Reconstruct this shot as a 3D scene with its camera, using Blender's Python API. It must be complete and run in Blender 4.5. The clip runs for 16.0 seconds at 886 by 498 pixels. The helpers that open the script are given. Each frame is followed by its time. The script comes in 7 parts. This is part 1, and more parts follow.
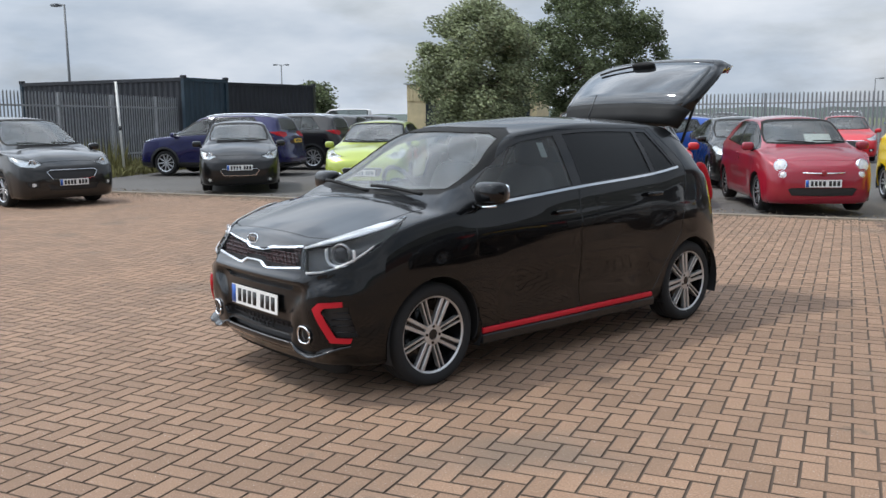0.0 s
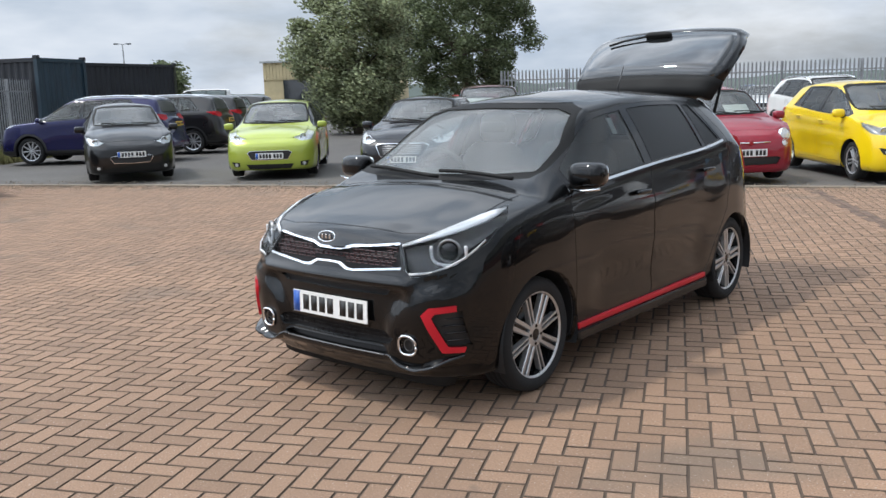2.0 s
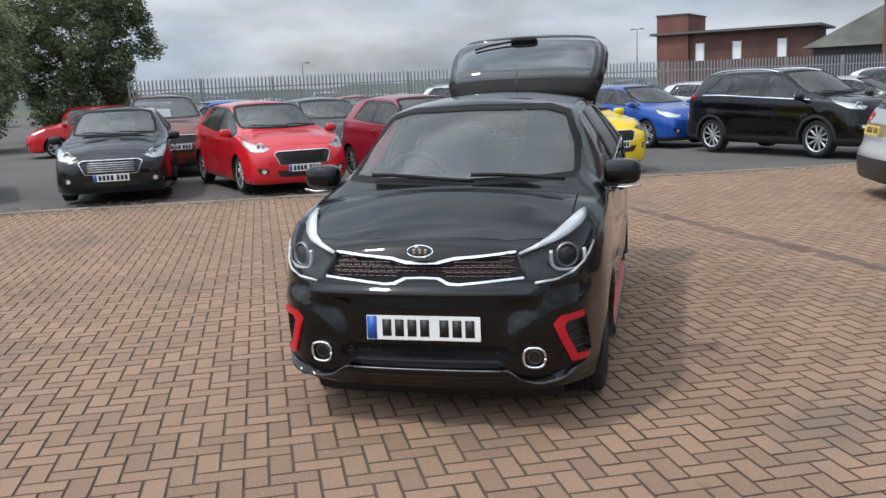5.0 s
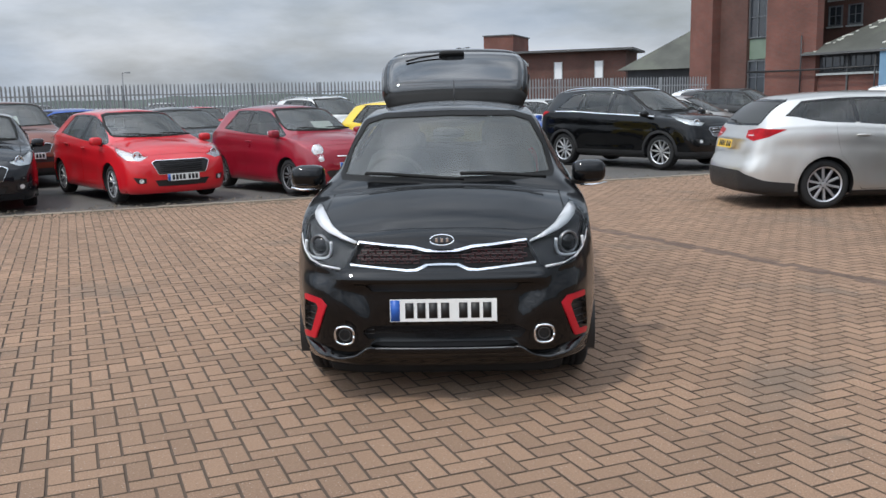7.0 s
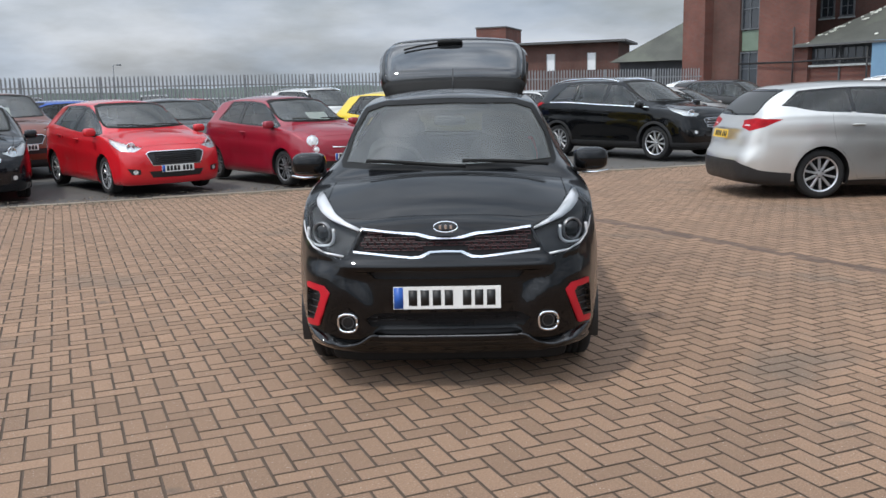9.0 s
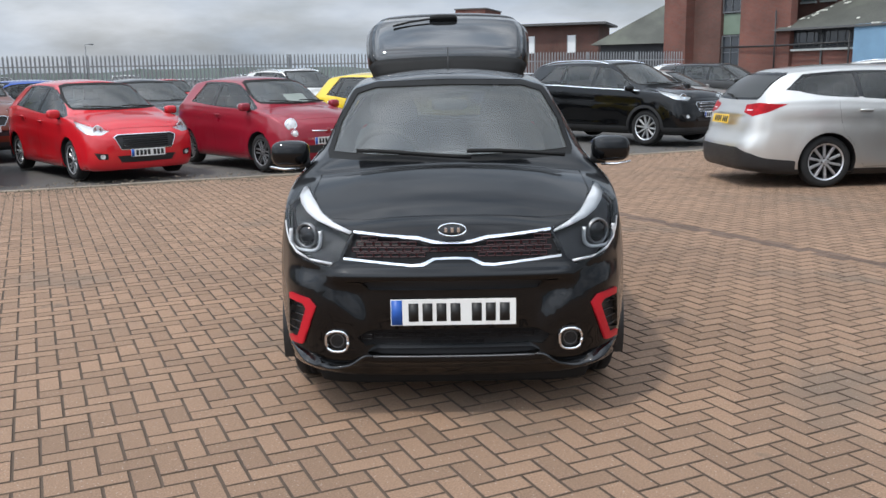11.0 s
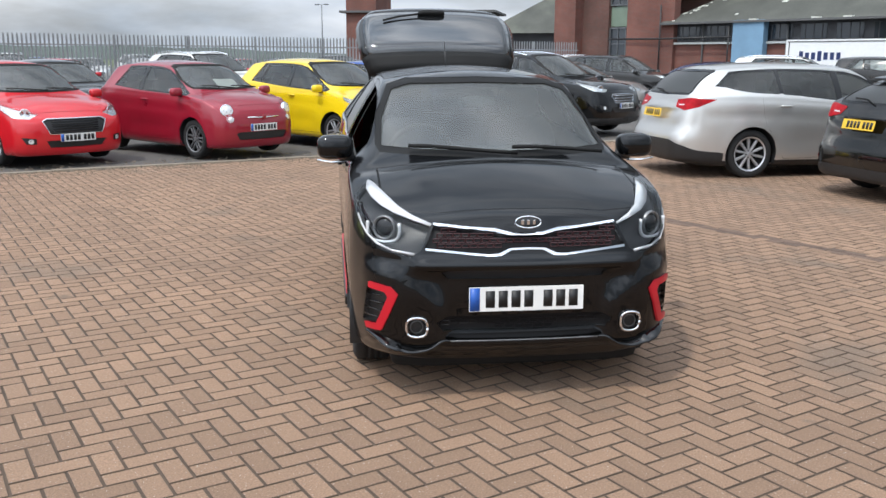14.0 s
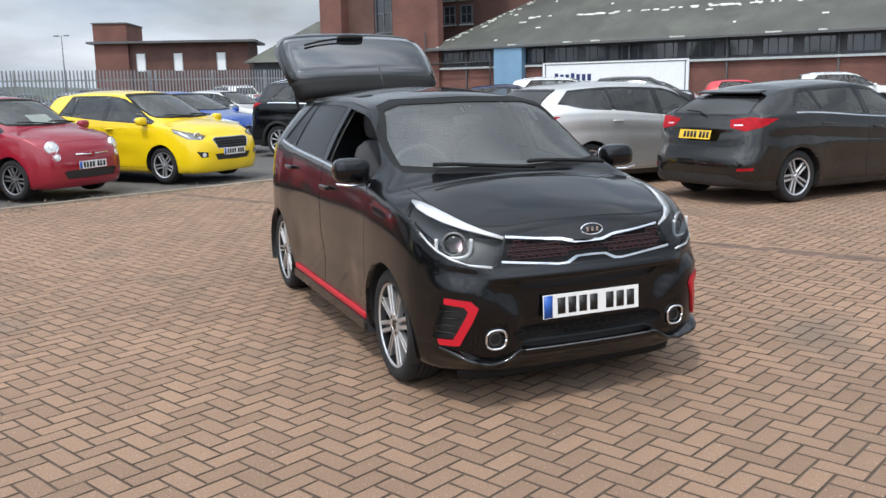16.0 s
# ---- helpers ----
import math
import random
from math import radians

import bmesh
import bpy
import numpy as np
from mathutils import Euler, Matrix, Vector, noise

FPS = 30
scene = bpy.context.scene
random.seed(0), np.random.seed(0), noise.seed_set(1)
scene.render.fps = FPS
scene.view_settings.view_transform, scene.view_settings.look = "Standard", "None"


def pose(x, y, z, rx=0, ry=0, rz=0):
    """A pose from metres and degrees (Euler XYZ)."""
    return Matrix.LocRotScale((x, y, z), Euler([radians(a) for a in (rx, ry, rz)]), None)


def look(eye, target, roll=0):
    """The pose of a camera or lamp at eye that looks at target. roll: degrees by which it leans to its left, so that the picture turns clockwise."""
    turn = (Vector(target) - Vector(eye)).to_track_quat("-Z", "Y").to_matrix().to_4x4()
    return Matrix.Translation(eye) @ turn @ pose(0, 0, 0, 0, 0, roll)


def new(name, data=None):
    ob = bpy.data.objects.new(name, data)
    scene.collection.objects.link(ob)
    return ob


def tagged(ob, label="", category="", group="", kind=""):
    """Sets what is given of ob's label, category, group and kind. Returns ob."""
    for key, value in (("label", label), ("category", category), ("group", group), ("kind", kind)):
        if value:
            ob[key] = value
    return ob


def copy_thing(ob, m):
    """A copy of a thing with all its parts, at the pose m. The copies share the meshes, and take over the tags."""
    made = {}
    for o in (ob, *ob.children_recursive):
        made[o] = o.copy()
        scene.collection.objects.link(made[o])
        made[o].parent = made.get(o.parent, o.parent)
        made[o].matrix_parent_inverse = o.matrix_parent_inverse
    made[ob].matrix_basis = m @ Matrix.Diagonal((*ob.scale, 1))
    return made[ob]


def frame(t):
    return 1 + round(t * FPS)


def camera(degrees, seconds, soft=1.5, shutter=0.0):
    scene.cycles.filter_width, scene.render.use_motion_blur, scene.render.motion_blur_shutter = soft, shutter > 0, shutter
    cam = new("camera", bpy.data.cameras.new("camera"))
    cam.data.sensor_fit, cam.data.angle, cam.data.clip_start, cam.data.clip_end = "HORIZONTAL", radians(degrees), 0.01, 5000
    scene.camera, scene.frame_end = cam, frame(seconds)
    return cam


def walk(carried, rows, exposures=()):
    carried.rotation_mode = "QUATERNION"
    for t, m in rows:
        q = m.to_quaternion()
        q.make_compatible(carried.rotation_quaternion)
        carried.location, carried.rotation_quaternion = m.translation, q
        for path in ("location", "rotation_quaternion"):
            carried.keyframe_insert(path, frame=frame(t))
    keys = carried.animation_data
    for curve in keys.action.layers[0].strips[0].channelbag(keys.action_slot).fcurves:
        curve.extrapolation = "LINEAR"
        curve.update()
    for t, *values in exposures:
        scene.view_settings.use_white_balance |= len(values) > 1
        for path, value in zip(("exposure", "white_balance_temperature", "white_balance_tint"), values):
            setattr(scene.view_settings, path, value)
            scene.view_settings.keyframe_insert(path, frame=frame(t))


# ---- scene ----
cam = camera(53.2, 16.0)
PATH = [
    (0, (4.422, -3.058, 1.471), (2.916, -1.775, 1.181), -0.6),
    (0.5, (4.118, -3.146, 1.476), (2.652, -1.82, 1.174), -0.8),
    (1, (3.755, -3.192, 1.493), (2.34, -1.816, 1.17), -0.7),
    (1.5, (3.468, -3.39, 1.48), (2.122, -1.949, 1.146), -0.8),
    (2, (3.139, -3.559, 1.485), (1.873, -2.05, 1.14), -1.7),
    (2.5, (2.792, -3.692, 1.494), (1.629, -2.101, 1.154), -2.3),
    (3, (2.447, -3.899, 1.486), (1.427, -2.212, 1.149), -2.5),
    (5.5, (0.658, -4.449, 1.515), (0.337, -2.506, 1.166), -2.0),
    (6, (0.379, -4.597, 1.508), (0.197, -2.635, 1.167), -1.7),
    (6.5, (0.276, -4.786, 1.51), (0.151, -2.818, 1.175), -1.8),
    (7, (0.177, -4.877, 1.486), (0.096, -2.907, 1.155), -1.3),
    (7.5, (0.133, -4.918, 1.457), (0.075, -2.947, 1.124), -0.9),
    (8, (0.14, -4.913, 1.458), (0.081, -2.943, 1.12), -1.0),
    (8.5, (0.137, -4.912, 1.458), (0.071, -2.943, 1.116), -1.3),
    (11, (-0.013, -4.242, 1.448), (-0.027, -2.28, 1.061), -1.0),
    (11.5, (-0.037, -4.157, 1.449), (-0.029, -2.197, 1.051), -0.8),
    (12, (-0.029, -4.152, 1.451), (-0.022, -2.195, 1.041), -0.8),
    (12.5, (-0.066, -4.214, 1.475), (-0.059, -2.26, 1.051), -0.7),
    (13, (-0.294, -4.422, 1.507), (-0.238, -2.471, 1.072), 0.1),
    (13.5, (-0.548, -4.481, 1.513), (-0.42, -2.534, 1.074), 0.2),
    (14, (-0.853, -4.429, 1.526), (-0.606, -2.49, 1.105), 0.3),
    (14.5, (-1.22, -4.459, 1.516), (-0.834, -2.535, 1.127), 0.5),
    (15, (-1.57, -4.412, 1.529), (-1.073, -2.512, 1.149), -0.2),
    (15.5, (-1.874, -4.244, 1.516), (-1.257, -2.38, 1.14), -0.7),
    (16, (-2.194, -4.141, 1.494), (-1.434, -2.327, 1.129), -1.2),
]
EXPOSURES = [(0.0, -0.46), (3.0, -0.30), (5.5, -0.58), (8.5, -0.60), (11.0, -0.49), (13.0, -0.34), (14.5, -0.31), (16.0, -0.35)]
walk(cam, [(t, look(eye, target, roll)) for t, eye, target, roll in PATH], EXPOSURES)

from mathutils import kdtree

# ---- world, sun ----
world = bpy.data.worlds.new("sky")
scene.world = world
world.use_nodes = True
SUN_EL = radians(60.0)
SUN_FROM = Vector((-0.72, -0.68, 0.0)).normalized()


def build_world():
    nt = world.node_tree
    nt.nodes.clear()
    out = nt.nodes.new("ShaderNodeOutputWorld")
    sky = nt.nodes.new("ShaderNodeTexSky")
    sky.sky_type = 'NISHITA'
    sky.sun_disc = False
    sky.sun_elevation = SUN_EL
    sky.sun_rotation = math.atan2(SUN_FROM.x, SUN_FROM.y)
    sky.air_density = 1.6
    sky.dust_density = 3.0
    b1 = nt.nodes.new("ShaderNodeBackground")
    b1.inputs[1].default_value = SKY_STRENGTH
    nt.links.new(sky.outputs[0], b1.inputs[0])
    tc = nt.nodes.new("ShaderNodeTexCoord")
    mp = nt.nodes.new("ShaderNodeMapping")
    mp.inputs["Scale"].default_value = (1.0, 1.0, 3.2)
    mp.inputs["Location"].default_value = (0.35, 0.1, 0.2)
    nt.links.new(tc.outputs["Generated"], mp.inputs[0])
    n1 = nt.nodes.new("ShaderNodeTexNoise")
    n1.inputs["Scale"].default_value = 2.3
    n1.inputs["Detail"].default_value = 9.0
    n1.inputs["Roughness"].default_value = 0.55
    nt.links.new(mp.outputs[0], n1.inputs["Vector"])
    cover = nt.nodes.new("ShaderNodeValToRGB")
    cover.color_ramp.elements[0].position = 0.34
    cover.color_ramp.elements[0].color = (0.45, 0.45, 0.45, 1)
    cover.color_ramp.elements[1].position = 0.52
    cover.color_ramp.elements[1].color = (1, 1, 1, 1)
    nt.links.new(n1.outputs[0], cover.inputs[0])
    n2 = nt.nodes.new("ShaderNodeTexNoise")
    n2.inputs["Scale"].default_value = 3.4
    n2.inputs["Detail"].default_value = 10.0
    nt.links.new(mp.outputs[0], n2.inputs["Vector"])
    tone = nt.nodes.new("ShaderNodeValToRGB")
    tone.color_ramp.elements[0].position = 0.36
    tone.color_ramp.elements[0].color = CLOUD_DARK
    tone.color_ramp.elements[1].position = 0.66
    tone.color_ramp.elements[1].color = CLOUD_LIGHT
    nt.links.new(n2.outputs[0], tone.inputs[0])
    b2 = nt.nodes.new("ShaderNodeBackground")
    # thin cloud is brighter round the sun
    dot = nt.nodes.new("ShaderNodeVectorMath")
    dot.operation = 'DOT_PRODUCT'
    nt.links.new(tc.outputs["Generated"], dot.inputs[0])
    dot.inputs[1].default_value = tuple(SUN_FROM * math.cos(SUN_EL) + Vector((0, 0, math.sin(SUN_EL))))
    glow = nt.nodes.new("ShaderNodeMapRange")
    glow.interpolation_type = 'SMOOTHSTEP'
    glow.inputs[1].default_value, glow.inputs[2].default_value = 0.30, 0.85
    glow.inputs[3].default_value, glow.inputs[4].default_value = CLOUD_STRENGTH, CLOUD_STRENGTH * 3.2
    nt.links.new(dot.outputs["Value"], glow.inputs[0])
    nt.links.new(glow.outputs[0], b2.inputs[1])
    nt.links.new(tone.outputs[0], b2.inputs[0])
    mx = nt.nodes.new("ShaderNodeMixShader")
    nt.links.new(cover.outputs[0], mx.inputs[0])
    nt.links.new(b1.outputs[0], mx.inputs[1])
    nt.links.new(b2.outputs[0], mx.inputs[2])
    nt.links.new(mx.outputs[0], out.inputs[0])


SKY_STRENGTH = 0.09
CLOUD_STRENGTH = 1.28
CLOUD_DARK = (0.45, 0.54, 0.66, 1)
CLOUD_LIGHT = (0.845, 0.90, 0.98, 1)
build_world()
sun = new("sun", bpy.data.lights.new("sun", 'SUN'))
sun.data.energy = 2.8
sun.data.angle = radians(3.2)
sun.data.color = (1.0, 0.955, 0.88)
sun_way = SUN_FROM * math.cos(SUN_EL) + Vector((0, 0, math.sin(SUN_EL)))
sun.matrix_world = look(sun_way * 60, (0, 0, 0))

# ---- materials ----
MATS = {}


def mat(name, base, rough=0.6, metal=0.0, coat=0.0, var=0.12, vscale=6.0, bump=0.0, bscale=60.0, spec=0.5, island=0.0, obj=0.0, fine=0.0, stain=None):
    """A surface with two scales of variation, and variation by piece where asked."""
    if name in MATS:
        return MATS[name]
    m = bpy.data.materials.new(name)
    m.use_nodes = True
    nt = m.node_tree
    p = nt.nodes["Principled BSDF"]
    p.inputs["Roughness"].default_value = rough
    p.inputs["Metallic"].default_value = metal
    p.inputs["Coat Weight"].default_value = coat
    p.inputs["Coat Roughness"].default_value = 0.03
    p.inputs["Specular IOR Level"].default_value = spec
    tc = nt.nodes.new("ShaderNodeTexCoord")
    no = nt.nodes.new("ShaderNodeTexNoise")
    no.inputs["Scale"].default_value = vscale
    no.inputs["Detail"].default_value = 5.0
    nt.links.new(tc.outputs["Object"], no.inputs["Vector"])
    hi = tuple(min(1.0, c * (1 + var)) for c in base[:3]) + (1,)
    lo = tuple(c * (1 - var) for c in base[:3]) + (1,)
    rp = nt.nodes.new("ShaderNodeValToRGB")
    rp.color_ramp.elements[0].position = 0.3
    rp.color_ramp.elements[0].color = lo
    rp.color_ramp.elements[1].position = 0.7
    rp.color_ramp.elements[1].color = hi
    nt.links.new(no.outputs[0], rp.inputs[0])
    col = rp.outputs[0]
    fn = nt.nodes.new("ShaderNodeTexNoise")
    fn.inputs["Scale"].default_value = bscale
    fn.inputs["Detail"].default_value = 4.0
    nt.links.new(tc.outputs["Object"], fn.inputs["Vector"])

    def mult(a, fac_socket, lo_v, hi_v):
        mr = nt.nodes.new("ShaderNodeMapRange")
        mr.inputs[1].default_value = 0.25
        mr.inputs[2].default_value = 0.75
        mr.inputs[3].default_value = lo_v
        mr.inputs[4].default_value = hi_v
        nt.links.new(fac_socket, mr.inputs[0])
        mx = nt.nodes.new("ShaderNodeMix")
        mx.data_type = 'RGBA'
        mx.blend_type = 'MULTIPLY'
        mx.inputs[0].default_value = 1.0
        nt.links.new(a, mx.inputs[6])
        nt.links.new(mr.outputs[0], mx.inputs[7])
        return mx.outputs[2]
    if fine:
        col = mult(col, fn.outputs[0], 1 - fine, 1 + fine)
    if island:
        g = nt.nodes.new("ShaderNodeNewGeometry")
        col = mult(col, g.outputs["Random Per Island"], 1 - island, 1 + island)
    if obj:
        oi = nt.nodes.new("ShaderNodeObjectInfo")
        col = mult(col, oi.outputs["Random"], 1 - obj, 1 + obj)
    if stain:
        sc, pos, c2, amount = stain
        sn = nt.nodes.new("ShaderNodeTexNoise")
        sn.inputs["Scale"].default_value = sc
        sn.inputs["Detail"].default_value = 6.0
        geo = nt.nodes.new("ShaderNodeNewGeometry")
        nt.links.new(geo.outputs["Position"], sn.inputs["Vector"])
        mr = nt.nodes.new("ShaderNodeMapRange")
        mr.inputs[1].default_value = pos
        mr.inputs[2].default_value = pos + 0.12
        mr.inputs[3].default_value = 0.0
        mr.inputs[4].default_value = amount
        nt.links.new(sn.outputs[0], mr.inputs[0])
        mx = nt.nodes.new("ShaderNodeMix")
        mx.data_type = 'RGBA'
        nt.links.new(mr.outputs[0], mx.inputs[0])
        nt.links.new(col, mx.inputs[6])
        mx.inputs[7].default_value = c2 + (1,)
        col = mx.outputs[2]
    nt.links.new(col, p.inputs["Base Color"])
    rr = nt.nodes.new("ShaderNodeMapRange")
    rr.inputs[3].default_value = max(0.0, rough - 0.06 - rough * 0.1)
    rr.inputs[4].default_value = min(1.0, rough + 0.06 + rough * 0.1)
    nt.links.new(no.outputs[0], rr.inputs[0])
    nt.links.new(rr.outputs[0], p.inputs["Roughness"])
    if bump:
        bp = nt.nodes.new("ShaderNodeBump")
        bp.inputs["Strength"].default_value = bump
        bp.inputs["Distance"].default_value = 0.01
        nt.links.new(fn.outputs[0], bp.inputs["Height"])
        nt.links.new(bp.outputs[0], p.inputs["Normal"])
    MATS[name] = m
    return m


def paint(name, base, metal=0.25, rough=0.3, spec=0.3, coat_ior=1.5):
    """Car paint: coloured coat with fine flake, a clear lacquer and a little dusty road dirt."""
    m = mat(name, base, rough, metal, 1.0, 0.05, 1.7, 0.0, 900.0, spec, fine=0.05)
    m.node_tree.nodes["Principled BSDF"].inputs["Coat IOR"].default_value = coat_ior
    return m


def speckle(m, scale, pos, colour, amount, detail=2.0):
    """Small specks of another colour scattered over a surface."""
    nt = m.node_tree
    p = nt.nodes["Principled BSDF"]
    src = p.inputs["Base Color"].links[0].from_socket
    geo = nt.nodes.new("ShaderNodeNewGeometry")
    no = nt.nodes.new("ShaderNodeTexNoise")
    no.inputs["Scale"].default_value = scale
    no.inputs["Detail"].default_value = detail
    nt.links.new(geo.outputs["Position"], no.inputs["Vector"])
    mr = nt.nodes.new("ShaderNodeMapRange")
    mr.inputs[1].default_value, mr.inputs[2].default_value = pos, pos + 0.06
    mr.inputs[3].default_value, mr.inputs[4].default_value = 0.0, amount
    nt.links.new(no.outputs[0], mr.inputs[0])
    mx = nt.nodes.new("ShaderNodeMix")
    mx.data_type = 'RGBA'
    nt.links.new(mr.outputs[0], mx.inputs[0])
    nt.links.new(src, mx.inputs[6])
    mx.inputs[7].default_value = colour + (1,)
    nt.links.new(mx.outputs[2], p.inputs["Base Color"])


def glass(name, tint, rough=0.0, ior=1.5, dust=0.0):
    """A thin pane: tinted see-through with a mirror-like surface by angle."""
    if name in MATS:
        return MATS[name]
    m = bpy.data.materials.new(name)
    m.use_nodes = True
    nt = m.node_tree
    nt.nodes.clear()
    out = nt.nodes.new("ShaderNodeOutputMaterial")
    tr = nt.nodes.new("ShaderNodeBsdfTransparent")
    tr.inputs[0].default_value = tint + (1,)
    gl = nt.nodes.new("ShaderNodeBsdfGlossy")
    gl.inputs["Roughness"].default_value = rough
    fr = nt.nodes.new("ShaderNodeFresnel")
    fr.inputs[0].default_value = ior
    mx = nt.nodes.new("ShaderNodeMixShader")
    nt.links.new(fr.outputs[0], mx.inputs[0])
    nt.links.new(tr.outputs[0], mx.inputs[1])
    nt.links.new(gl.outputs[0], mx.inputs[2])
    last = mx
    # pale diffuse film: thin dust plus sky glare put into the colour
    if dust:
        df = nt.nodes.new("ShaderNodeBsdfDiffuse")
        df.inputs[0].default_value = (0.62, 0.64, 0.62, 1)
        no = nt.nodes.new("ShaderNodeTexNoise")
        no.inputs["Scale"].default_value = 5.0
        no.inputs["Detail"].default_value = 6.0
        mr = nt.nodes.new("ShaderNodeMapRange")
        mr.inputs[3].default_value, mr.inputs[4].default_value = dust * 0.6, dust * 1.4
        nt.links.new(no.outputs[0], mr.inputs[0])
        last = nt.nodes.new("ShaderNodeMixShader")
        nt.links.new(mr.outputs[0], last.inputs[0])
        nt.links.new(mx.outputs[0], last.inputs[1])
        nt.links.new(df.outputs[0], last.inputs[2])
    nt.links.new(last.outputs[0], out.inputs[0])
    MATS[name] = m
    return m


M_BLACKP = mat("black_plastic", (0.018, 0.018, 0.019), 0.45, bump=0.15, bscale=300)
M_GLOSSBLK = mat("gloss_black", (0.008, 0.008, 0.009), 0.12, var=0.05)
M_RUBBER = mat("tyre_rubber", (0.013, 0.013, 0.0135), 0.85, var=0.25, vscale=14, bump=0.3, bscale=120)
M_SEAL = mat("seal_rubber", (0.007, 0.007, 0.007), 0.7, spec=0.3)
M_ALLOY = mat("machined_alloy", (0.60, 0.60, 0.60), 0.36, 0.8, var=0.08, vscale=20)
M_ALLOYD = mat("dark_alloy", (0.035, 0.036, 0.038), 0.35, 0.6, var=0.1, vscale=20)
M_ALLOYM = mat("grey_alloy", (0.20, 0.20, 0.205), 0.35, 0.6, var=0.1, vscale=20)
M_LAMPMID = mat("lamp_bowl_smoked", (0.26, 0.26, 0.265), 0.28, 0.5, var=0.35, vscale=30)
M_SILVERW = mat("silver_wheel", (0.55, 0.56, 0.58), 0.35, 0.7, var=0.1, vscale=20)
M_CHROME = mat("chrome", (0.82, 0.83, 0.85), 0.08, 1.0, var=0.04)
M_TRIM = mat("interior_trim", (0.085, 0.085, 0.086), 0.75, var=0.15, vscale=9)
M_SEAT = mat("seat_cloth", (0.06, 0.06, 0.064), 0.9, bump=0.3, bscale=400)
M_RED = mat("red_trim", (0.50, 0.010, 0.022), 0.36, coat=0.1, var=0.05, spec=0.35)
M_LAMPIN = mat("lamp_bowl", (0.74, 0.75, 0.76), 0.3, 0.35, var=0.18, vscale=25)
M_LAMPBRIGHT = mat("lamp_strip", (0.62, 0.63, 0.65), 0.3, 0.1, coat=1.0, var=0.05)
M_LAMPDK = mat("lamp_bowl_dark", (0.030, 0.030, 0.032), 0.35, 0.0, var=0.3, vscale=30, spec=0.35)
M_LENS = glass("lamp_glass", (0.93, 0.95, 0.96), 0.0, 1.32)
M_TAIL = mat("tail_lamp_red", (0.34, 0.004, 0.010), 0.35, coat=0.03, var=0.3, vscale=18, spec=0.15)
M_WHITEPL = mat("plate_white", (0.74, 0.74, 0.72), 0.4, var=0.04)
M_YELPL = mat("plate_yellow", (0.78, 0.50, 0.04), 0.4, var=0.04)
M_PLBLUE = mat("plate_blue", (0.02, 0.10, 0.42), 0.4)
M_INK = mat("plate_ink", (0.012, 0.012, 0.012), 0.5)
# windscreen film weighted to brighten it as reflected sky would
G_WIND = glass("windscreen_glass", (0.58, 0.64, 0.615), 0.10, 1.85, 0.075)
G_SIDE = glass("side_glass", (0.50, 0.54, 0.53), 0.06, 1.6, 0.03)
G_REAR = glass("rear_glass", (0.20, 0.23, 0.23), 0.28, 1.9, 0.04)
G_PRIV = glass("privacy_glass", (0.06, 0.064, 0.068), 0.28, 1.5)
M_PANE = mat("rear_pane", (0.012, 0.013, 0.014), 0.04, coat=1.0, var=0.05, spec=0.6)
M_PANE.node_tree.nodes["Principled BSDF"].inputs["Coat IOR"].default_value = 1.6
M_PAPER = mat("paper", (0.75, 0.80, 0.80), 0.7, var=0.05)
M_STEEL = mat("galvanised_steel", (0.29, 0.30, 0.31), 0.55, 0.35, var=0.2, vscale=3)
M_CONC = mat("concrete", (0.36, 0.33, 0.29), 0.9, var=0.2, vscale=4, bump=0.4, bscale=90, fine=0.15)

# ---- mesh helpers ----


def mk(name, verts, faces, material, parent=None, label="", smooth=True):
    used = sorted({i for f in faces for i in f})
    if len(used) < len(verts):
        at = {k: i for i, k in enumerate(used)}
        verts, faces = [verts[k] for k in used], [tuple(at[i] for i in f) for f in faces]
    me = bpy.data.meshes.new(name)
    me.from_pydata([tuple(v) for v in verts], [], [tuple(f) for f in faces])
    mats = material if isinstance(material, (list, tuple)) else [material]
    for m in mats:
        me.materials.append(m)
    if smooth:
        me.polygons.foreach_set("use_smooth", [True] * len(me.polygons))
    me.update()
    ob = new(name, me)
    ob.parent = parent
    if label:
        tagged(ob, label)
    return ob


def islands(verts, faces):
    """The connected pieces of a mesh."""
    up = list(range(len(verts)))

    def root(i):
        while up[i] != i:
            up[i] = up[up[i]]
            i = up[i]
        return i
    for f in faces:
        a = root(f[0])
        for i in f[1:]:
            up[root(i)] = a
    got = {}
    for f in faces:
        got.setdefault(root(f[0]), []).append(f)
    return list(got.values())


def share(name, me, parent, m=None, label=""):
    ob = new(name, me)
    ob.parent = parent
    if m is not None:
        ob.matrix_basis = m
    if label:
        tagged(ob, label)
    return ob


def part(name, bm, material, parent=None, label="", smooth=False):
    me = bpy.data.meshes.new(name)
    bm.to_mesh(me)
    bm.free()
    mats = material if isinstance(material, (list, tuple)) else [material]
    for m in mats:
        me.materials.append(m)
    if smooth:
        me.polygons.foreach_set("use_smooth", [True] * len(me.polygons))
    ob = new(name, me)
    ob.parent = parent
    if label:
        tagged(ob, label)
    return ob


def thing(name, m, label, category, group="", kind=""):
    ob = new(name)
    ob.empty_display_size = 0.2
    ob.matrix_basis = m
    return tagged(ob, label, category, group, kind)


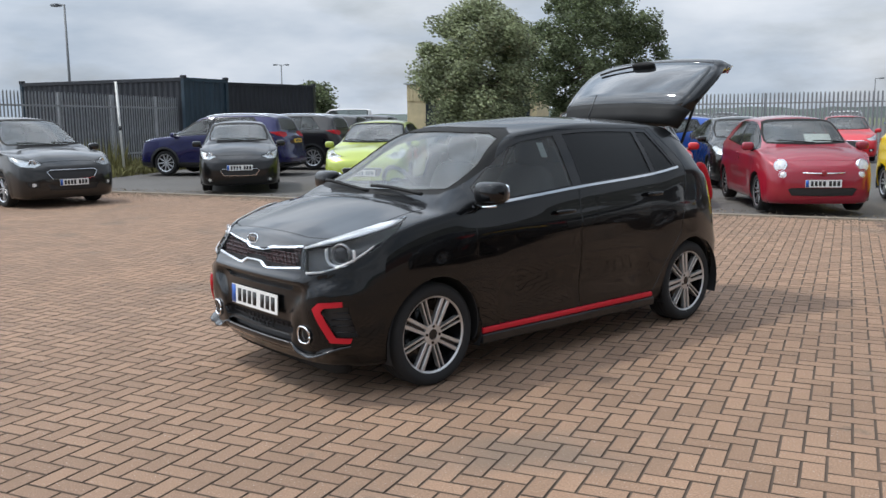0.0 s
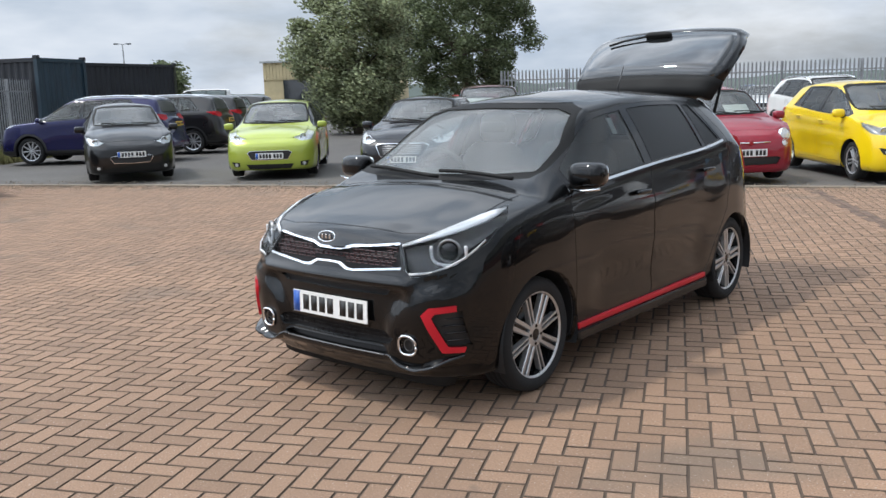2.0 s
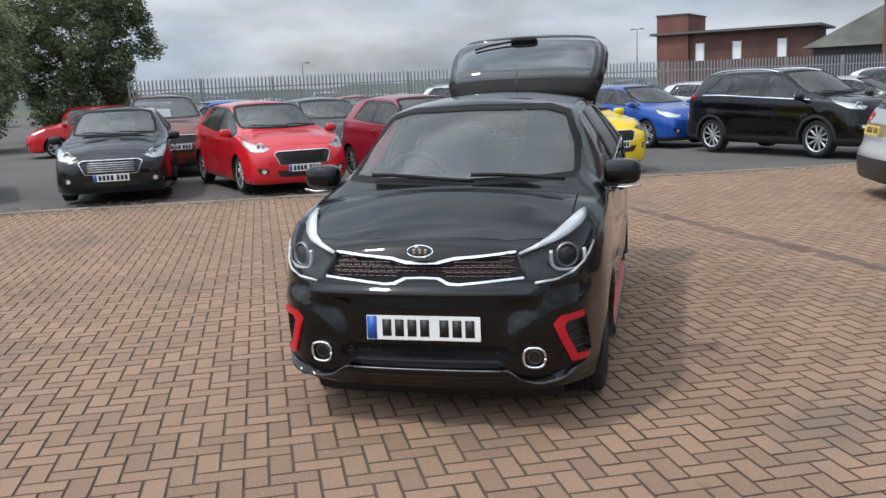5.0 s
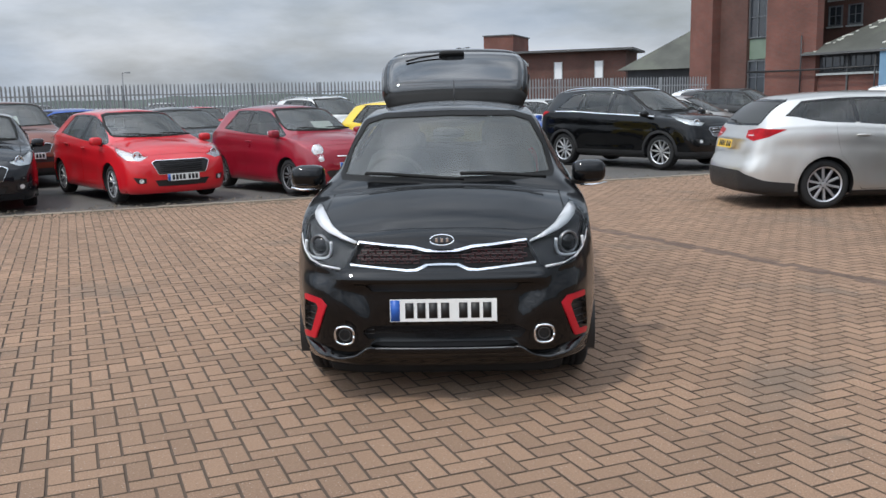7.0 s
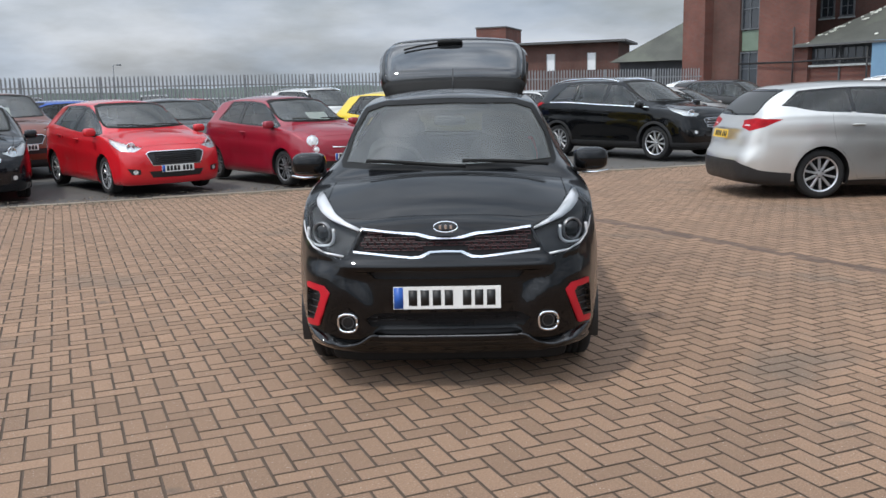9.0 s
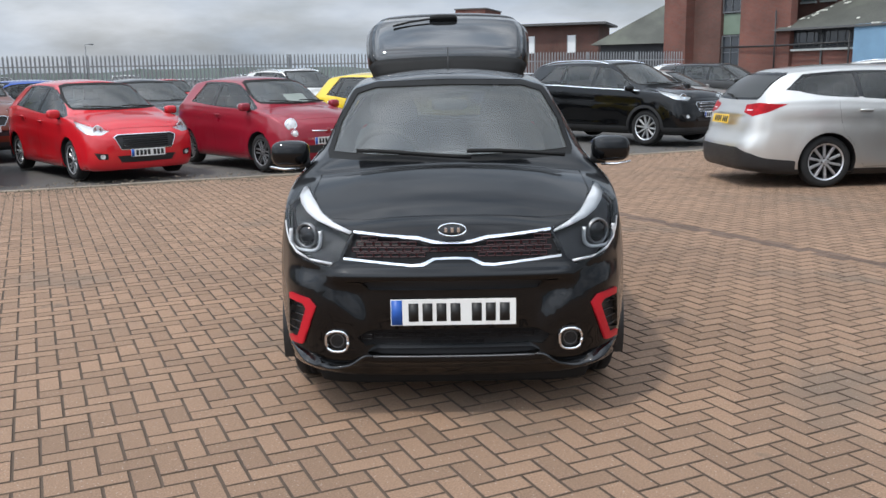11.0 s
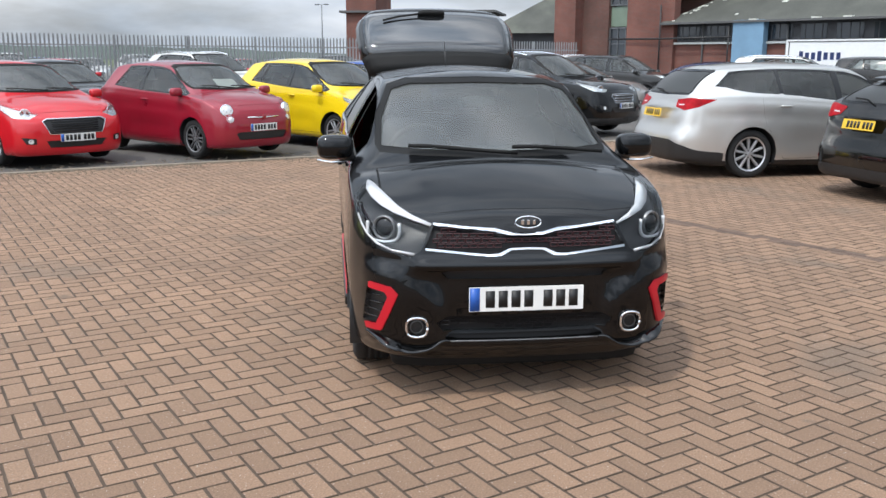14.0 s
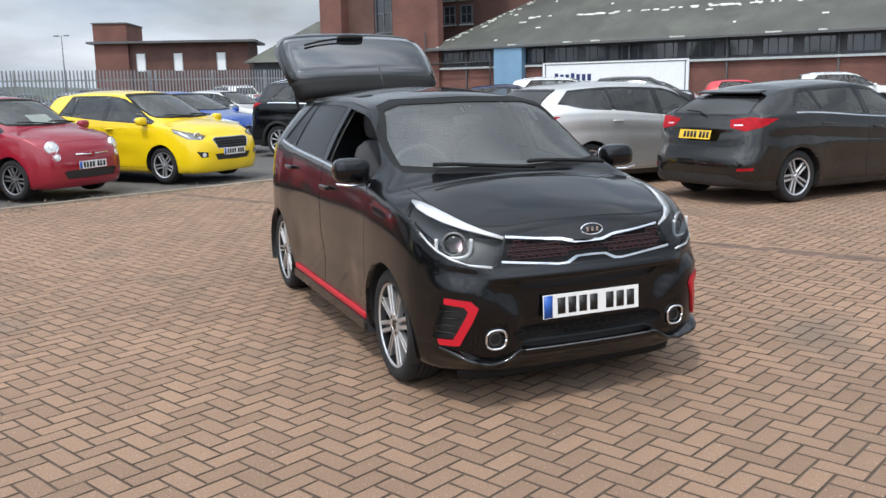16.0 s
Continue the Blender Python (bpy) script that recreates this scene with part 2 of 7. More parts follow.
def add_box(bm, c, size, bev=0.0, rot=None):
    r = bmesh.ops.create_cube(bm, size=1.0)
    vs = r["verts"]
    bmesh.ops.scale(bm, vec=size, verts=vs)
    if bev:
        es = list({e for v in vs for e in v.link_edges})
        rb = bmesh.ops.bevel(bm, geom=es, offset=bev, segments=2, affect='EDGES', profile=0.6)
        vs = list({v for f in rb["faces"] for v in f.verts} | {v for v in vs if v.is_valid})
    if rot is not None:
        bmesh.ops.rotate(bm, cent=(0, 0, 0), matrix=rot, verts=vs)
    bmesh.ops.translate(bm, vec=c, verts=vs)
    return vs


def box(name, c, size, material, parent=None, bev=0.0, rot=None, label=""):
    bm = bmesh.new()
    add_box(bm, c, size, bev, rot)
    return part(name, bm, material, parent, label)


def superell(a, b, c, e=0.5, n=14):
    """Verts and faces of a rounded box-like solid of half sizes a, b, c."""
    def sp(w, p):
        return math.copysign(abs(w) ** p, w)
    vs, fs = [], []
    for i in range(n + 1):
        ph = -math.pi / 2 + math.pi * i / n
        for j in range(2 * n):
            th = math.pi * j / n
            vs.append((a * sp(math.cos(ph), e) * sp(math.cos(th), e), b * sp(math.cos(ph), e) * sp(math.sin(th), e), c * sp(math.sin(ph), e)))
    for i in range(n):
        for j in range(2 * n):
            k = (j + 1) % (2 * n)
            fs.append((i * 2 * n + j, i * 2 * n + k, (i + 1) * 2 * n + k, (i + 1) * 2 * n + j))
    return vs, fs


def lathe(profile, n=40):
    """Revolve (radius, x) points round the x axis."""
    vs, fs = [], []
    for r, x in profile:
        for j in range(n):
            a = 2 * math.pi * j / n
            vs.append((x, r * math.cos(a), r * math.sin(a)))
    for i in range(len(profile) - 1):
        for j in range(n):
            k = (j + 1) % n
            fs.append((i * n + j, i * n + k, (i + 1) * n + k, (i + 1) * n + j))
    return vs, fs


def tube(points, radius, n=8, close=False):
    """A swept round bar through points."""
    vs, fs = [], []
    pts = [Vector(p) for p in points]
    for i, p in enumerate(pts):
        d = (pts[min(i + 1, len(pts) - 1)] - pts[max(i - 1, 0)]).normalized()
        up = Vector((0, 0, 1)) if abs(d.z) < 0.9 else Vector((0, 1, 0))
        s = d.cross(up).normalized()
        u = s.cross(d)
        r = radius(i / (len(pts) - 1)) if callable(radius) else radius
        for j in range(n):
            a = 2 * math.pi * j / n
            vs.append(p + s * (r * math.cos(a)) + u * (r * math.sin(a)))
    for i in range(len(pts) - 1):
        for j in range(n):
            k = (j + 1) % n
            fs.append((i * n + j, i * n + k, (i + 1) * n + k, (i + 1) * n + j))
    fs.append(tuple(range(n))[::-1])
    fs.append(tuple(range((len(pts) - 1) * n, len(pts) * n)))
    return vs, fs


def pchip(pts):
    """A monotone smooth curve through (x, y) points."""
    x = np.array([p[0] for p in pts], float)
    y = np.array([p[1] for p in pts], float)
    h = np.diff(x)
    d = np.diff(y) / h
    m = np.zeros(len(x))
    for i in range(1, len(x) - 1):
        if d[i - 1] * d[i] > 0:
            w1, w2 = 2 * h[i] + h[i - 1], h[i] + 2 * h[i - 1]
            m[i] = (w1 + w2) / (w1 / d[i - 1] + w2 / d[i])
    m[0], m[-1] = d[0], d[-1]

    def f(q):
        q = np.clip(np.asarray(q, float), x[0], x[-1])
        i = np.clip(np.searchsorted(x, q) - 1, 0, len(h) - 1)
        t = (q - x[i]) / h[i]
        return ((2 * t ** 3 - 3 * t ** 2 + 1) * y[i] + (t ** 3 - 2 * t ** 2 + t) * h[i] * m[i] + (-2 * t ** 3 + 3 * t ** 2) * y[i + 1] + (t ** 3 - t ** 2) * h[i] * m[i + 1])
    return f


def inset(poly, d):
    """A polygon with every side moved inwards by d."""
    area = sum(a[0] * b[1] - b[0] * a[1] for a, b in zip(poly, poly[1:] + poly[:1]))
    sg = 1.0 if area > 0 else -1.0
    out = []
    n = len(poly)
    for i in range(n):
        a, b, c = Vector(poly[i - 1]), Vector(poly[i]), Vector(poly[(i + 1) % n])
        e1, e2 = (b - a).normalized(), (c - b).normalized()
        n1, n2 = Vector((-e1.y, e1.x)) * sg, Vector((-e2.y, e2.x)) * sg
        k = (n1 + n2)
        k = k / max(0.35, k.length_squared / 2) if k.length else n1
        out.append(tuple(b + k * d))
    return out


def rounded(poly, r=0.04, n=3):
    """A polygon with its corners rounded."""
    out = []
    m = len(poly)
    for i in range(m):
        a, b, c = Vector(poly[i - 1]), Vector(poly[i]), Vector(poly[(i + 1) % m])
        p = b + (a - b).normalized() * min(r, (a - b).length * 0.45)
        q = b + (c - b).normalized() * min(r, (c - b).length * 0.45)
        for k in range(n + 1):
            t = k / n
            out.append(tuple((1 - t) ** 2 * p + 2 * t * (1 - t) * b + t * t * q))
    return out


def inside(poly, u, v):
    c = False
    j = len(poly) - 1
    for i in range(len(poly)):
        if (poly[i][1] > v) != (poly[j][1] > v) and u < (poly[j][0] - poly[i][0]) * (v - poly[i][1]) / (poly[j][1] - poly[i][1]) + poly[i][0]:
            c = not c
        j = i
    return c


class Shell:
    """A smooth skin that can be cut along outlines and taken apart into panels."""

    def __init__(self, verts, faces):
        self.bm = bmesh.new()
        vs = [self.bm.verts.new(v) for v in verts]
        for f in faces:
            g = []
            for k in f:
                if vs[k] not in g:
                    g.append(vs[k])
            if len(g) > 2:
                try:
                    self.bm.faces.new(g)
                except ValueError:
                    pass
        bmesh.ops.remove_doubles(self.bm, verts=self.bm.verts[:], dist=0.0006)
        self.bm.normal_update()
        self.kd = kdtree.KDTree(len(self.bm.verts))
        self.nrm = []
        for i, v in enumerate(self.bm.verts):
            self.kd.insert(v.co, i)
            self.nrm.append(v.normal.copy())
        self.kd.balance()
        self.tag = self.bm.faces.layers.int.new("tag")
        self.names = {"": 0}

    def cut(self, tag, n, ua, va, poly, pred):
        bm, n, ua, va = self.bm, Vector(n), Vector(ua), Vector(va)
        us, vv = [p[0] for p in poly], [p[1] for p in poly]
        u0, u1, v0, v1 = min(us), max(us), min(vv), max(vv)
        cand = set()
        for f in bm.faces:
            c = f.calc_center_median()
            if not pred(c) or f.normal.dot(n) < 0.02:
                continue
            fu = [v.co.dot(ua) for v in f.verts]
            fv = [v.co.dot(va) for v in f.verts]
            if max(fu) >= u0 and min(fu) <= u1 and max(fv) >= v0 and min(fv) <= v1:
                cand.add(f)
        for a, b in zip(poly, poly[1:] + poly[:1]):
            if abs(a[0] - b[0]) + abs(a[1] - b[1]) < 1e-5:
                continue
            p0, p1, q0, q1 = min(a[0], b[0]), max(a[0], b[0]), min(a[1], b[1]), max(a[1], b[1])
            sel = []
            for f in cand:
                fu = [v.co.dot(ua) for v in f.verts]
                fv = [v.co.dot(va) for v in f.verts]
                if max(fu) >= p0 and min(fu) <= p1 and max(fv) >= q0 and min(fv) <= q1:
                    sel.append(f)
            if not sel:
                continue
            no = ua * (b[1] - a[1]) - va * (b[0] - a[0])
            # keep the plane parallel to n
            no = no - n * no.dot(n)
            co = ua * a[0] + va * a[1]
            geom = sel + list({e for f in sel for e in f.edges}) + list({v for f in sel for v in f.verts})
            r = bmesh.ops.bisect_plane(bm, geom=geom, dist=1e-5, plane_co=co, plane_no=no)
            for g in r["geom"]:
                if isinstance(g, bmesh.types.BMFace):
                    cand.add(g)
            cand = {f for f in cand if f.is_valid}
        k = self.names.setdefault(tag, len(self.names))
        for f in cand:
            c = f.calc_center_median()
            if inside(poly, c.dot(ua), c.dot(va)):
                f[self.tag] = k

    def smooth(self, ob, flat=None):
        """Give a panel the shading of the whole uncut skin; flat: places of its edge walls, which keep their own."""
        if ob is None:
            return
        out = []
        for v in ob.data.vertices:
            if flat and tuple(round(c, 5) for c in v.co) in flat:
                out.append(Vector())
                continue
            n = Vector()
            for co, i, d in self.kd.find_n(v.co, 6):
                n += self.nrm[i] / (d * d + 6e-5)
            out.append(n.normalized())
        ob.data.normals_split_custom_set_from_vertices(out)

    def count(self, tag):
        k = self.names.get(tag, -1)
        return sum(1 for f in self.bm.faces if f[self.tag] == k)

    def take(self, tag, off=0.0, wall=0.0, tags=None, keep=None):
        """Verts and faces of the panels with that tag, moved out by off, with edge walls of depth wall."""
        ks = {self.names[t] for t in (tags or [tag]) if t in self.names}
        faces = [f for f in self.bm.faces if f[self.tag] in ks and (keep is None or keep(f.calc_center_median()))]
        idx, vs, fs = {}, [], []
        for f in faces:
            row = []
            for v in f.verts:
                if v not in idx:
                    idx[v] = len(vs)
                    vs.append(v.co + v.normal * off)
                row.append(idx[v])
            fs.append(row)
        if wall:
            own = set(faces)
            low = {}
            for f in faces:
                for l in f.loops:
                    e = l.edge
                    if sum(1 for g in e.link_faces if g in own) == 1:
                        a, b = l.vert, l.link_loop_next.vert
                        for v in (a, b):
                            if v not in low:
                                low[v] = len(vs)
                                vs.append(v.co + v.normal * (off - wall))
                        fs.append([idx[b], idx[a], low[a], low[b]])
        return vs, fs

# ---- cars ----
CACHE = {}


def cached(key, make):
    if key not in CACHE:
        CACHE[key] = make()
    return CACHE[key]


def raw_mesh(name, vf, materials, index=None):
    me = bpy.data.meshes.new(name)
    me.from_pydata([tuple(v) for v in vf[0]], [], [tuple(f) for f in vf[1]])
    for m in materials:
        me.materials.append(m)
    if index:
        me.polygons.foreach_set("material_index", index)
    me.polygons.foreach_set("use_smooth", [True] * len(me.polygons))
    me.update()
    return me


def join(*parts):
    vs, fs = [], []
    for v, f in parts:
        k = len(vs)
        vs += list(v)
        fs += [tuple(i + k for i in q) for q in f]
    return vs, fs


def moved(vf, m):
    return [m @ Vector(v) for v in vf[0]], vf[1]


def bar(a, b, w0, w1, t0, t1, depth):
    """A tapered spoke in the y, z plane from radius a to b, w wide, its face at x = t, depth thick."""
    vs = [(t0 - depth, -w0, a), (t0 - depth, w0, a), (t1 - depth, w1, b), (t1 - depth, -w1, b), (t0 - 0.004, -w0, a), (t0 - 0.004, w0, a), (t1 - 0.004, w1, b), (t1 - 0.004, -w1, b),
          (t0, -w0 * 0.75, a), (t0, w0 * 0.75, a), (t1, w1 * 0.75, b), (t1, -w1 * 0.75, b)]
    fs = [(0, 1, 2, 3), (4, 5, 1, 0), (5, 6, 2, 1), (6, 7, 3, 2), (7, 4, 0, 3), (8, 9, 5, 4), (9, 10, 6, 5), (10, 11, 7, 6), (11, 8, 4, 7), (11, 10, 9, 8)]
    return vs, fs


def wheel_meshes(r, rim, width, style):
    """Tyre and rim, standing in the y, z plane with the outer face towards +x."""
    def tyre():
        h = width / 2
        prof = [(rim - 0.005, -h * 0.8), (rim + 0.012, -h * 0.92), ((rim + r) / 2, -h * 1.0), (r - 0.022, -h * 0.93), (r - 0.004, -h * 0.78), (r, -h * 0.5), (r, -h * 0.36), (r - 0.007, -h * 0.34), (r - 0.007, -h * 0.28), (r, -h * 0.26), (r, -h * 0.05), (r - 0.007, -h * 0.03),
                (r - 0.007, h * 0.03), (r, h * 0.05), (r, h * 0.26), (r - 0.007, h * 0.28), (r - 0.007, h * 0.34), (r, h * 0.36), (r, h * 0.5), (r - 0.004, h * 0.78), (r - 0.022, h * 0.93), ((rim + r) / 2, h), (rim + 0.012, h * 0.92), (rim - 0.005, h * 0.8)]
        return raw_mesh("tyre", lathe(prof, 48), [M_RUBBER])

    def rimmesh():
        h = width / 2
        face = h * 0.72
        lip = lathe([(rim - 0.012, h * 0.80), (rim + 0.006, h * 0.90), (rim + 0.004, h * 0.82), (rim - 0.012, h * 0.80)], 48)
        barrel = lathe([(rim - 0.012, h * 0.8), (rim - 0.03, -h * 0.2), (rim - 0.035, -h * 0.8)], 48)
        disc = lathe([(0.0, -h * 0.1), (rim * 0.62, -h * 0.1), (rim * 0.62, -h * 0.2), (rim - 0.03, -h * 0.3)], 32)
        hub = lathe([(0.0, face + 0.004), (0.026, face + 0.003), (0.03, face - 0.004), (0.062, face - 0.008), (0.066, face - 0.03)], 24)
        n, kind = style[0], style[1]
        bright, dark = [lip, hub], [barrel, disc]
        if kind == "cross":
            lip = lathe([(rim - 0.005, h * 0.80), (rim + 0.001, h * 0.86), (rim + 0.006, h * 0.88), (rim + 0.005, h * 0.80)], 56)
            ring = lathe([(0.030, h * 0.78), (0.031, h * 0.81), (0.060, h * 0.795), (0.062, h * 0.6)], 28)
            cap = lathe([(0.0, h * 0.81), (0.026, h * 0.80), (0.029, h * 0.77)], 24)
            bright, dark = [lip, ring], [barrel, disc, cap]
        for i in range(n):
            rot = Matrix.Rotation(2 * math.pi * (i + 0.5) / n, 4, 'X')
            if kind == "pair":
                for s in (1, -1):
                    off = Matrix.Translation((0, s * 0.021, 0)) @ Matrix.Rotation(-s * 0.055, 4, 'X')
                    b = bar(0.045, rim - 0.006, 0.010, 0.014, face - 0.006, face - 0.004, 0.03)
                    bright.append(moved(b, rot @ off))
                dark.append(moved(bar(0.05, rim - 0.01, 0.012, 0.02, face - 0.016, face - 0.02, 0.03), rot))
            elif kind == "cross":
                wide = i % 2 == 0
                fx = h * 0.80
                for s in (1, -1):
                    if wide:
                        b = bar(0.036, rim - 0.002, 0.0088, 0.0122, fx, fx, 0.03)
                        off = Matrix.Translation((0, s * 0.0148, 0)) @ Matrix.Rotation(-s * 0.034, 4, 'X')
                    else:
                        b = bar(0.058, rim - 0.002, 0.0048, 0.0062, fx - 0.003, fx, 0.03)
                        off = Matrix.Translation((0, s * 0.0105, 0)) @ Matrix.Rotation(-s * 0.022, 4, 'X')
                    bright.append(moved(b, rot @ off))
                dark.append(moved(bar(0.04, rim - 0.004, 0.008, 0.009, fx - 0.012, fx - 0.012, 0.02), rot))
            elif kind == "Y":
                bright.append(moved(bar(0.045, rim * 0.55, 0.016, 0.013, face - 0.005, face - 0.01, 0.03), rot))
                for s in (1, -1):
                    off = Matrix.Translation((0, 0, rim * 0.52)) @ Matrix.Rotation(-s * 0.36, 4, 'X')
                    bright.append(moved(bar(0.0, rim * 0.53, 0.010, 0.011, face - 0.01, face - 0.004, 0.03), rot @ off))
            else:
                bright.append(moved(bar(0.045, rim - 0.006, style[2], style[3], face - 0.006, face - 0.004, 0.035), rot))
            fz = h * 0.82 if kind == 'cross' else face
            nut = lathe([(0.0, fz + 0.002), (0.009, fz + 0.001), (0.009, fz - 0.02)], 6)
            if i < (4 if kind == 'cross' else 5):
                a = 2 * math.pi * (i + 0.5) / (4 if kind == 'cross' else 5)
                dark.append(moved(nut, Matrix.Translation((0, 0.045 * math.sin(a), 0.045 * math.cos(a)))))
        vb, fb = join(*bright)
        vd, fd = join(*dark)
        v, f = join((vb, fb), (vd, fd))
        bm_, dm = style[-1]
        me = raw_mesh("rim", (v, f), [bm_, dm], [0] * len(fb) + [1] * len(fd))
        me.polygons.foreach_set("use_smooth", [False] * len(me.polygons))
        return me
    key = (round(r, 3), round(rim, 3), style[:-1], style[-1][0].name)
    return cached(("tyre", round(r, 3), round(rim, 3)), tyre), cached(("rim",) + key, rimmesh)


def seat_mesh():
    cush = moved(superell(0.25, 0.26, 0.10, 0.45, 8), Matrix.Translation((0, 0, 0.10)) @ Matrix.Rotation(radians(-8), 4, 'X'))
    back = moved(superell(0.235, 0.075, 0.31, 0.5, 8), Matrix.Translation((0, 0.31, 0.45)) @ Matrix.Rotation(radians(-16), 4, 'X'))
    rest = moved(superell(0.135, 0.05, 0.10, 0.6, 8), Matrix.Translation((0, 0.42, 0.84)) @ Matrix.Rotation(radians(-10), 4, 'X'))
    return raw_mesh("seat", join(cush, back, rest), [M_SEAT])


def bench_mesh():
    cush = moved(superell(0.58, 0.25, 0.10, 0.35, 8), Matrix.Translation((0, 0, 0.10)))
    back = moved(superell(0.58, 0.08, 0.30, 0.35, 8), Matrix.Translation((0, 0.30, 0.42)) @ Matrix.Rotation(radians(-16), 4, 'X'))
    r1 = moved(superell(0.12, 0.05, 0.08, 0.6, 6), Matrix.Translation((0.34, 0.38, 0.76)))
    r2 = moved(superell(0.12, 0.05, 0.08, 0.6, 6), Matrix.Translation((-0.34, 0.38, 0.76)))
    return raw_mesh("rear_bench", join(cush, back, r1, r2), [M_SEAT])


def steering_mesh():
    pts = [(0.18 * math.cos(a), 0, 0.18 * math.sin(a)) for a in np.linspace(0, 2 * math.pi, 33)]
    ring = tube(pts, 0.016, 8)
    hub = superell(0.07, 0.03, 0.06, 0.7, 6)
    sp = tube([(-0.17, 0, 0), (0, 0.01, -0.01), (0.17, 0, 0)], 0.014, 6)
    return raw_mesh("steering_wheel", join(ring, hub, sp), [M_TRIM])


def body_shell(S, nst, per):
    """The smooth outer skin of a car from its length-wise curves."""
    fo, L1 = S["fo"], S["WB"] + S["ro"]
    t = np.linspace(0, 1, nst)
    ys = -fo + (L1 + fo) * (t - 0.10 * np.sin(2 * math.pi * t) / 1.3)
    top, belt, rail, plan, crown, bot = (pchip(S[k]) for k in ("top", "belt", "rail", "plan", "crown", "bot"))
    w, zb, wr, zt, cr, z0 = plan(ys), belt(ys), rail(ys), top(ys), crown(ys), bot(ys)
    for yw in (0.0, S["WB"]):
        w = w + S.get("flare", 0.012) * np.exp(-((ys - yw) / 0.36) ** 4)
    zr = zt - cr
    wr = np.minimum(wr, w * 0.95)
    zb = np.minimum(zb, zr - 0.012)
    sw = w * S.get("shoulder", 0.962)
    um = 0.52 * sw + 0.48 * wr + 0.014
    X = np.stack([0.82 * w, 0.945 * w, 0.978 * w, w, 0.992 * w, sw, sw, um, wr, wr, 0.55 * wr, 0 * w], 1)
    Z = np.stack([z0, z0 + 0.012, z0 + 0.09, z0 + 0.42 * (zb - z0), z0 + 0.80 * (zb - z0), zb, zb, 0.5 * (zb + zr), zr, zr, zr + 0.72 * cr, zt], 1)
    Xe = np.concatenate([X[:, :1], X[:, :1], X, -X[:, -2:-1]], 1)
    Ze = np.concatenate([Z[:, :1], Z[:, :1], Z, Z[:, -2:-1]], 1)
    rowsx, rowsz = [], []
    nseg = X.shape[1]
    for i in range(nseg):
        for k in range(per):
            q = k / per
            b = ((1 - q) ** 3 / 6, (3 * q ** 3 - 6 * q * q + 4) / 6, (-3 * q ** 3 + 3 * q * q + 3 * q + 1) / 6, q ** 3 / 6)
            rowsx.append(sum(b[j] * Xe[:, i + j] for j in range(4)))
            rowsz.append(sum(b[j] * Ze[:, i + j] for j in range(4)))
    rowsx.append(0 * w)
    rowsz.append((Z[:, -2] + 2 * Z[:, -1]) / 3)
    GX, GZ = np.stack(rowsx, 1), np.stack(rowsz, 1)
    nv = GX.shape[1]
    ringx = np.concatenate([GX, -GX[:, -2::-1]], 1)
    ringz = np.concatenate([GZ, GZ[:, -2::-1]], 1)
    ringy = np.repeat(ys[:, None], ringx.shape[1], 1)
    nr = ringx.shape[1]
    V = np.stack([ringx, ringy, ringz], 2).reshape(-1, 3)
    F = []
    for s in range(nst - 1):
        for v in range(nr - 1):
            a, b = s * nr + v, (s + 1) * nr + v
            F.append((a, b, b + 1, a + 1))
    caps = []
    kk = np.linspace(1, -1, S.get("cols", 23))
    for s, bulge, flip in ((0, -S.get("bulge", 0.04), False), (nst - 1, S.get("rbulge", 0.03), True)):
        base = len(V) + sum(len(c) for c in caps)
        cx = GX[s][:, None] * kk[None, :]
        wide = max(1e-3, GX[s].max())
        cy = ys[s] + bulge * (np.clip(GX[s], 0, wide)[:, None] / wide) ** 2 * (1 - kk[None, :] ** 2)
        cz = np.repeat(GZ[s][:, None], len(kk), 1)
        caps.append(np.stack([cx, cy, cz], 2).reshape(-1, 3))
        m = len(kk)
        for v in range(nv - 1):
            for k in range(m - 1):
                a = base + v * m + k
                q = (a, a + m, a + m + 1, a + 1)
                F.append(q[::-1] if flip else q)
    V = np.concatenate([V] + caps, 0)
    nose, tail = pchip(S["nose"]), pchip(S["tail"])
    ff = np.clip(1 - (V[:, 1] + fo) / 0.62, 0, 1) ** 2
    fr = np.clip(1 - (L1 - V[:, 1]) / 0.62, 0, 1) ** 2
    V[:, 1] += nose(V[:, 2]) * ff - tail(V[:, 2]) * fr
    if "sculpt" in S:
        V = S["sculpt"](V)
    return Shell(V, F), (belt, lambda y: top(y) - crown(y), top, plan)


def plate(parent, m, yellow=False, blue=True):
    """A number plate whose characters are plain bars."""
    p = thing_part("number_plate", parent, m, lambda: plate_mesh(yellow), "yellow number plate" if yellow else "white number plate")
    for i in range(7):
        share("character_bar", cached("plate_bar", bar_mesh), p, Matrix.Translation((-0.165 + i * 0.058 + (0.03 if i > 3 else 0.0), 0, 0)))
    if blue:
        share("blue_band", cached("plate_band", band_mesh), p)
    return p


def thing_part(name, parent, m, make, label=""):
    return share(name, cached((name, label), make), parent, m, label)


def plate_mesh(yellow):
    bm = bmesh.new()
    add_box(bm, (0, 0, 0), (0.52, 0.006, 0.111), 0.002)
    me = bpy.data.meshes.new("number_plate")
    bm.to_mesh(me)
    bm.free()
    me.materials.append(M_YELPL if yellow else M_WHITEPL)
    return me


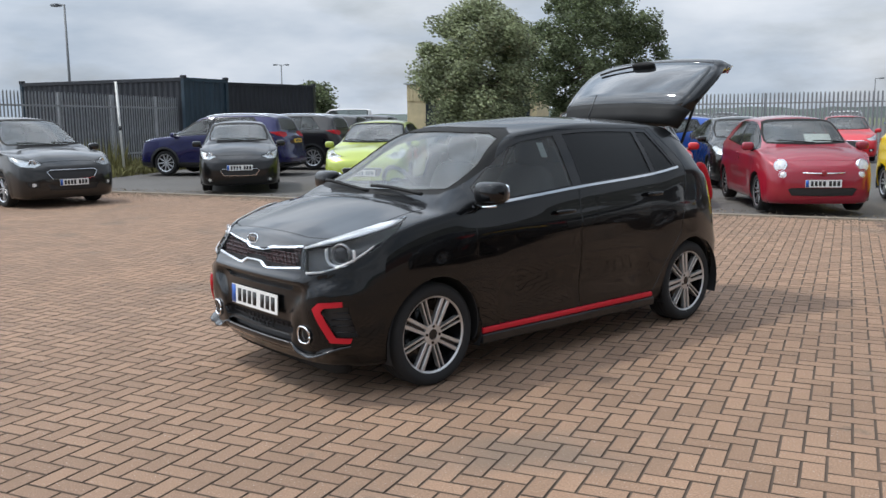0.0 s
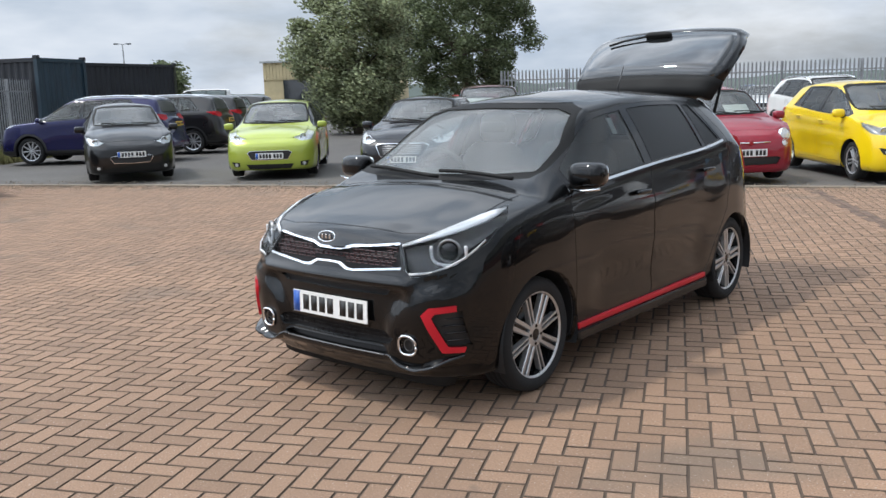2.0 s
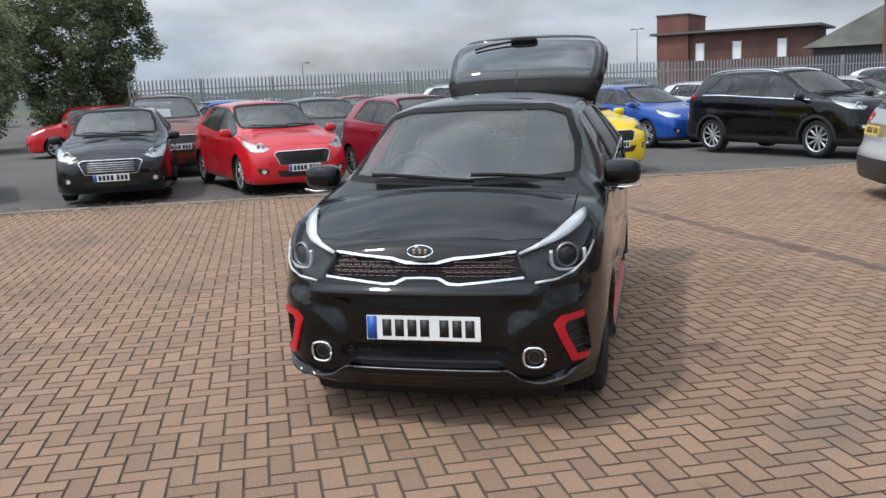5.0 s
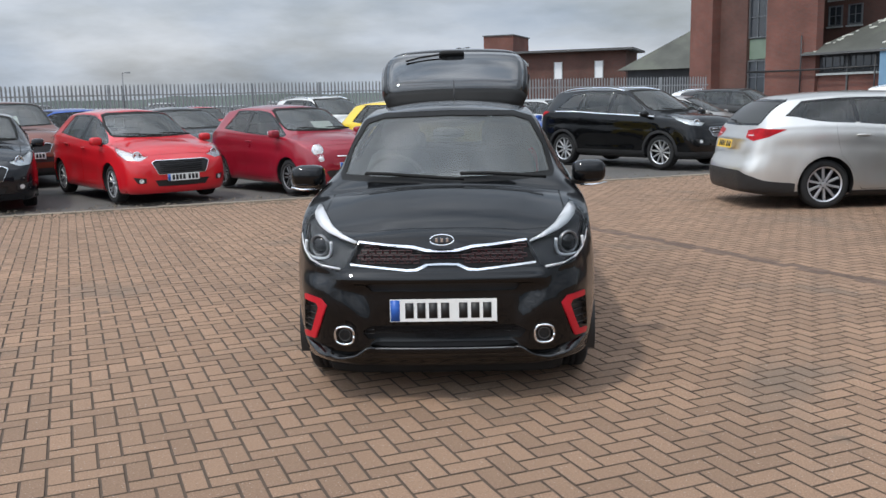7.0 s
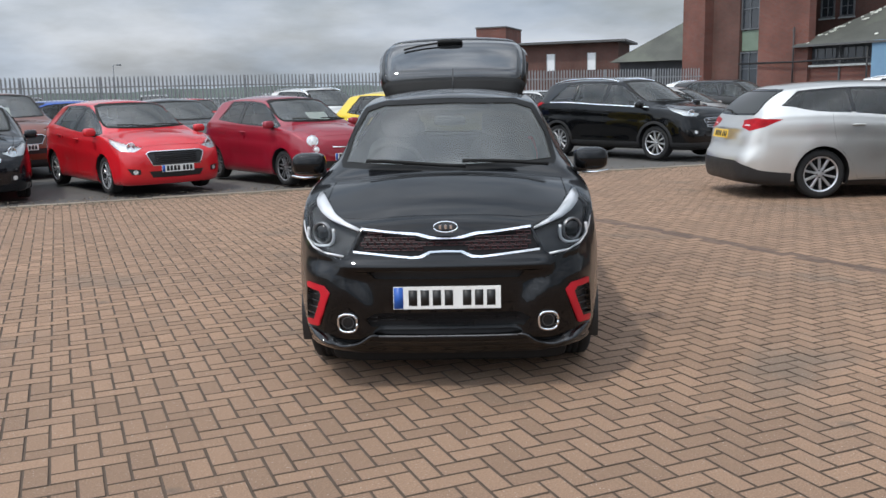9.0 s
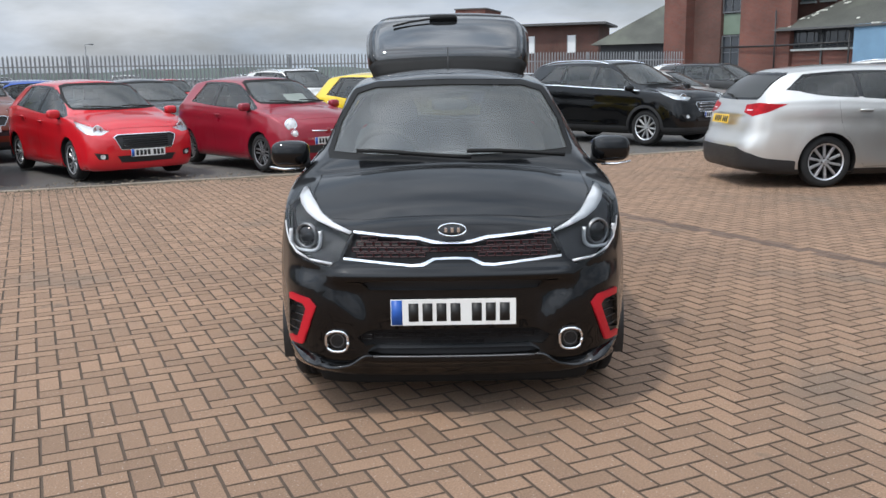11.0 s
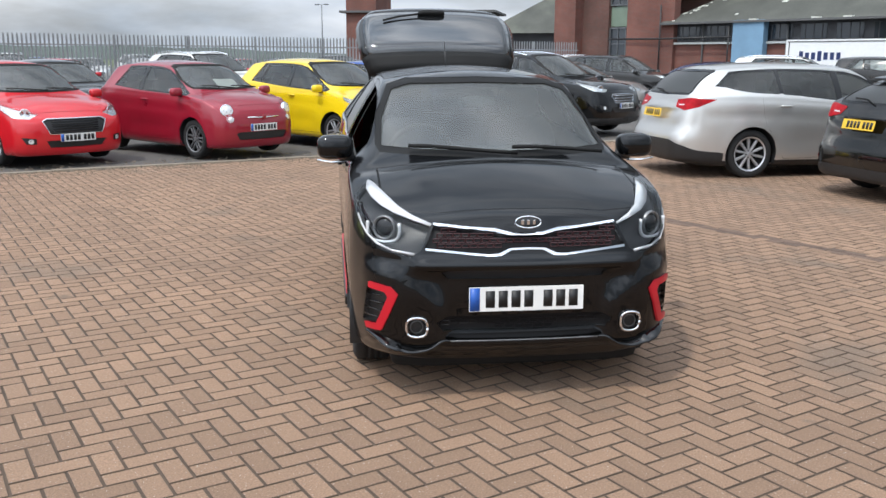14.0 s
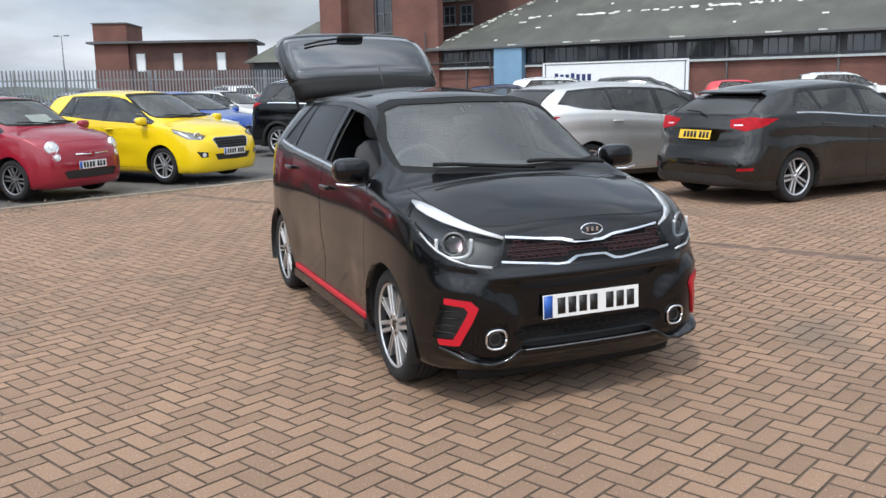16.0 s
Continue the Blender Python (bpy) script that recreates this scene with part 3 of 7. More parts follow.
def bar_mesh():
    w = 0.0205
    return raw_mesh("character_bar", ([(-w, -0.0045, -0.038), (w, -0.0045, -0.038), (w, -0.0045, 0.038), (-w, -0.0045, 0.038), (-w, -0.003, -0.038), (w, -0.003, -0.038), (w, -0.003, 0.038), (-w, -0.003, 0.038)],
                                      [(0, 1, 2, 3), (0, 4, 5, 1), (3, 2, 6, 7), (1, 5, 6, 2), (0, 3, 7, 4)]), [M_INK])


def band_mesh():
    return raw_mesh("blue_band", ([(-0.257, -0.0042, -0.052), (-0.212, -0.0042, -0.052), (-0.212, -0.0042, 0.052), (-0.257, -0.0042, 0.052), (-0.257, -0.002, -0.052), (-0.212, -0.002, -0.052), (-0.212, -0.002, 0.052), (-0.257, -0.002, 0.052)],
                                  [(0, 1, 2, 3), (0, 4, 5, 1), (3, 2, 6, 7), (1, 5, 6, 2), (0, 3, 7, 4)]), [M_PLBLUE])


def make_spec(WB, fo, ro, W, H, r=0.31, nose=0.74, cowl=(0.12, 1.0), head=0.9, rend=0.35, belt=(0.92, 1.0), hoodw=0.80, roofw=0.66, tailz=0.95, z0=0.145, B=1.22, C=2.0, D=None, rake=0.14, **kw):
    """Length-wise curves of a car from its main sizes. The front axle is at y = 0, the nose towards -y."""
    L1 = WB + ro
    S = dict(WB=WB, fo=fo, ro=ro, W=W, H=H, r=r, B=B, C=C, D=D, head_y=head, cowl_y=cowl[0])
    S["top"] = [(-fo, nose - 0.02), (-fo + 0.06, nose + 0.03), (-fo + 0.3, nose + 0.45 * (cowl[1] - nose) + 0.02), (cowl[0] - 0.12, cowl[1] - 0.035), (cowl[0], cowl[1]), (cowl[0] + 0.1, cowl[1] + 0.07), (head - 0.06, H - 0.075), (head + 0.08, H - 0.03), (0.5 * (head + L1 - rend), H), (L1 - rend - 0.12, H - 0.05), (L1 - rend, H - 0.085), (L1 - rake, tailz + 0.06), (L1 - rake * 0.5, tailz - 0.02), (L1, tailz - 0.07)]
    S["belt"] = [(-fo, nose - 0.12), (-fo + 0.25, nose + 0.02), (cowl[0] - 0.2, belt[0] - 0.03), (cowl[0] + 0.35, belt[0]), (WB * 0.55, belt[0] + 0.45 * (belt[1] - belt[0])), (WB, belt[1]), (L1 - 0.25, belt[1] - 0.01), (L1, tailz - 0.16)]
    S["rail"] = [(-fo, W * 0.45), (-fo + 0.2, W * (hoodw - 0.06)), (cowl[0] - 0.1, W * hoodw), (cowl[0] + 0.05, W * (hoodw - 0.02)), (head, W * (roofw + 0.02)), (0.5 * (head + L1 - rend), W * roofw), (L1 - rend, W * (roofw - 0.03)), (L1 - rake, W * (roofw + 0.02)), (L1, W * 0.60)]
    S["plan"] = [(-fo, W * 0.60), (-fo + 0.03, W * 0.72), (-fo + 0.10, W * 0.85), (-fo + 0.24, W * 0.95), (-fo + 0.5, W * 0.99), (WB * 0.5, W), (L1 - 0.5, W * 0.99), (L1 - 0.22, W * 0.955), (L1 - 0.09, W * 0.88), (L1 - 0.025, W * 0.78), (L1, W * 0.68)]
    S["crown"] = [(-fo, 0.03), (cowl[0] - 0.3, 0.045), (cowl[0], 0.055), (cowl[0] + 0.3, 0.11), (head, 0.075), (WB * 0.7, 0.065), (L1 - rend, 0.06), (L1, 0.05)]
    S["bot"] = [(-fo, z0 + 0.02), (-fo + 0.3, z0), (WB + ro - 0.5, z0 + 0.02), (L1, z0 + 0.08)]
    S["nose"] = [(0.15, 0.05), (0.24, 0.015), (0.36, 0.0), (0.5, 0.0), (0.6, 0.015), (0.75, 0.06), (0.95, 0.12)]
    S["tail"] = [(0.15, 0.06), (0.26, 0.015), (0.4, 0.0), (0.55, 0.0), (0.62, 0.03), (0.9, 0.07), (1.4, 0.12)]
    S.update(kw)
    S["sculpt"] = panel_lines(S)
    return S


def sm(t):
    t = np.clip(t, 0, 1)
    return t * t * (3 - 2 * t)


def panel_lines(S):
    """Shoulder crease, door hollow, wheel arch lips, raised bonnet and proud rear bumper of an ordinary car."""
    WB, W, r, fo = S["WB"], S["W"], S["r"], S["fo"]
    L1 = WB + S["ro"]

    def shape(V):
        belt = pchip(S["belt"])
        x, y, z = V[:, 0].copy(), V[:, 1].copy(), V[:, 2].copy()
        ax, sg, zb = np.abs(x), np.sign(x), belt(y)
        side = sm((ax - 0.74 * W) / (0.12 * W))
        run = sm((y + 0.1) / 0.4) * sm((L1 - 0.2 - y) / 0.3) * side
        V[:, 0] += sg * run * 0.014 * np.exp(-((z - (zb - 0.125)) / 0.030) ** 2)
        V[:, 0] -= sg * run * 0.010 * np.exp(-((z - (zb - 0.200)) / 0.035) ** 2)
        mid = sm((y - r - 0.14) / 0.2) * sm((WB - r - 0.14 - y) / 0.2) * side
        V[:, 0] -= sg * mid * 0.022 * np.exp(-((z - (r + 0.16)) / 0.10) ** 2)
        for yw in (0.0, WB):
            rho = np.hypot(y - yw, z - r)
            V[:, 0] += sg * side * 0.016 * np.exp(-((rho - (r + 0.065)) / 0.030) ** 2)
        hood = sm((S["cowl_y"] - 0.02 - y) / 0.12) * sm((y + fo - 0.10) / 0.14) * sm((z - zb + 0.02) / 0.03)
        V[:, 2] += hood * 0.011 * sm((W * (0.62 - 0.14 * sm(-y / 0.7)) - ax) / 0.06)
        back = sm((y - L1 + 0.45) / 0.3)
        bz = S.get("bumper_z", 0.62)
        V[:, 1] += back * 0.026 * sm((bz - z) / 0.07) * sm((z - 0.2) / 0.05)
        V[:, 1] -= back * 0.022 * np.exp(-((z - (zb - 0.04)) / 0.05) ** 2) * sm((0.95 * W - ax) / 0.2)
        return V
    return shape


SIDE = lambda s: dict(n=(s, 0, 0), ua=(0, 1, 0), va=(0, 0, 1))
FRONT = dict(n=(0, -1, 0), ua=(1, 0, 0), va=(0, 0, 1))
REAR = dict(n=(0, 1, 0), ua=(1, 0, 0), va=(0, 0, 1))
TOP = dict(n=(0, 0, 1), ua=(1, 0, 0), va=(0, 1, 0))
Q = math.sqrt(0.5)
FDIAG = lambda s: dict(n=(s * Q, -Q, 0), ua=(s * Q, Q, 0), va=(0, 0, 1))
RDIAG = lambda s: dict(n=(s * Q, Q, 0), ua=(s * Q, -Q, 0), va=(0, 0, 1))


def mirrored(poly):
    return [(-a, b) for a, b in poly]


def both(poly):
    """A symmetric outline from its half with x >= 0, listed from the top centre round to the bottom centre."""
    return poly + [(-a, b) for a, b in reversed(poly) if a > 1e-6]


def circle(u, v, r, n=18, ry=None):
    return [(u + r * math.cos(2 * math.pi * k / n), v + (ry or r) * math.sin(2 * math.pi * k / n)) for k in range(n)]


def window_outline(belt, rail, y0, y1, lo=0.03, hi=0.05, slant=0.0, n=9, rise=0.0):
    """The outline of a side pane between two pillars, from the belt line up to the roof rail."""
    ys = np.linspace(y0, y1, n)
    bl = [(float(y), float(belt(y)) + lo + rise * max(0.0, (float(y) - y0) / (y1 - y0)) ** 3) for y in ys]
    tp = []
    for y in np.linspace(y1 - slant, y0, n):
        z = float(rail(y)) - hi
        z = max(z, float(belt(y)) + lo + 0.004)
        tp.append((float(y), z))
    return bl + tp


def build_car(name, S, pmat, m, label, group="", detail=2, wheels=None, rearplate=False, frontplate=True, roofrails=False, priv=False, chromeline=False, handles=True, tailglass=True, wipers=True):
    car = thing(name, m, label, "car", group)
    fo, WB, ro, W, H, r = S["fo"], S["WB"], S["ro"], S["W"], S["H"], S["r"]
    L1 = WB + ro
    hi = detail >= 2
    sh, (belt, rail, top, plan) = body_shell(S, S.get("stations", 84) if hi else 52, S.get("per", 3) if hi else 2)
    up = lambda c: c.z > 0.3
    g = S.get('seam', 0.009)
    # bonnet
    if hi:
        c0 = S["cowl_y"]
        hw = float(plan(0.0)) * S.get("hoodcut", 0.78)
        front = S.get("hoodfront", -fo + 0.12)
        hood = both([(0.0, c0 - 0.02), (hw * 0.6, c0 - 0.005), (hw, c0 + 0.03), (hw * 1.0, -0.25), (hw * 0.97, front + 0.15), (hw * 0.84, front + 0.05), (hw * 0.60, front + 0.008), (0.0, front)])
        sh.cut("seam", poly=hood, pred=lambda c: c.z > 0.62 and c.y < c0 + 0.06, **TOP)
        sh.cut("bonnet", poly=inset(hood, g), pred=lambda c: c.z > 0.62 and c.y < c0 + 0.06, **TOP)
    # doors and side panes
    yA = S["cowl_y"] + 0.02
    yf = None
    for y in np.linspace(yA, S["head_y"] + 0.3, 60):
        if rail(y) - 0.05 > belt(y) + 0.035:
            yf = float(y)
            break
    yf = yf if yf is not None else yA + 0.3
    yf = max(yf, S.get("glassfront", yf))
    B, C, D = S["B"], S["C"], S["D"]
    end = D if D else C
    dz0 = S["bot"][1][1] + 0.10
    for s in (1, -1):
        pr = lambda c, s=s: c.x * s > W * 0.42
        if hi:
            fd = S["doorfront"] if "doorfront" in S else yf - 0.06
            doors = [("door_front", fd, B)] if S.get("doors", 5) == 3 else [("door_front", fd, B), ("door_rear", B, max(C + 0.1, WB - r + 0.20))]
            for nm, a, b in doors:
                poly = [(a, float(belt(a)) - 0.02), (a + 0.02, dz0 + 0.1), (a + 0.06, dz0), (b - 0.02, dz0), (b, dz0 + 0.05), (b, float(rail(b)) - 0.015), (max(a + 0.5, S["head_y"] + 0.05) if nm == "door_front" else a + 0.3, float(rail(max(a + 0.5, S["head_y"] + 0.05))) - 0.015)]
                if nm == "door_rear":
                    ar = WB - r - 0.02
                    poly = [(a, dz0 + 0.02), (ar - 0.14, dz0), (ar - 0.02, r + 0.16), (ar + 0.16, r + 0.38), (b, float(belt(b)) - 0.1), (b, float(belt(b)) + 0.05), (b - 0.12, float(rail(b - 0.12)) - 0.015), (a, float(rail(a)) - 0.015)]
                sh.cut("seam", poly=poly, pred=pr, **SIDE(s))
                sh.cut(nm, poly=inset(poly, g * 0.7), pred=pr, **SIDE(s))
        dlo = window_outline(belt, rail, yf - 0.05, end + 0.03, 0.005, 0.028, S.get("slant", 0.1), 12, S.get("rise", 0.04))
        sh.cut("window_frame", poly=dlo, pred=pr, **SIDE(s))
        if chromeline and hi:
            ys = np.linspace(yf - 0.06, end + 0.04, 14)
            line = [(float(y), float(belt(y)) + 0.006) for y in ys] + [(float(y), float(belt(y)) + 0.019) for y in ys[::-1]]
            sh.cut("chrome_strip", poly=line, pred=pr, **SIDE(s))
        panes = [("window_front", yf, B - 0.045, 0.0), ("window_rear", B + 0.045, C, 0.0 if D else S.get("slant", 0.1))]
        if D:
            panes.append(("window_quarter", C + 0.05, D, S.get("slant", 0.1)))
        for nm, a, b, sl in panes:
            sh.cut(nm, poly=window_outline(belt, rail, a, b, 0.03, 0.052, sl, 9, S.get("rise", 0.04) if sl else 0.0), pred=pr, **SIDE(s))
    # windscreen and rear window
    zc, zh = float(top(S["cowl_y"])), H - 0.075
    wsb, wst = float(pchip(S["rail"])(S["cowl_y"] + 0.1)), float(pchip(S["rail"])(S["head_y"]))
    ws = both([(0.0, zh + 0.015), (wst * 0.75, zh + 0.006), (wst - 0.02, zh - 0.03), (0.5 * (wsb + wst) + 0.015, 0.5 * (zc + zh)), (wsb - 0.01, zc + 0.05), (wsb - 0.03, zc + 0.02), (wsb * 0.6, zc + 0.008), (0.0, zc + 0.0)])
    wpred = lambda c: S["cowl_y"] - 0.1 < c.y < S["head_y"] + 0.25 and c.z > zc - 0.03
    sh.cut("screen_frame", poly=ws, pred=wpred, **FRONT)
    sh.cut("windscreen", poly=inset(ws, 0.03), pred=wpred, **FRONT)
    rz0, rz1 = S.get("rearglass", (S["belt"][5][1] + 0.06, H - 0.13))
    rw = W * S.get("rearw", 0.62)
    rg = both([(0.0, rz1), (rw * 0.8, rz1 - 0.005), (rw * 0.9, rz1 - 0.03), (rw, rz0 + 0.04), (rw * 0.95, rz0), (0.0, rz0 - 0.01)])
    sh.cut("rear_frame", poly=rg, pred=lambda c: c.y > L1 - 0.95 and c.z > 0.8, **REAR)
    sh.cut("rear_window", poly=inset(rg, 0.028), pred=lambda c: c.y > L1 - 0.95 and c.z > 0.8, **REAR)
    fpred = lambda c: c.y < -fo + 0.55
    for nm, poly in S.get("front", []):
        sh.cut(nm, poly=poly, pred=fpred, **FRONT)
    for s in (1, -1):
        if "headlight" in S:
            sh.cut("headlight", poly=S["headlight"], pred=lambda c, s=s: c.x * s > 0.1 and c.y < 0.25, **FDIAG(s))
        if "taillight" in S:
            sh.cut("tail_light", poly=S["taillight"], pred=lambda c, s=s: c.x * s > 0.1 and c.y > L1 - 0.9, **RDIAG(s))
    for nm, poly in S.get("rear", []):
        sh.cut(nm, poly=poly, pred=lambda c: c.y > L1 - 0.6, **REAR)
    if "fuel" in S and hi:
        fy_, fz_ = S["fuel"]
        sh.cut("seam", poly=circle(fy_, fz_, 0.080, 20), pred=lambda c: c.x > W * 0.5, **SIDE(1))
        sh.cut("", poly=circle(fy_, fz_, 0.074, 20), pred=lambda c: c.x > W * 0.5, **SIDE(1))
    if "reverse_lamp" in S:
        for s in (1, -1):
            sh.cut("reverse_lamp", poly=S["reverse_lamp"], pred=lambda c, s=s: c.x * s > 0.1 and c.y > L1 - 0.9, **RDIAG(s))
    if "reflector" in S:
        for s in (1, -1):
            sh.cut("reflector", poly=S["reflector"], pred=lambda c, s=s: c.x * s > 0.1 and c.y > L1 - 0.9, **RDIAG(s))
    if "cladding" in S:
        for s in (1, -1):
            z = S["cladding"]
            for nm, y0, y1, z1 in (("cladding", -fo - 0.1, L1 + 0.1, z),):
                sh.cut(nm, poly=[(y0, 0.05), (y1, 0.05), (y1, z1), (y0, z1)], pred=lambda c, s=s: c.x * s > 0.0, **SIDE(s))
            for yw in (0.0, WB) if S.get("clad_arch", True) else ():
                sh.cut("cladding", poly=circle(yw, r, r + 0.10, 24), pred=lambda c, s=s: c.x * s > W * 0.5, **SIDE(s))
    # wheel arches
    for s in (1, -1):
        for yw in (0.0, WB):
            sh.cut("arch", poly=circle(yw, r, r + S.get("gap", 0.045), 30), pred=lambda c, s=s: c.x * s > W * 0.45, **SIDE(s))
    sh.bm.normal_update()

    def put(nm, tag, material, off=0.0, wall=0.0, keep=None, label="", parent=car, smooth=True, apart=False):
        v, f = sh.take(tag, off, off if off < 0 and wall else wall, keep=keep)
        if not f:
            return None
        if nm not in ("body", "bonnet", "door", "cladding", "window_frame"):
            wall = 0 if off < 0 and wall else wall
        if apart:
            for isl in islands(v, f):
                sh.smooth(mk(nm, v, isl, material, parent, label, smooth))
            return None
        ob = mk(nm, v, f, material, parent, label, smooth)
        sh.smooth(ob)
        if material in (G_WIND, G_SIDE, G_REAR):
            ob.visible_shadow = False
        return ob
    put("body", "", pmat, 0.0, 0.02)
    put("panel_gap", "seam", M_SEAL, -0.010, apart=True)
    put("bonnet", "bonnet", pmat, 0.0, 0.012)
    for s in (1, -1):
        side = lambda c, s=s: c.x * s > 0
        df = put("door", "door_front", pmat, 0.0, 0.012, side)
        dr = put("door", "door_rear", pmat, 0.0, 0.012, side)
        put("window_frame", "window_frame", M_GLOSSBLK, -0.002, 0.012, side)
        if chromeline:
            put("chrome_strip", "chrome_strip", M_CHROME, 0.005, 0.008, side, "chrome strip along the belt line")
        if not (S.get("open_driver") and s < 0):
            put("side_window", "window_front", G_SIDE, -0.005, 0.0, side)
        put("side_window", "window_rear", G_PRIV if priv else G_SIDE, -0.005, 0.0, side)
        put("quarter_window", "window_quarter", G_PRIV if priv else G_SIDE, -0.005, 0.0, side)
        if "headlight" in S:
            hl = put("headlight", "headlight", S.get("bowl", M_LAMPIN), S.get("bowl_d", -0.022), 0.0, side, "clear headlight with bright inner bowl")
            put("lens", "headlight", M_LENS, 0.002, 0.0, side, parent=hl)
            if hi and hl is not None:
                hu, hz = S.get("lamp", (0.1, 0.7))
                c = Vector((s * hu, float(-fo + 0.3), hz))
                cs = [v.co for v in hl.data.vertices]
                near = min(cs, key=lambda q: (q.x - c.x) ** 2 + (q.z - c.z) ** 2)
                bowl = moved(lathe([(0.0, -0.02), (0.035, 0.0), (0.05, 0.012), (0.062, 0.02), (0.066, 0.012)], 24), Matrix.Translation(near + Vector((s * 0.008, -0.012, 0))) @ Matrix.Rotation(radians(-90 + s * 25), 4, 'Z'))
                if S.get("bowl_ring", True):
                    mk("projector", bowl[0], bowl[1], M_CHROME, hl)
        put("tail_light", "tail_light", M_TAIL, 0.006, 0.012, side, "red tail light")
        if hi and handles:
            for d, yh in ((df, B - 0.16), (dr, C - 0.02)):
                if d is None:
                    continue
                zh_ = float(belt(yh)) - 0.115
                hv = moved(superell(0.016, 0.085, 0.014, 0.6, 8), Matrix.Translation((s * (float(plan(yh)) + 0.008), yh, zh_)))
                mk("door_handle", hv[0], hv[1], S.get("handlemat", pmat), d)
    put("windscreen_frame", "screen_frame", M_SEAL, -0.003, 0.01)
    put("windscreen", "windscreen", G_WIND, -0.005, 0.0)
    put("rear_window_frame", "rear_frame", M_GLOSSBLK, -0.003, 0.01)
    put("rear_window", "rear_window", G_PRIV if priv else G_REAR, -0.005, 0.0)
    for nm, mt, off, wall, lb in S.get("frontmats", []):
        put(nm, nm, mt, off, wall, None, lb, apart=True)
    if "cladding" in S:
        put("cladding", "cladding", M_BLACKP, 0.008, 0.02, None, "unpainted black plastic cladding")
    # inner skin, floor
    gone = {q[0] for q in S.get("frontmats", [])} | {"headlight", "red_accent"}
    solid = [t for t in sh.names if t not in gone and t not in ("arch", "window_front", "window_rear", "window_quarter", "windscreen", "rear_window")]
    v, f = sh.take("", -0.03, 0.0, tags=solid)
    mk("inner_trim", v, [q[::-1] for q in f], M_TRIM, car)
    fl = float(plan(WB / 2)) * 0.80
    mk("underbody", *moved(superell(fl, (L1 + fo) / 2 - 0.12, 0.04, 0.2, 8), Matrix.Translation((0, (L1 - fo) / 2, S.get("floor_z", 0.235)))), M_BLACKP, car)
    # wheel wells and wheels
    tw = S.get("tyre_w", 0.20)
    rimr = S.get("rim", r * 0.70)
    style = wheels or S["wheels"]
    tm, rm = wheel_meshes(r, rimr, tw, style)
    for s in (1, -1):
        for yw in (0.0, WB):
            xo = float(plan(yw)) - 0.025 - tw / 2 + S.get("wheelout", 0.0)
            R = r + S.get("gap", 0.045) + 0.004
            av = [(s * (float(plan(yw)) + 0.002) if k == 0 else s * (float(plan(yw)) - 0.30), yw + R * math.cos(a), r + R * math.sin(a)) for k in (0, 1) for a in np.linspace(-0.35, math.pi + 0.35, 22)]
            av = [(x * 0.992, y, z) for x, y, z in av]
            af = [(i, i + 1, 22 + i + 1, 22 + i) for i in range(21)] + [tuple(range(22, 44))]
            mk("wheel_well", av, af, M_BLACKP, car)
            spin = 0.3 + 0.9 * yw + s * 0.4
            wh = share("wheel", tm, car, Matrix.Translation((s * xo, yw, r)) @ (Matrix.Identity(4) if s > 0 else Matrix.Rotation(math.pi, 4, 'Z')) @ Matrix.Rotation(spin, 4, 'X'))
            share("rim", rm, wh)
    # mirrors
    ym = S.get("mirror_y", yf + 0.08)
    zm = float(belt(ym)) + S.get("mirror_up", 0.055)
    for s in (1, -1):
        mv = superell(*S.get("mirror_size", (0.095, 0.065, 0.066)), 0.6, 10)
        mm = Matrix.Translation((s * (float(plan(ym)) + S.get("mirror_out", 0.065)), ym, zm))
        mi = mk("wing_mirror", *moved(mv, mm), S.get("mirrormat", pmat), car)
        fv = superell(0.08, 0.006, 0.05, 0.5, 8)
        mk("mirror_glass", *moved(fv, mm @ Matrix.Translation((0, S.get("mirror_size", (0.095, 0.065, 0.066))[1] - 0.001, 0))), M_CHROME, mi)
        st = tube([(s * (float(plan(ym)) - 0.06), ym + 0.01, zm - 0.05), (s * (float(plan(ym)) + 0.02), ym, zm - 0.055)], 0.026, 8)
        mk("mirror_arm", *st, M_BLACKP, mi)
    # inside
    if detail >= 1:
        sm, bm_, wm = cached("seat", seat_mesh), cached("bench", bench_mesh), cached("steer", steering_mesh)
        zf = 0.42 if H < 1.58 else 0.56
        for s in (1, -1):
            share("seat", sm, car, pose(s * W * 0.43, B - 0.42, zf))
        share("rear_bench", bm_, car, pose(0, min(B + 0.50, WB - 0.4), zf) @ Matrix.Diagonal((W / 0.8, 1, 1, 1)))
        share("steering_wheel", wm, car, pose(-W * 0.43, S["cowl_y"] + 0.62, zc - 0.04, 24, 0, 0))
        dv = superell(W * 0.80, 0.26, 0.12, 0.4, 8)
        mk("dashboard", *moved(dv, Matrix.Translation((0, S["cowl_y"] + 0.33, zc - 0.10))), M_TRIM, car)
        rvm = superell(0.10, 0.012, 0.032, 0.5, 6)
        mk("rear_view_mirror", *moved(rvm, Matrix.Translation((0, S["head_y"] - 0.10, H - 0.20))), M_TRIM, car)
    if wipers and hi:
        for x0, x1 in ((0.10, -0.46), (0.56, 0.08)):
            pts = []
            for q in np.linspace(0, 1, 9):
                x = (x0 * (1 - q) + x1 * q) * W / 0.8
                yy = S["cowl_y"] + 0.015 + 0.045 * math.sin(q * 1.7) - 0.10 * (abs(x) / W) ** 2 * 0 + 0.09 * (x / W) ** 2
                pts.append((x, yy, float(top(yy)) - 0.05 * (x / W) ** 2 + 0.022))
            mk("wiper", *tube(pts, 0.011, 6), M_SEAL, car)
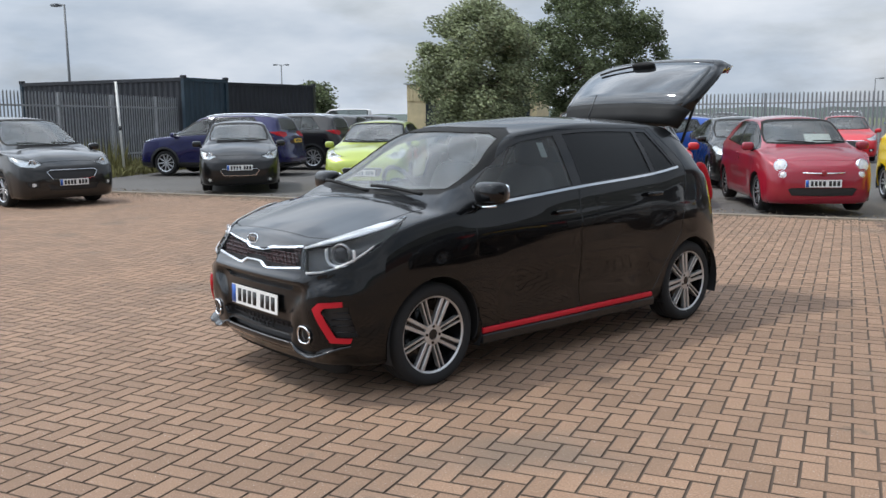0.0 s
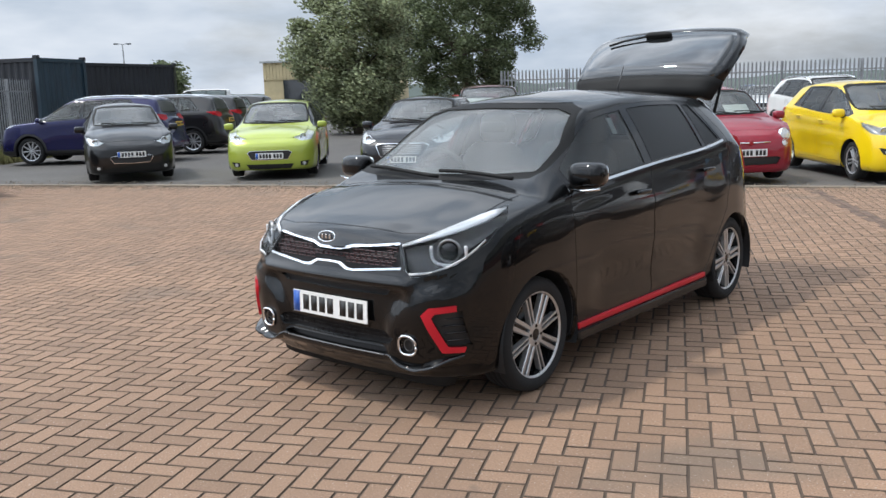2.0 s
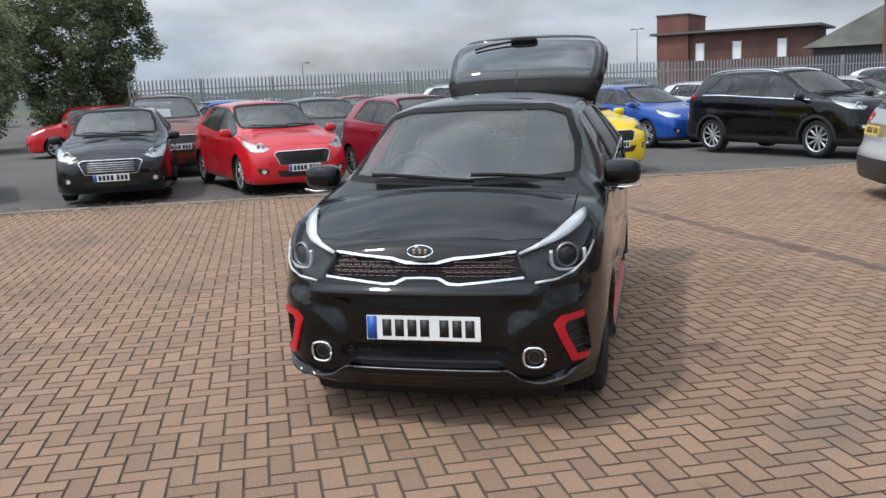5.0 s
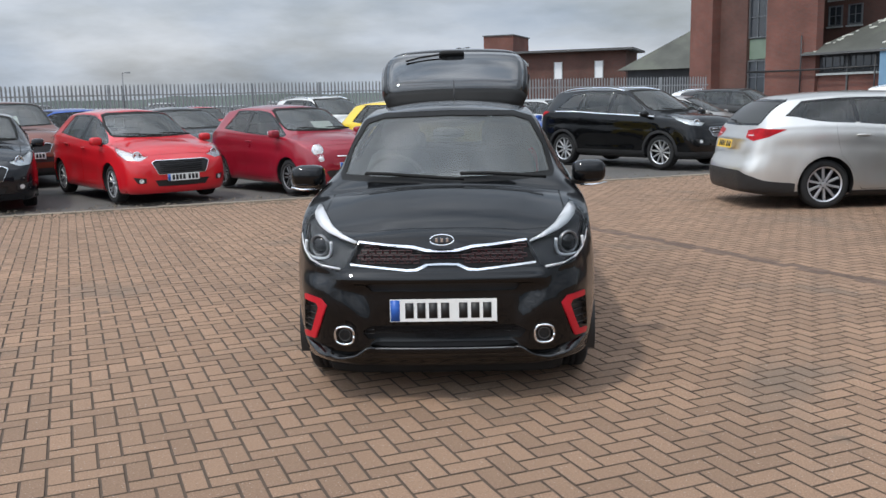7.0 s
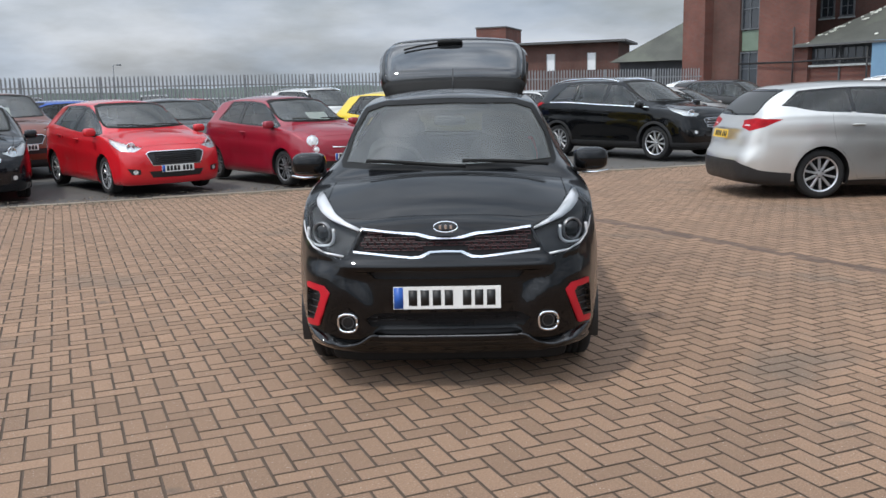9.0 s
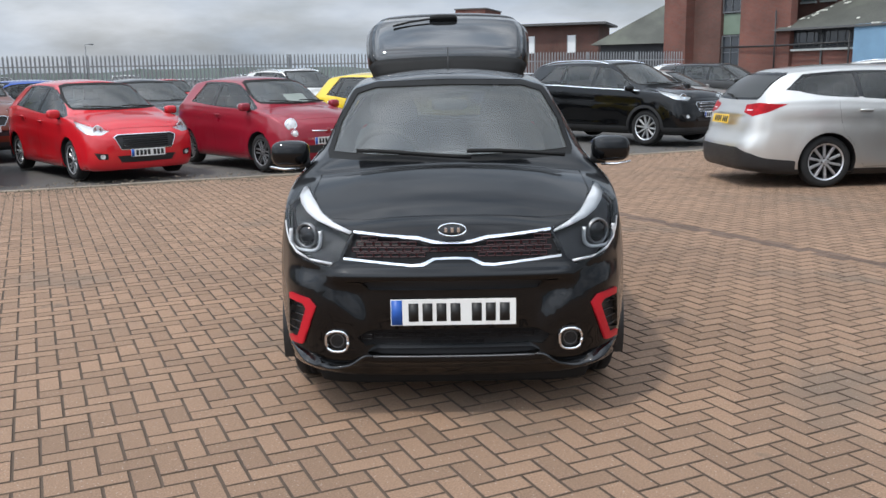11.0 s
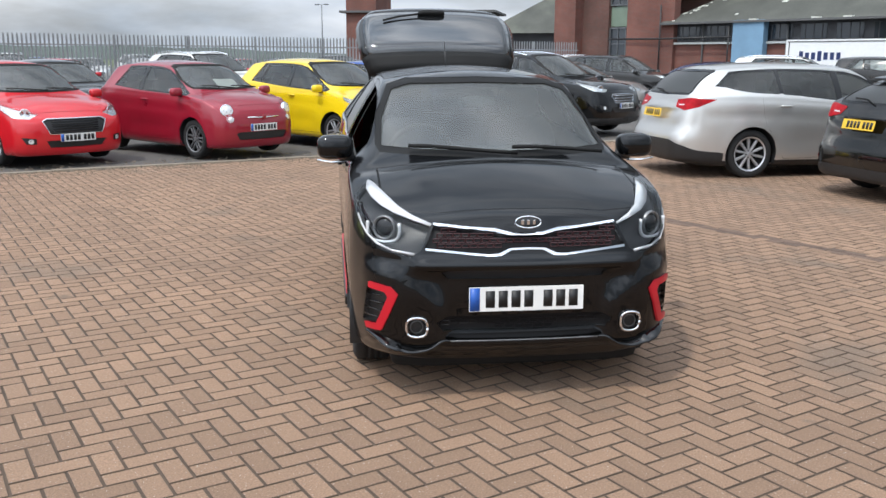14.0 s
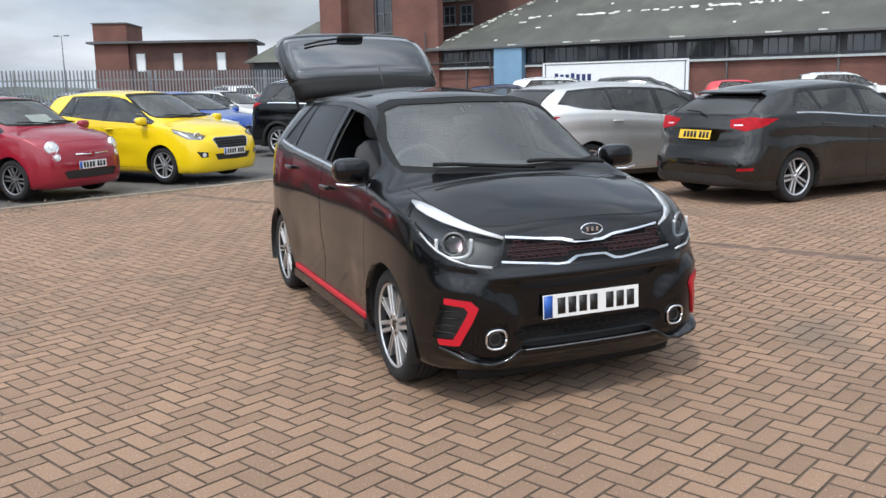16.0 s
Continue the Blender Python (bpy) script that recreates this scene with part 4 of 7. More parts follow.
    if "spoiler" in S and hi:
        ys_ = L1 - S["spoiler"]
        sv = superell(W * 0.58, 0.11, 0.014, 0.4, 8)
        if S.get("blade", True):
            mk("roof_spoiler", *moved(sv, pose(0, ys_ + 0.06, float(top(ys_)) - 0.014, -9, 0, 0)), S.get("spoilmat", pmat), car)
        mk("rear_wiper", *tube([(0.0, L1 - 0.13, rz0 + 0.02), (0.12, L1 - 0.17, rz0 + 0.05), (0.34, L1 - 0.19, rz0 + 0.06)], 0.010, 6), M_SEAL, car)
    if roofrails:
        for s in (1, -1):
            pts = [(s * (float(pchip(S["rail"])(y)) - 0.01), float(y), float(rail(y)) + 0.045 * min(1, 6 * q * (1 - q)) + 0.01) for q, y in zip(np.linspace(0, 1, 14), np.linspace(S["head_y"] + 0.15, L1 - S.get("rl", 0.55), 14))]
            mk("roof_rail", *tube(pts, 0.016, 8), M_CHROME, car)
    if frontplate:
        yz = S.get("plate_f", (-fo - 0.012, 0.45))
        plate(car, pose(0, yz[0], yz[1], S.get("plate_tilt", 0), 0, 0), False, S.get("band", True))
    if rearplate:
        yz = S.get("plate_r", (L1 - 0.01, 0.85))
        plate(car, pose(0, yz[0], yz[1], -S.get("plate_rt", 12), 0, 180), True, False)
    if hi and "badge" in S:
        by, bz = S["badge"]
        bd = mk("badge", *moved(superell(0.056, 0.006, 0.024, 1.0, 10), pose(0, by, bz, -20, 0, 0)), M_GLOSSBLK, car, "plain dark oval maker badge")
        ring = [Matrix.Translation((0, by - 0.004, bz)) @ pose(0, 0, 0, -20, 0, 0) @ Vector((0.057 * math.cos(a), 0, 0.026 * math.sin(a))) for a in np.linspace(0, 2 * math.pi, 33)]
        mk("badge_rim", *tube(ring, 0.0035, 6), M_CHROME, bd, "chrome rim")
        for x in (-0.026, 0.0, 0.026):
            box("badge_bar", (x, by - 0.008, bz), (0.012, 0.004, 0.020), M_CHROME, bd, 0.001)
    if "aerial" in S:
        y = S["aerial"]
        mk("aerial", *tube([(0, y, float(top(y)) - 0.01), (0, y + 0.10, float(top(y)) + 0.17)], lambda q: 0.007 - 0.004 * q, 6), M_BLACKP, car)
    return car, sh


def xform(x, y, heading):
    """The place of a car by its front axle and its heading in degrees from +x."""
    return pose(x, y, 0, 0, 0, heading + 90)


def from_right_front(x, y, heading, W):
    a = radians(heading)
    return xform(x - W * 0.95 * math.sin(a), y + W * 0.95 * math.cos(a), heading)


def from_right_rear(x, y, heading, W, WB):
    a = radians(heading)
    return from_right_front(x + WB * math.cos(a), y + WB * math.sin(a), heading, W)

# ---- the car in the middle: a black city hatchback with its tailgate up ----
P_BLACK = paint("black_metallic_paint", (0.0046, 0.0049, 0.0058), 0.75, 0.36, 0.10, 1.42)
P_LIP = paint("gloss_lip_paint", (0.006, 0.006, 0.0065), 0.75, 0.25, 0.2, 1.5)
HERO = make_spec(2.40, 0.665, 0.50, 0.797, 1.485, 0.291)
HERO["top"] = [(-0.665, 0.80), (-0.64, 0.845), (-0.55, 0.885), (-0.30, 0.96), (-0.06, 1.018), (0.04, 1.035), (0.12, 1.09), (0.68, 1.405), (0.82, 1.45), (1.0, 1.468), (1.5, 1.492), (2.1, 1.475), (2.40, 1.45), (2.52, 1.40), (2.70, 1.08), (2.82, 0.92), (2.90, 0.80)]
HERO["belt"] = [(-0.665, 0.66), (-0.50, 0.78), (-0.2, 0.90), (0.1, 0.955), (0.4, 0.972), (1.2, 1.03), (2.0, 1.078), (2.3, 1.115), (2.6, 1.06), (2.90, 0.72)]
HERO["rail"] = [(-0.665, 0.40), (-0.5, 0.575), (-0.1, 0.645), (0.08, 0.635), (0.3, 0.60), (0.75, 0.545), (1.5, 0.53), (2.4, 0.515), (2.7, 0.56), (2.9, 0.5)]
HERO["plan"] = [(-0.665, 0.52), (-0.64, 0.60), (-0.58, 0.675), (-0.48, 0.73), (-0.3, 0.775), (0.0, 0.785), (1.2, 0.792), (2.4, 0.785), (2.7, 0.75), (2.84, 0.69), (2.90, 0.58)]
HERO["crown"] = [(-0.665, 0.03), (-0.2, 0.05), (0.06, 0.06), (0.4, 0.11), (0.75, 0.075), (1.5, 0.06), (2.4, 0.055), (2.9, 0.05)]
HERO["bot"] = [(-0.665, 0.18), (-0.45, 0.165), (2.3, 0.18), (2.9, 0.26)]
HERO["nose"] = [(0.15, 0.03), (0.24, 0.0), (0.36, 0.0), (0.5, -0.01), (0.62, 0.0), (0.72, 0.012), (0.82, 0.035), (0.95, 0.06)]
HERO.update(B=1.19, C=1.95, D=2.20, slant=0.10, doorfront=0.29, head_y=0.78, cowl_y=0.02, gap=0.04, hoodfront=-0.570, hoodcut=0.80, bulge=0.035, rim=0.212, tyre_w=0.195,
           mirror_size=(0.098, 0.07, 0.066), mirror_y=0.36, mirror_up=0.09, mirror_out=0.04, mirrormat=P_BLACK, plate_f=(-0.694, 0.482), seam=0.009, plate_tilt=-2, badge=(-0.683, 0.826), aerial=2.16, glassfront=0.36, shoulder=0.955, floor_z=0.185, bowl_ring=False,
           wheels=(8, "cross", (M_ALLOY, M_GLOSSBLK)), rearglass=(1.12, 1.36), bowl=M_LAMPDK, bowl_d=-0.045, open_driver=True, rise=0.0, cols=41, per=4, stations=120)
HERO["headlight"] = [(-0.14, 0.812), (0.05, 0.868), (0.22, 0.915), (0.39, 0.950), (0.355, 0.890), (0.25, 0.800), (0.11, 0.728), (0.0, 0.690), (-0.10, 0.668), (-0.132, 0.700)]
HERO["lamp"] = (0.555, 0.795)


def hero_sculpt(V):
    """Bumper hollow, lip, door scallop, shoulder line and bonnet creases."""
    x, y, z = V[:, 0].copy(), V[:, 1].copy(), V[:, 2].copy()
    ax, sg = np.abs(x), np.sign(x)
    f = sm((-0.36 - y) / 0.2)
    V[:, 1] += f * 0.030 * sm((0.50 - ax - 0.12 * sm((0.60 - z) / 0.2)) / 0.05) * sm((z - 0.28) / 0.035) * sm((0.625 - z) / 0.025)
    V[:, 1] -= f * 0.012 * np.exp(-((z - 0.465) / 0.10) ** 4) * np.exp(-((ax - 0.56) / 0.06) ** 2)
    V[:, 1] -= f * 0.026 * np.exp(-((z - 0.636) / 0.026) ** 2) * sm((0.56 - ax) / 0.12)
    V[:, 1] -= f * 0.020 * np.exp(-((z - 0.590) / 0.026) ** 2) * sm((ax - 0.52) / 0.10)
    V[:, 1] += f * 0.014 * np.exp(-((z - 0.655) / 0.020) ** 2) * sm((ax - 0.50) / 0.10)
    V[:, 1] += f * 0.06 * sm((0.275 - z) / 0.06)
    mid = sm((y - 0.42) / 0.22) * sm((2.0 - y) / 0.22) * sm((ax - 0.6) / 0.1)
    V[:, 0] -= sg * mid * 0.020 * np.exp(-((z - 0.45) / 0.12) ** 2)
    ln = sm((y - 0.1) / 0.4) * sm((2.7 - y) / 0.3) * sm((ax - 0.6) / 0.1)
    V[:, 0] += sg * ln * 0.010 * np.exp(-((z - 0.835) / 0.028) ** 2)
    hood = sm((0.02 - y) / 0.12) * sm((y + 0.60) / 0.12) * sm((z - 0.84) / 0.03)
    V[:, 2] += hood * 0.006 * sm((0.50 - ax - 0.16 * sm(-y / 0.6)) / 0.05)
    return V


HERO["sculpt"] = hero_sculpt
chrome_top = both([(0.0, 0.772), (0.07, 0.773), (0.14, 0.789), (0.26, 0.798), (0.41, 0.814), (0.41, 0.808), (0.26, 0.791), (0.14, 0.781), (0.075, 0.765), (0.0, 0.764)])
chrome_low = both([(0.0, 0.712), (0.08, 0.709), (0.13, 0.686), (0.17, 0.683), (0.45, 0.712), (0.45, 0.702), (0.17, 0.674), (0.12, 0.676), (0.07, 0.701), (0.0, 0.703)])
grille = both([(0.0, 0.764), (0.075, 0.765), (0.14, 0.781), (0.26, 0.791), (0.41, 0.808), (0.455, 0.712), (0.17, 0.683), (0.13, 0.686), (0.08, 0.709), (0.0, 0.712)])
slot = both([(0.0, 0.612), (0.34, 0.610), (0.385, 0.600), (0.35, 0.572), (0.0, 0.570)])
lowgr = both([(0.0, 0.405), (0.36, 0.40), (0.405, 0.375), (0.37, 0.335), (0.0, 0.330)])
intake = both([(0.0, 0.322), (0.33, 0.320), (0.365, 0.306), (0.35, 0.292), (0.0, 0.290)])
red = [(0.690, 0.548), (0.602, 0.540), (0.572, 0.508), (0.640, 0.332), (0.700, 0.326), (0.706, 0.350), (0.662, 0.357), (0.612, 0.494), (0.625, 0.514), (0.690, 0.522)]
vent = [(0.705, 0.520), (0.628, 0.511), (0.614, 0.492), (0.664, 0.360), (0.722, 0.352)]
HERO["front"] = [("grille", grille), ("grille_chrome", chrome_top), ("grille_chrome", chrome_low), ("upper_slot", slot), ("lower_grille", lowgr), ("lower_intake", intake),
                ("red_accent", red), ("red_accent", mirrored(red)), ("bumper_vent", vent), ("bumper_vent", mirrored(vent)),
                ("fog_lens", circle(0.49, 0.356, 0.042, 16, 0.040)), ("fog_lens", circle(-0.49, 0.356, 0.042, 16, 0.040))]
M_GRILLE = mat("grille_black", (0.007, 0.006, 0.0065), 0.5, spec=0.3)
M_GRRED = mat("grille_red_edge", (0.040, 0.008, 0.010), 0.4)
HERO["frontmats"] = [("grille", M_GRILLE, -0.028, 0.03, "dark grille insert"), ("grille_chrome", M_CHROME, 0.006, 0.01, "chrome grille outline"), ("upper_slot", M_BLACKP, -0.02, 0.02, ""),
                    ("lower_grille", M_GRILLE, -0.03, 0.03, "black lower grille"), ("lower_intake", M_GRILLE, -0.03, 0.03, "black lower air intake"), ("bumper_vent", M_BLACKP, -0.03, 0.03, ""), ("fog_lens", M_LAMPDK, -0.022, 0.02, "fog lamp")]
hero, hero_shell = build_car("hatchback", HERO, P_BLACK, pose(0, 0, 0), "glossy black small five-door hatchback with red accents and raised tailgate", "", 2, chromeline=True, priv=True)
for s in (1, -1):
    v, f = hero_shell.take("red_accent", 0.012, 0.024, keep=lambda c, s=s: c.x * s > 0)
    hero_shell.smooth(mk("red_accent", v, f, M_RED, hero, "bright red bumper accent"))
    v, f = hero_shell.take("fog_lens", 0.004, keep=lambda c, s=s: c.x * s > 0)
    mk("fog_glass", v, f, M_LENS, hero)


def surface_y(tag, sh):
    v, f = sh.take(tag, 0.0)
    arr = np.array([tuple(q) for q in v])

    def fy(x, z):
        d = (arr[:, 0] - x) ** 2 + (arr[:, 2] - z) ** 2
        k = np.argsort(d)[:4]
        w = 1 / (d[k] + 1e-6)
        return float((arr[k, 1] * w).sum() / w.sum())
    return fy


def hero_grilles():
    for tag, poly, mt, dz, dx in (("grille", grille, M_GRRED, 0.022, 0.036), ("lower_grille", lowgr, M_GRILLE, 0.026, 0.045)):
        fy = surface_y(tag, hero_shell)
        small = inset(poly, 0.004)
        z0, z1 = min(p[1] for p in poly), max(p[1] for p in poly)
        ps, row, z = [], 0, z0 + 0.006
        while z < z1:
            x = -0.45 + (dx / 2 if row % 2 else 0)
            while x < 0.45:
                quad = [(x, z), (x + dx * 0.84, z), (x + dx * 0.84, z + dz * 0.72), (x, z + dz * 0.72)]
                if all(inside(small, *q) for q in quad):
                    y = fy(x, z) - 0.0 + 0.014
                    for (a, b) in zip(quad, quad[1:] + quad[:1]):
                        ps.append(tube([(a[0], y, a[1]), (b[0], y, b[1])], 0.0024, 4))
                x += dx
            z += dz
            row += 1
        if ps:
            mk("grille_mesh", *join(*ps), mt, hero, "fine cell mesh in the grille", smooth=False)
    for s in (1, -1):
        for k in range(4):
            z = 0.385 + k * 0.032
            y = -0.575
            ps = tube([(s * (0.655 - k * 0.012), y - 0.02, z), (s * 0.715, -0.50, z)], 0.004, 5)
            mk("vent_slat", *ps, M_GLOSSBLK, hero)


hero_grilles()


def hero_skirts():
    """The gloss splitter under the bumper with its upswept ends, and the fog lamp rings."""
    pts = np.array([tuple(v.co) for v in hero_shell.bm.verts if v.co.y < -0.15 and 0.15 < v.co.z < 0.62])

    def fy(x, z):
        d = (pts[:, 0] - x) ** 2 + (pts[:, 2] - z) ** 2
        k = np.argsort(d)[:4]
        w = 1 / (d[k] + 1e-6)
        return float((pts[k, 1] * w).sum() / w.sum())
    edge = pchip([(0.0, 0.282), (0.31, 0.284), (0.365, 0.292), (0.44, 0.250), (0.49, 0.240), (0.58, 0.262), (0.66, 0.296), (0.71, 0.312)])
    width = pchip([(0.0, 0.006), (0.36, 0.008), (0.45, 0.034), (0.58, 0.052), (0.70, 0.008)])
    V, F = [], []
    xs = np.linspace(-0.705, 0.705, 90)
    for x in xs:
        z, w = float(edge(abs(x))), float(width(abs(x)))
        y = fy(x, z + 0.01)
        nx = x / 0.74
        for dy, dz in ((0.03, w * 0.62 + 0.004), (0.0, w * 0.48), (-w * 0.7, 0.005), (-w, -0.003), (-w * 0.9, -0.008), (0.05, -0.020), (0.15, -0.050)):
            V.append((x - dy * nx * 0.6, y + dy * (1 - 0.3 * abs(nx)), z + dz))
    for i in range(len(xs) - 1):
        for k in range(6):
            a = i * 7 + k
            F.append((a, a + 1, a + 8, a + 7))
    mk("splitter", V, F, P_LIP, hero, "gloss black splitter under the bumper")
    mk("splitter_line", *tube([(x, fy(x, 0.30) - 0.007, 0.288) for x in np.linspace(-0.34, 0.34, 15)], 0.0035, 6), M_ALLOYM, hero)
    for s in (1, -1):
        loop = []
        for a in np.linspace(0, 2 * math.pi, 33):
            c, d = math.cos(a), math.sin(a)
            x = s * 0.49 + 0.047 * math.copysign(abs(c) ** 0.75, c)
            z = 0.356 + 0.045 * math.copysign(abs(d) ** 0.75, d)
            loop.append((x, fy(x, z) - 0.008, z))
        mk("fog_lamp_ring", *tube(loop, 0.0062, 8), M_CHROME, hero, "thin chrome fog lamp ring")
        inner = moved(lathe([(0.026, 0.0), (0.028, 0.004), (0.030, 0.0)], 20), Matrix.Translation((s * 0.49, fy(s * 0.49, 0.356) + 0.004, 0.356)) @ Matrix.Rotation(radians(-90), 4, 'Z'))
        mk("fog_lamp_bezel", *inner, M_ALLOYM, hero)


hero_skirts()


def hero_light_strips():
    for s in (1, -1):
        side = lambda c, s=s: c.x * s > 0
        v, f = hero_shell.take("headlight", 0.0, keep=side)
        arr = np.array([tuple(q) for q in v])
        u = (arr[:, 0] * s + arr[:, 1]) * Q

        def at(uu, zz, off):
            d = (u - uu) ** 2 + (arr[:, 2] - zz) ** 2
            k = np.argsort(d)[:3]
            w = 1 / (d[k] + 1e-5)
            p = (arr[k] * w[:, None]).sum(0) / w.sum()
            return Vector((p[0], p[1], zz)) + Vector((s * off * 0.6, -off * 0.8, 0))
        for nm, pts, wd in (("daytime_light", [(-0.13, 0.806), (-0.05, 0.832), (0.05, 0.858), (0.15, 0.884), (0.25, 0.911), (0.32, 0.928), (0.375, 0.942)], 0.016), ("lower_light_strip", [(-0.11, 0.686), (-0.02, 0.698), (0.06, 0.722), (0.14, 0.755), (0.20, 0.788), (0.245, 0.825)], 0.006)):
            vs, fs = [], []
            for k, (uu, zz) in enumerate(pts):
                w = wd * (0.35, 0.65, 0.9, 1.15, 1.2, 0.85, 0.15)[k] if nm == "daytime_light" else wd
                a, b = at(uu, zz - w, 0.004), at(uu, zz + w * 0.7, 0.005)
                vs += [a, b]
            for k in range(len(pts) - 1):
                fs.append((2 * k, 2 * k + 2, 2 * k + 3, 2 * k + 1))
            ob = mk(nm, vs, fs, M_LAMPBRIGHT, hero, "white daytime light strip")
            md = ob.modifiers.new("thick", 'SOLIDIFY')
            md.thickness = 0.006
        turn = Matrix.Translation(at(0.075, 0.782, -0.016)) @ Matrix.Rotation(radians(-90 + s * 30), 4, 'Z')
        mk("lamp_ring", *moved(lathe([(0.046, 0.0), (0.050, 0.006), (0.055, 0.004), (0.057, -0.01)], 28), turn), M_ALLOYM, hero, "grey ring round the headlight projector")
        mk("projector_lens", *moved(lathe([(0.0, 0.014), (0.02, 0.012), (0.036, 0.004), (0.045, -0.006)], 24), turn), M_GLOSSBLK, hero, "dark glossy projector lens")
        guide = [turn @ Vector((0.004, 0.080 * math.copysign(abs(math.sin(a)) ** 0.7, math.sin(a)), -0.064 * math.copysign(abs(math.cos(a)) ** 0.7, math.cos(a)))) for a in np.linspace(-1.85, 1.85, 25)]
        mk("light_guide", *tube(guide, 0.0085, 6), M_LAMPBRIGHT, hero, "pale curved light guide in the headlight")


hero_light_strips()
for s in (1, -1):
    bm = bmesh.new()
    add_box(bm, (s * 0.770, 1.14, 0.262), (0.03, 1.60, 0.032), 0.008)
    part("sill_accent", bm, M_RED, hero, "red strip along the sill")
    bm = bmesh.new()
    add_box(bm, (s * 0.768, 1.14, 0.215), (0.05, 1.62, 0.06), 0.012)
    part("side_skirt", bm, M_GLOSSBLK, hero)
    mk("mirror_chrome", *tube([(s * 0.775, 0.31, 0.985), (s * 0.85, 0.285, 0.985), (s * 0.925, 0.31, 0.995)], 0.007, 6), M_CHROME, hero, "chrome line under the wing mirror")


def tailgate():
    """The raised tailgate: spoiler, pane, wiper recess and the lower panel that hangs back over the boot."""
    prof = [(2.43, 1.450, 0.545), (2.455, 1.500, 0.565), (2.475, 1.545, 0.585), (2.50, 1.580, 0.602), (2.60, 1.668, 0.622), (2.70, 1.748, 0.632), (2.80, 1.818, 0.632), (2.88, 1.868, 0.615), (2.94, 1.895, 0.585), (3.02, 1.918, 0.565), (3.10, 1.930, 0.548), (3.16, 1.928, 0.525)]
    n = 22
    V, F, tag = [], [], []
    for i, (y, z, w) in enumerate(prof):
        for k in range(n + 1):
            q = -1 + 2 * k / n
            drop = abs(q) ** 2.4 * 0.055 + max(0, abs(q) - 0.86) ** 2 * 3.2
            V.append((w * math.copysign(abs(q) ** 0.92, q), y + drop * 0.9, z - drop * 0.55))
    for i in range(len(prof) - 1):
        for k in range(n):
            a = i * (n + 1) + k
            F.append((a, a + 1, a + n + 2, a + n + 1))
            tag.append(1 if 3 <= i < 8 and 1 <= k < n - 1 else (2 if i < 3 else 0))

    def pick(t):
        return [f for f, g in zip(F, tag) if g == t]
    tg = mk("tailgate", V, pick(0), P_BLACK, hero, "raised black tailgate")
    md = tg.modifiers.new("thick", 'SOLIDIFY')
    md.thickness, md.offset = 0.07, -1
    tg2 = mk("rear_window", V, pick(1), M_PANE, tg, "dark rear window pane")
    md = tg2.modifiers.new("thick", 'SOLIDIFY')
    md.thickness, md.offset = 0.012, -1
    sp = mk("spoiler", V, pick(2), M_SEAL, tg, "black roof spoiler")
    md = sp.modifiers.new("thick", 'SOLIDIFY')
    md.thickness, md.offset = 0.09, -1
    wp = superell(0.11, 0.022, 0.035, 0.6, 8)
    mk("rear_wiper_housing", *moved(wp, pose(-0.03, 2.87, 1.875, 50, 0, 0)), M_SEAL, tg)
    mk("rear_wiper", *tube([(-0.05, 2.86, 1.885), (-0.3, 2.83, 1.85), (-0.42, 2.81, 1.82)], 0.009, 6), M_SEAL, tg)
    for s in (1, -1):
        mk("gas_strut", *tube([(s * 0.53, 2.55, 1.18), (s * 0.55, 2.78, 1.66)], 0.011, 8), M_SEAL, tg, "gas strut holding the tailgate")
        ls, lf = superell(0.045, 0.075, 0.16, 0.6, 8)
        mk("tail_light", *moved((ls, lf), pose(s * 0.655, 2.68, 0.98, 18, 0, -s * 18)), M_TAIL, hero, "red tail light")


tailgate()
# low dam added to block light and darken the ground under the nose
mk("air_dam", *moved(superell(0.60, 0.05, 0.055, 0.4, 10), pose(0, -0.47, 0.165)), M_SEAL, hero, "black air dam under the bumper")
# cards and stickers behind the glass, as seen through it
box("window_sticker", (0.588, 1.03, 1.275), (0.004, 0.05, 0.10), M_PAPER, hero, 0, Matrix.Rotation(radians(-28), 3, 'Y'), "small pale sticker inside the side window")
box("windscreen_sticker", (0.24, 0.765, 1.38), (0.07, 0.004, 0.045), M_PAPER, hero, 0, Matrix.Rotation(radians(-52), 3, 'X'), "small pale windscreen sticker")

# ---- the other cars ----


def wide_front(fo, W, k=1.0, dz=0.0, grz=(0.47, 0.65), grw=0.42, low=True, oval=False):
    z = lambda q: q * k + dz
    gp = both([(0.0, grz[1]), (grw * 0.86, grz[1]), (grw, grz[1] - 0.035), (grw * 0.82, grz[0]), (0.0, grz[0] - 0.008)])
    pl = [("grille_surround", gp), ("grille", inset(gp, 0.007))]
    if low:
        lp = both([(0.0, grz[0] - 0.085), (W * 0.52, grz[0] - 0.085), (W * 0.45, grz[0] - 0.185), (0.0, grz[0] - 0.19)])
        pl.append(("lower_grille", lp))
    for s in (1, -1):
        fg = [(s * W * 0.66, grz[0] - 0.05), (s * W * 0.86, grz[0] - 0.03), (s * W * 0.80, grz[0] - 0.13), (s * W * 0.66, grz[0] - 0.13)]
        pl.append(("fog_surround", fg))
        pl.append(("fog_lens", circle(s * W * 0.74, grz[0] - 0.088, 0.034, 12)))
    return pl


FRONTMATS = [("grille_surround", M_CHROME, 0.006, 0.012, "chrome grille edge"), ("grille", M_BLACKP, -0.025, 0.03, "black grille"), ("lower_grille", M_BLACKP, -0.025, 0.03, ""), ("fog_surround", M_BLACKP, -0.015, 0.02, ""), ("fog_lens", M_LAMPIN, -0.004, 0.01, "")]


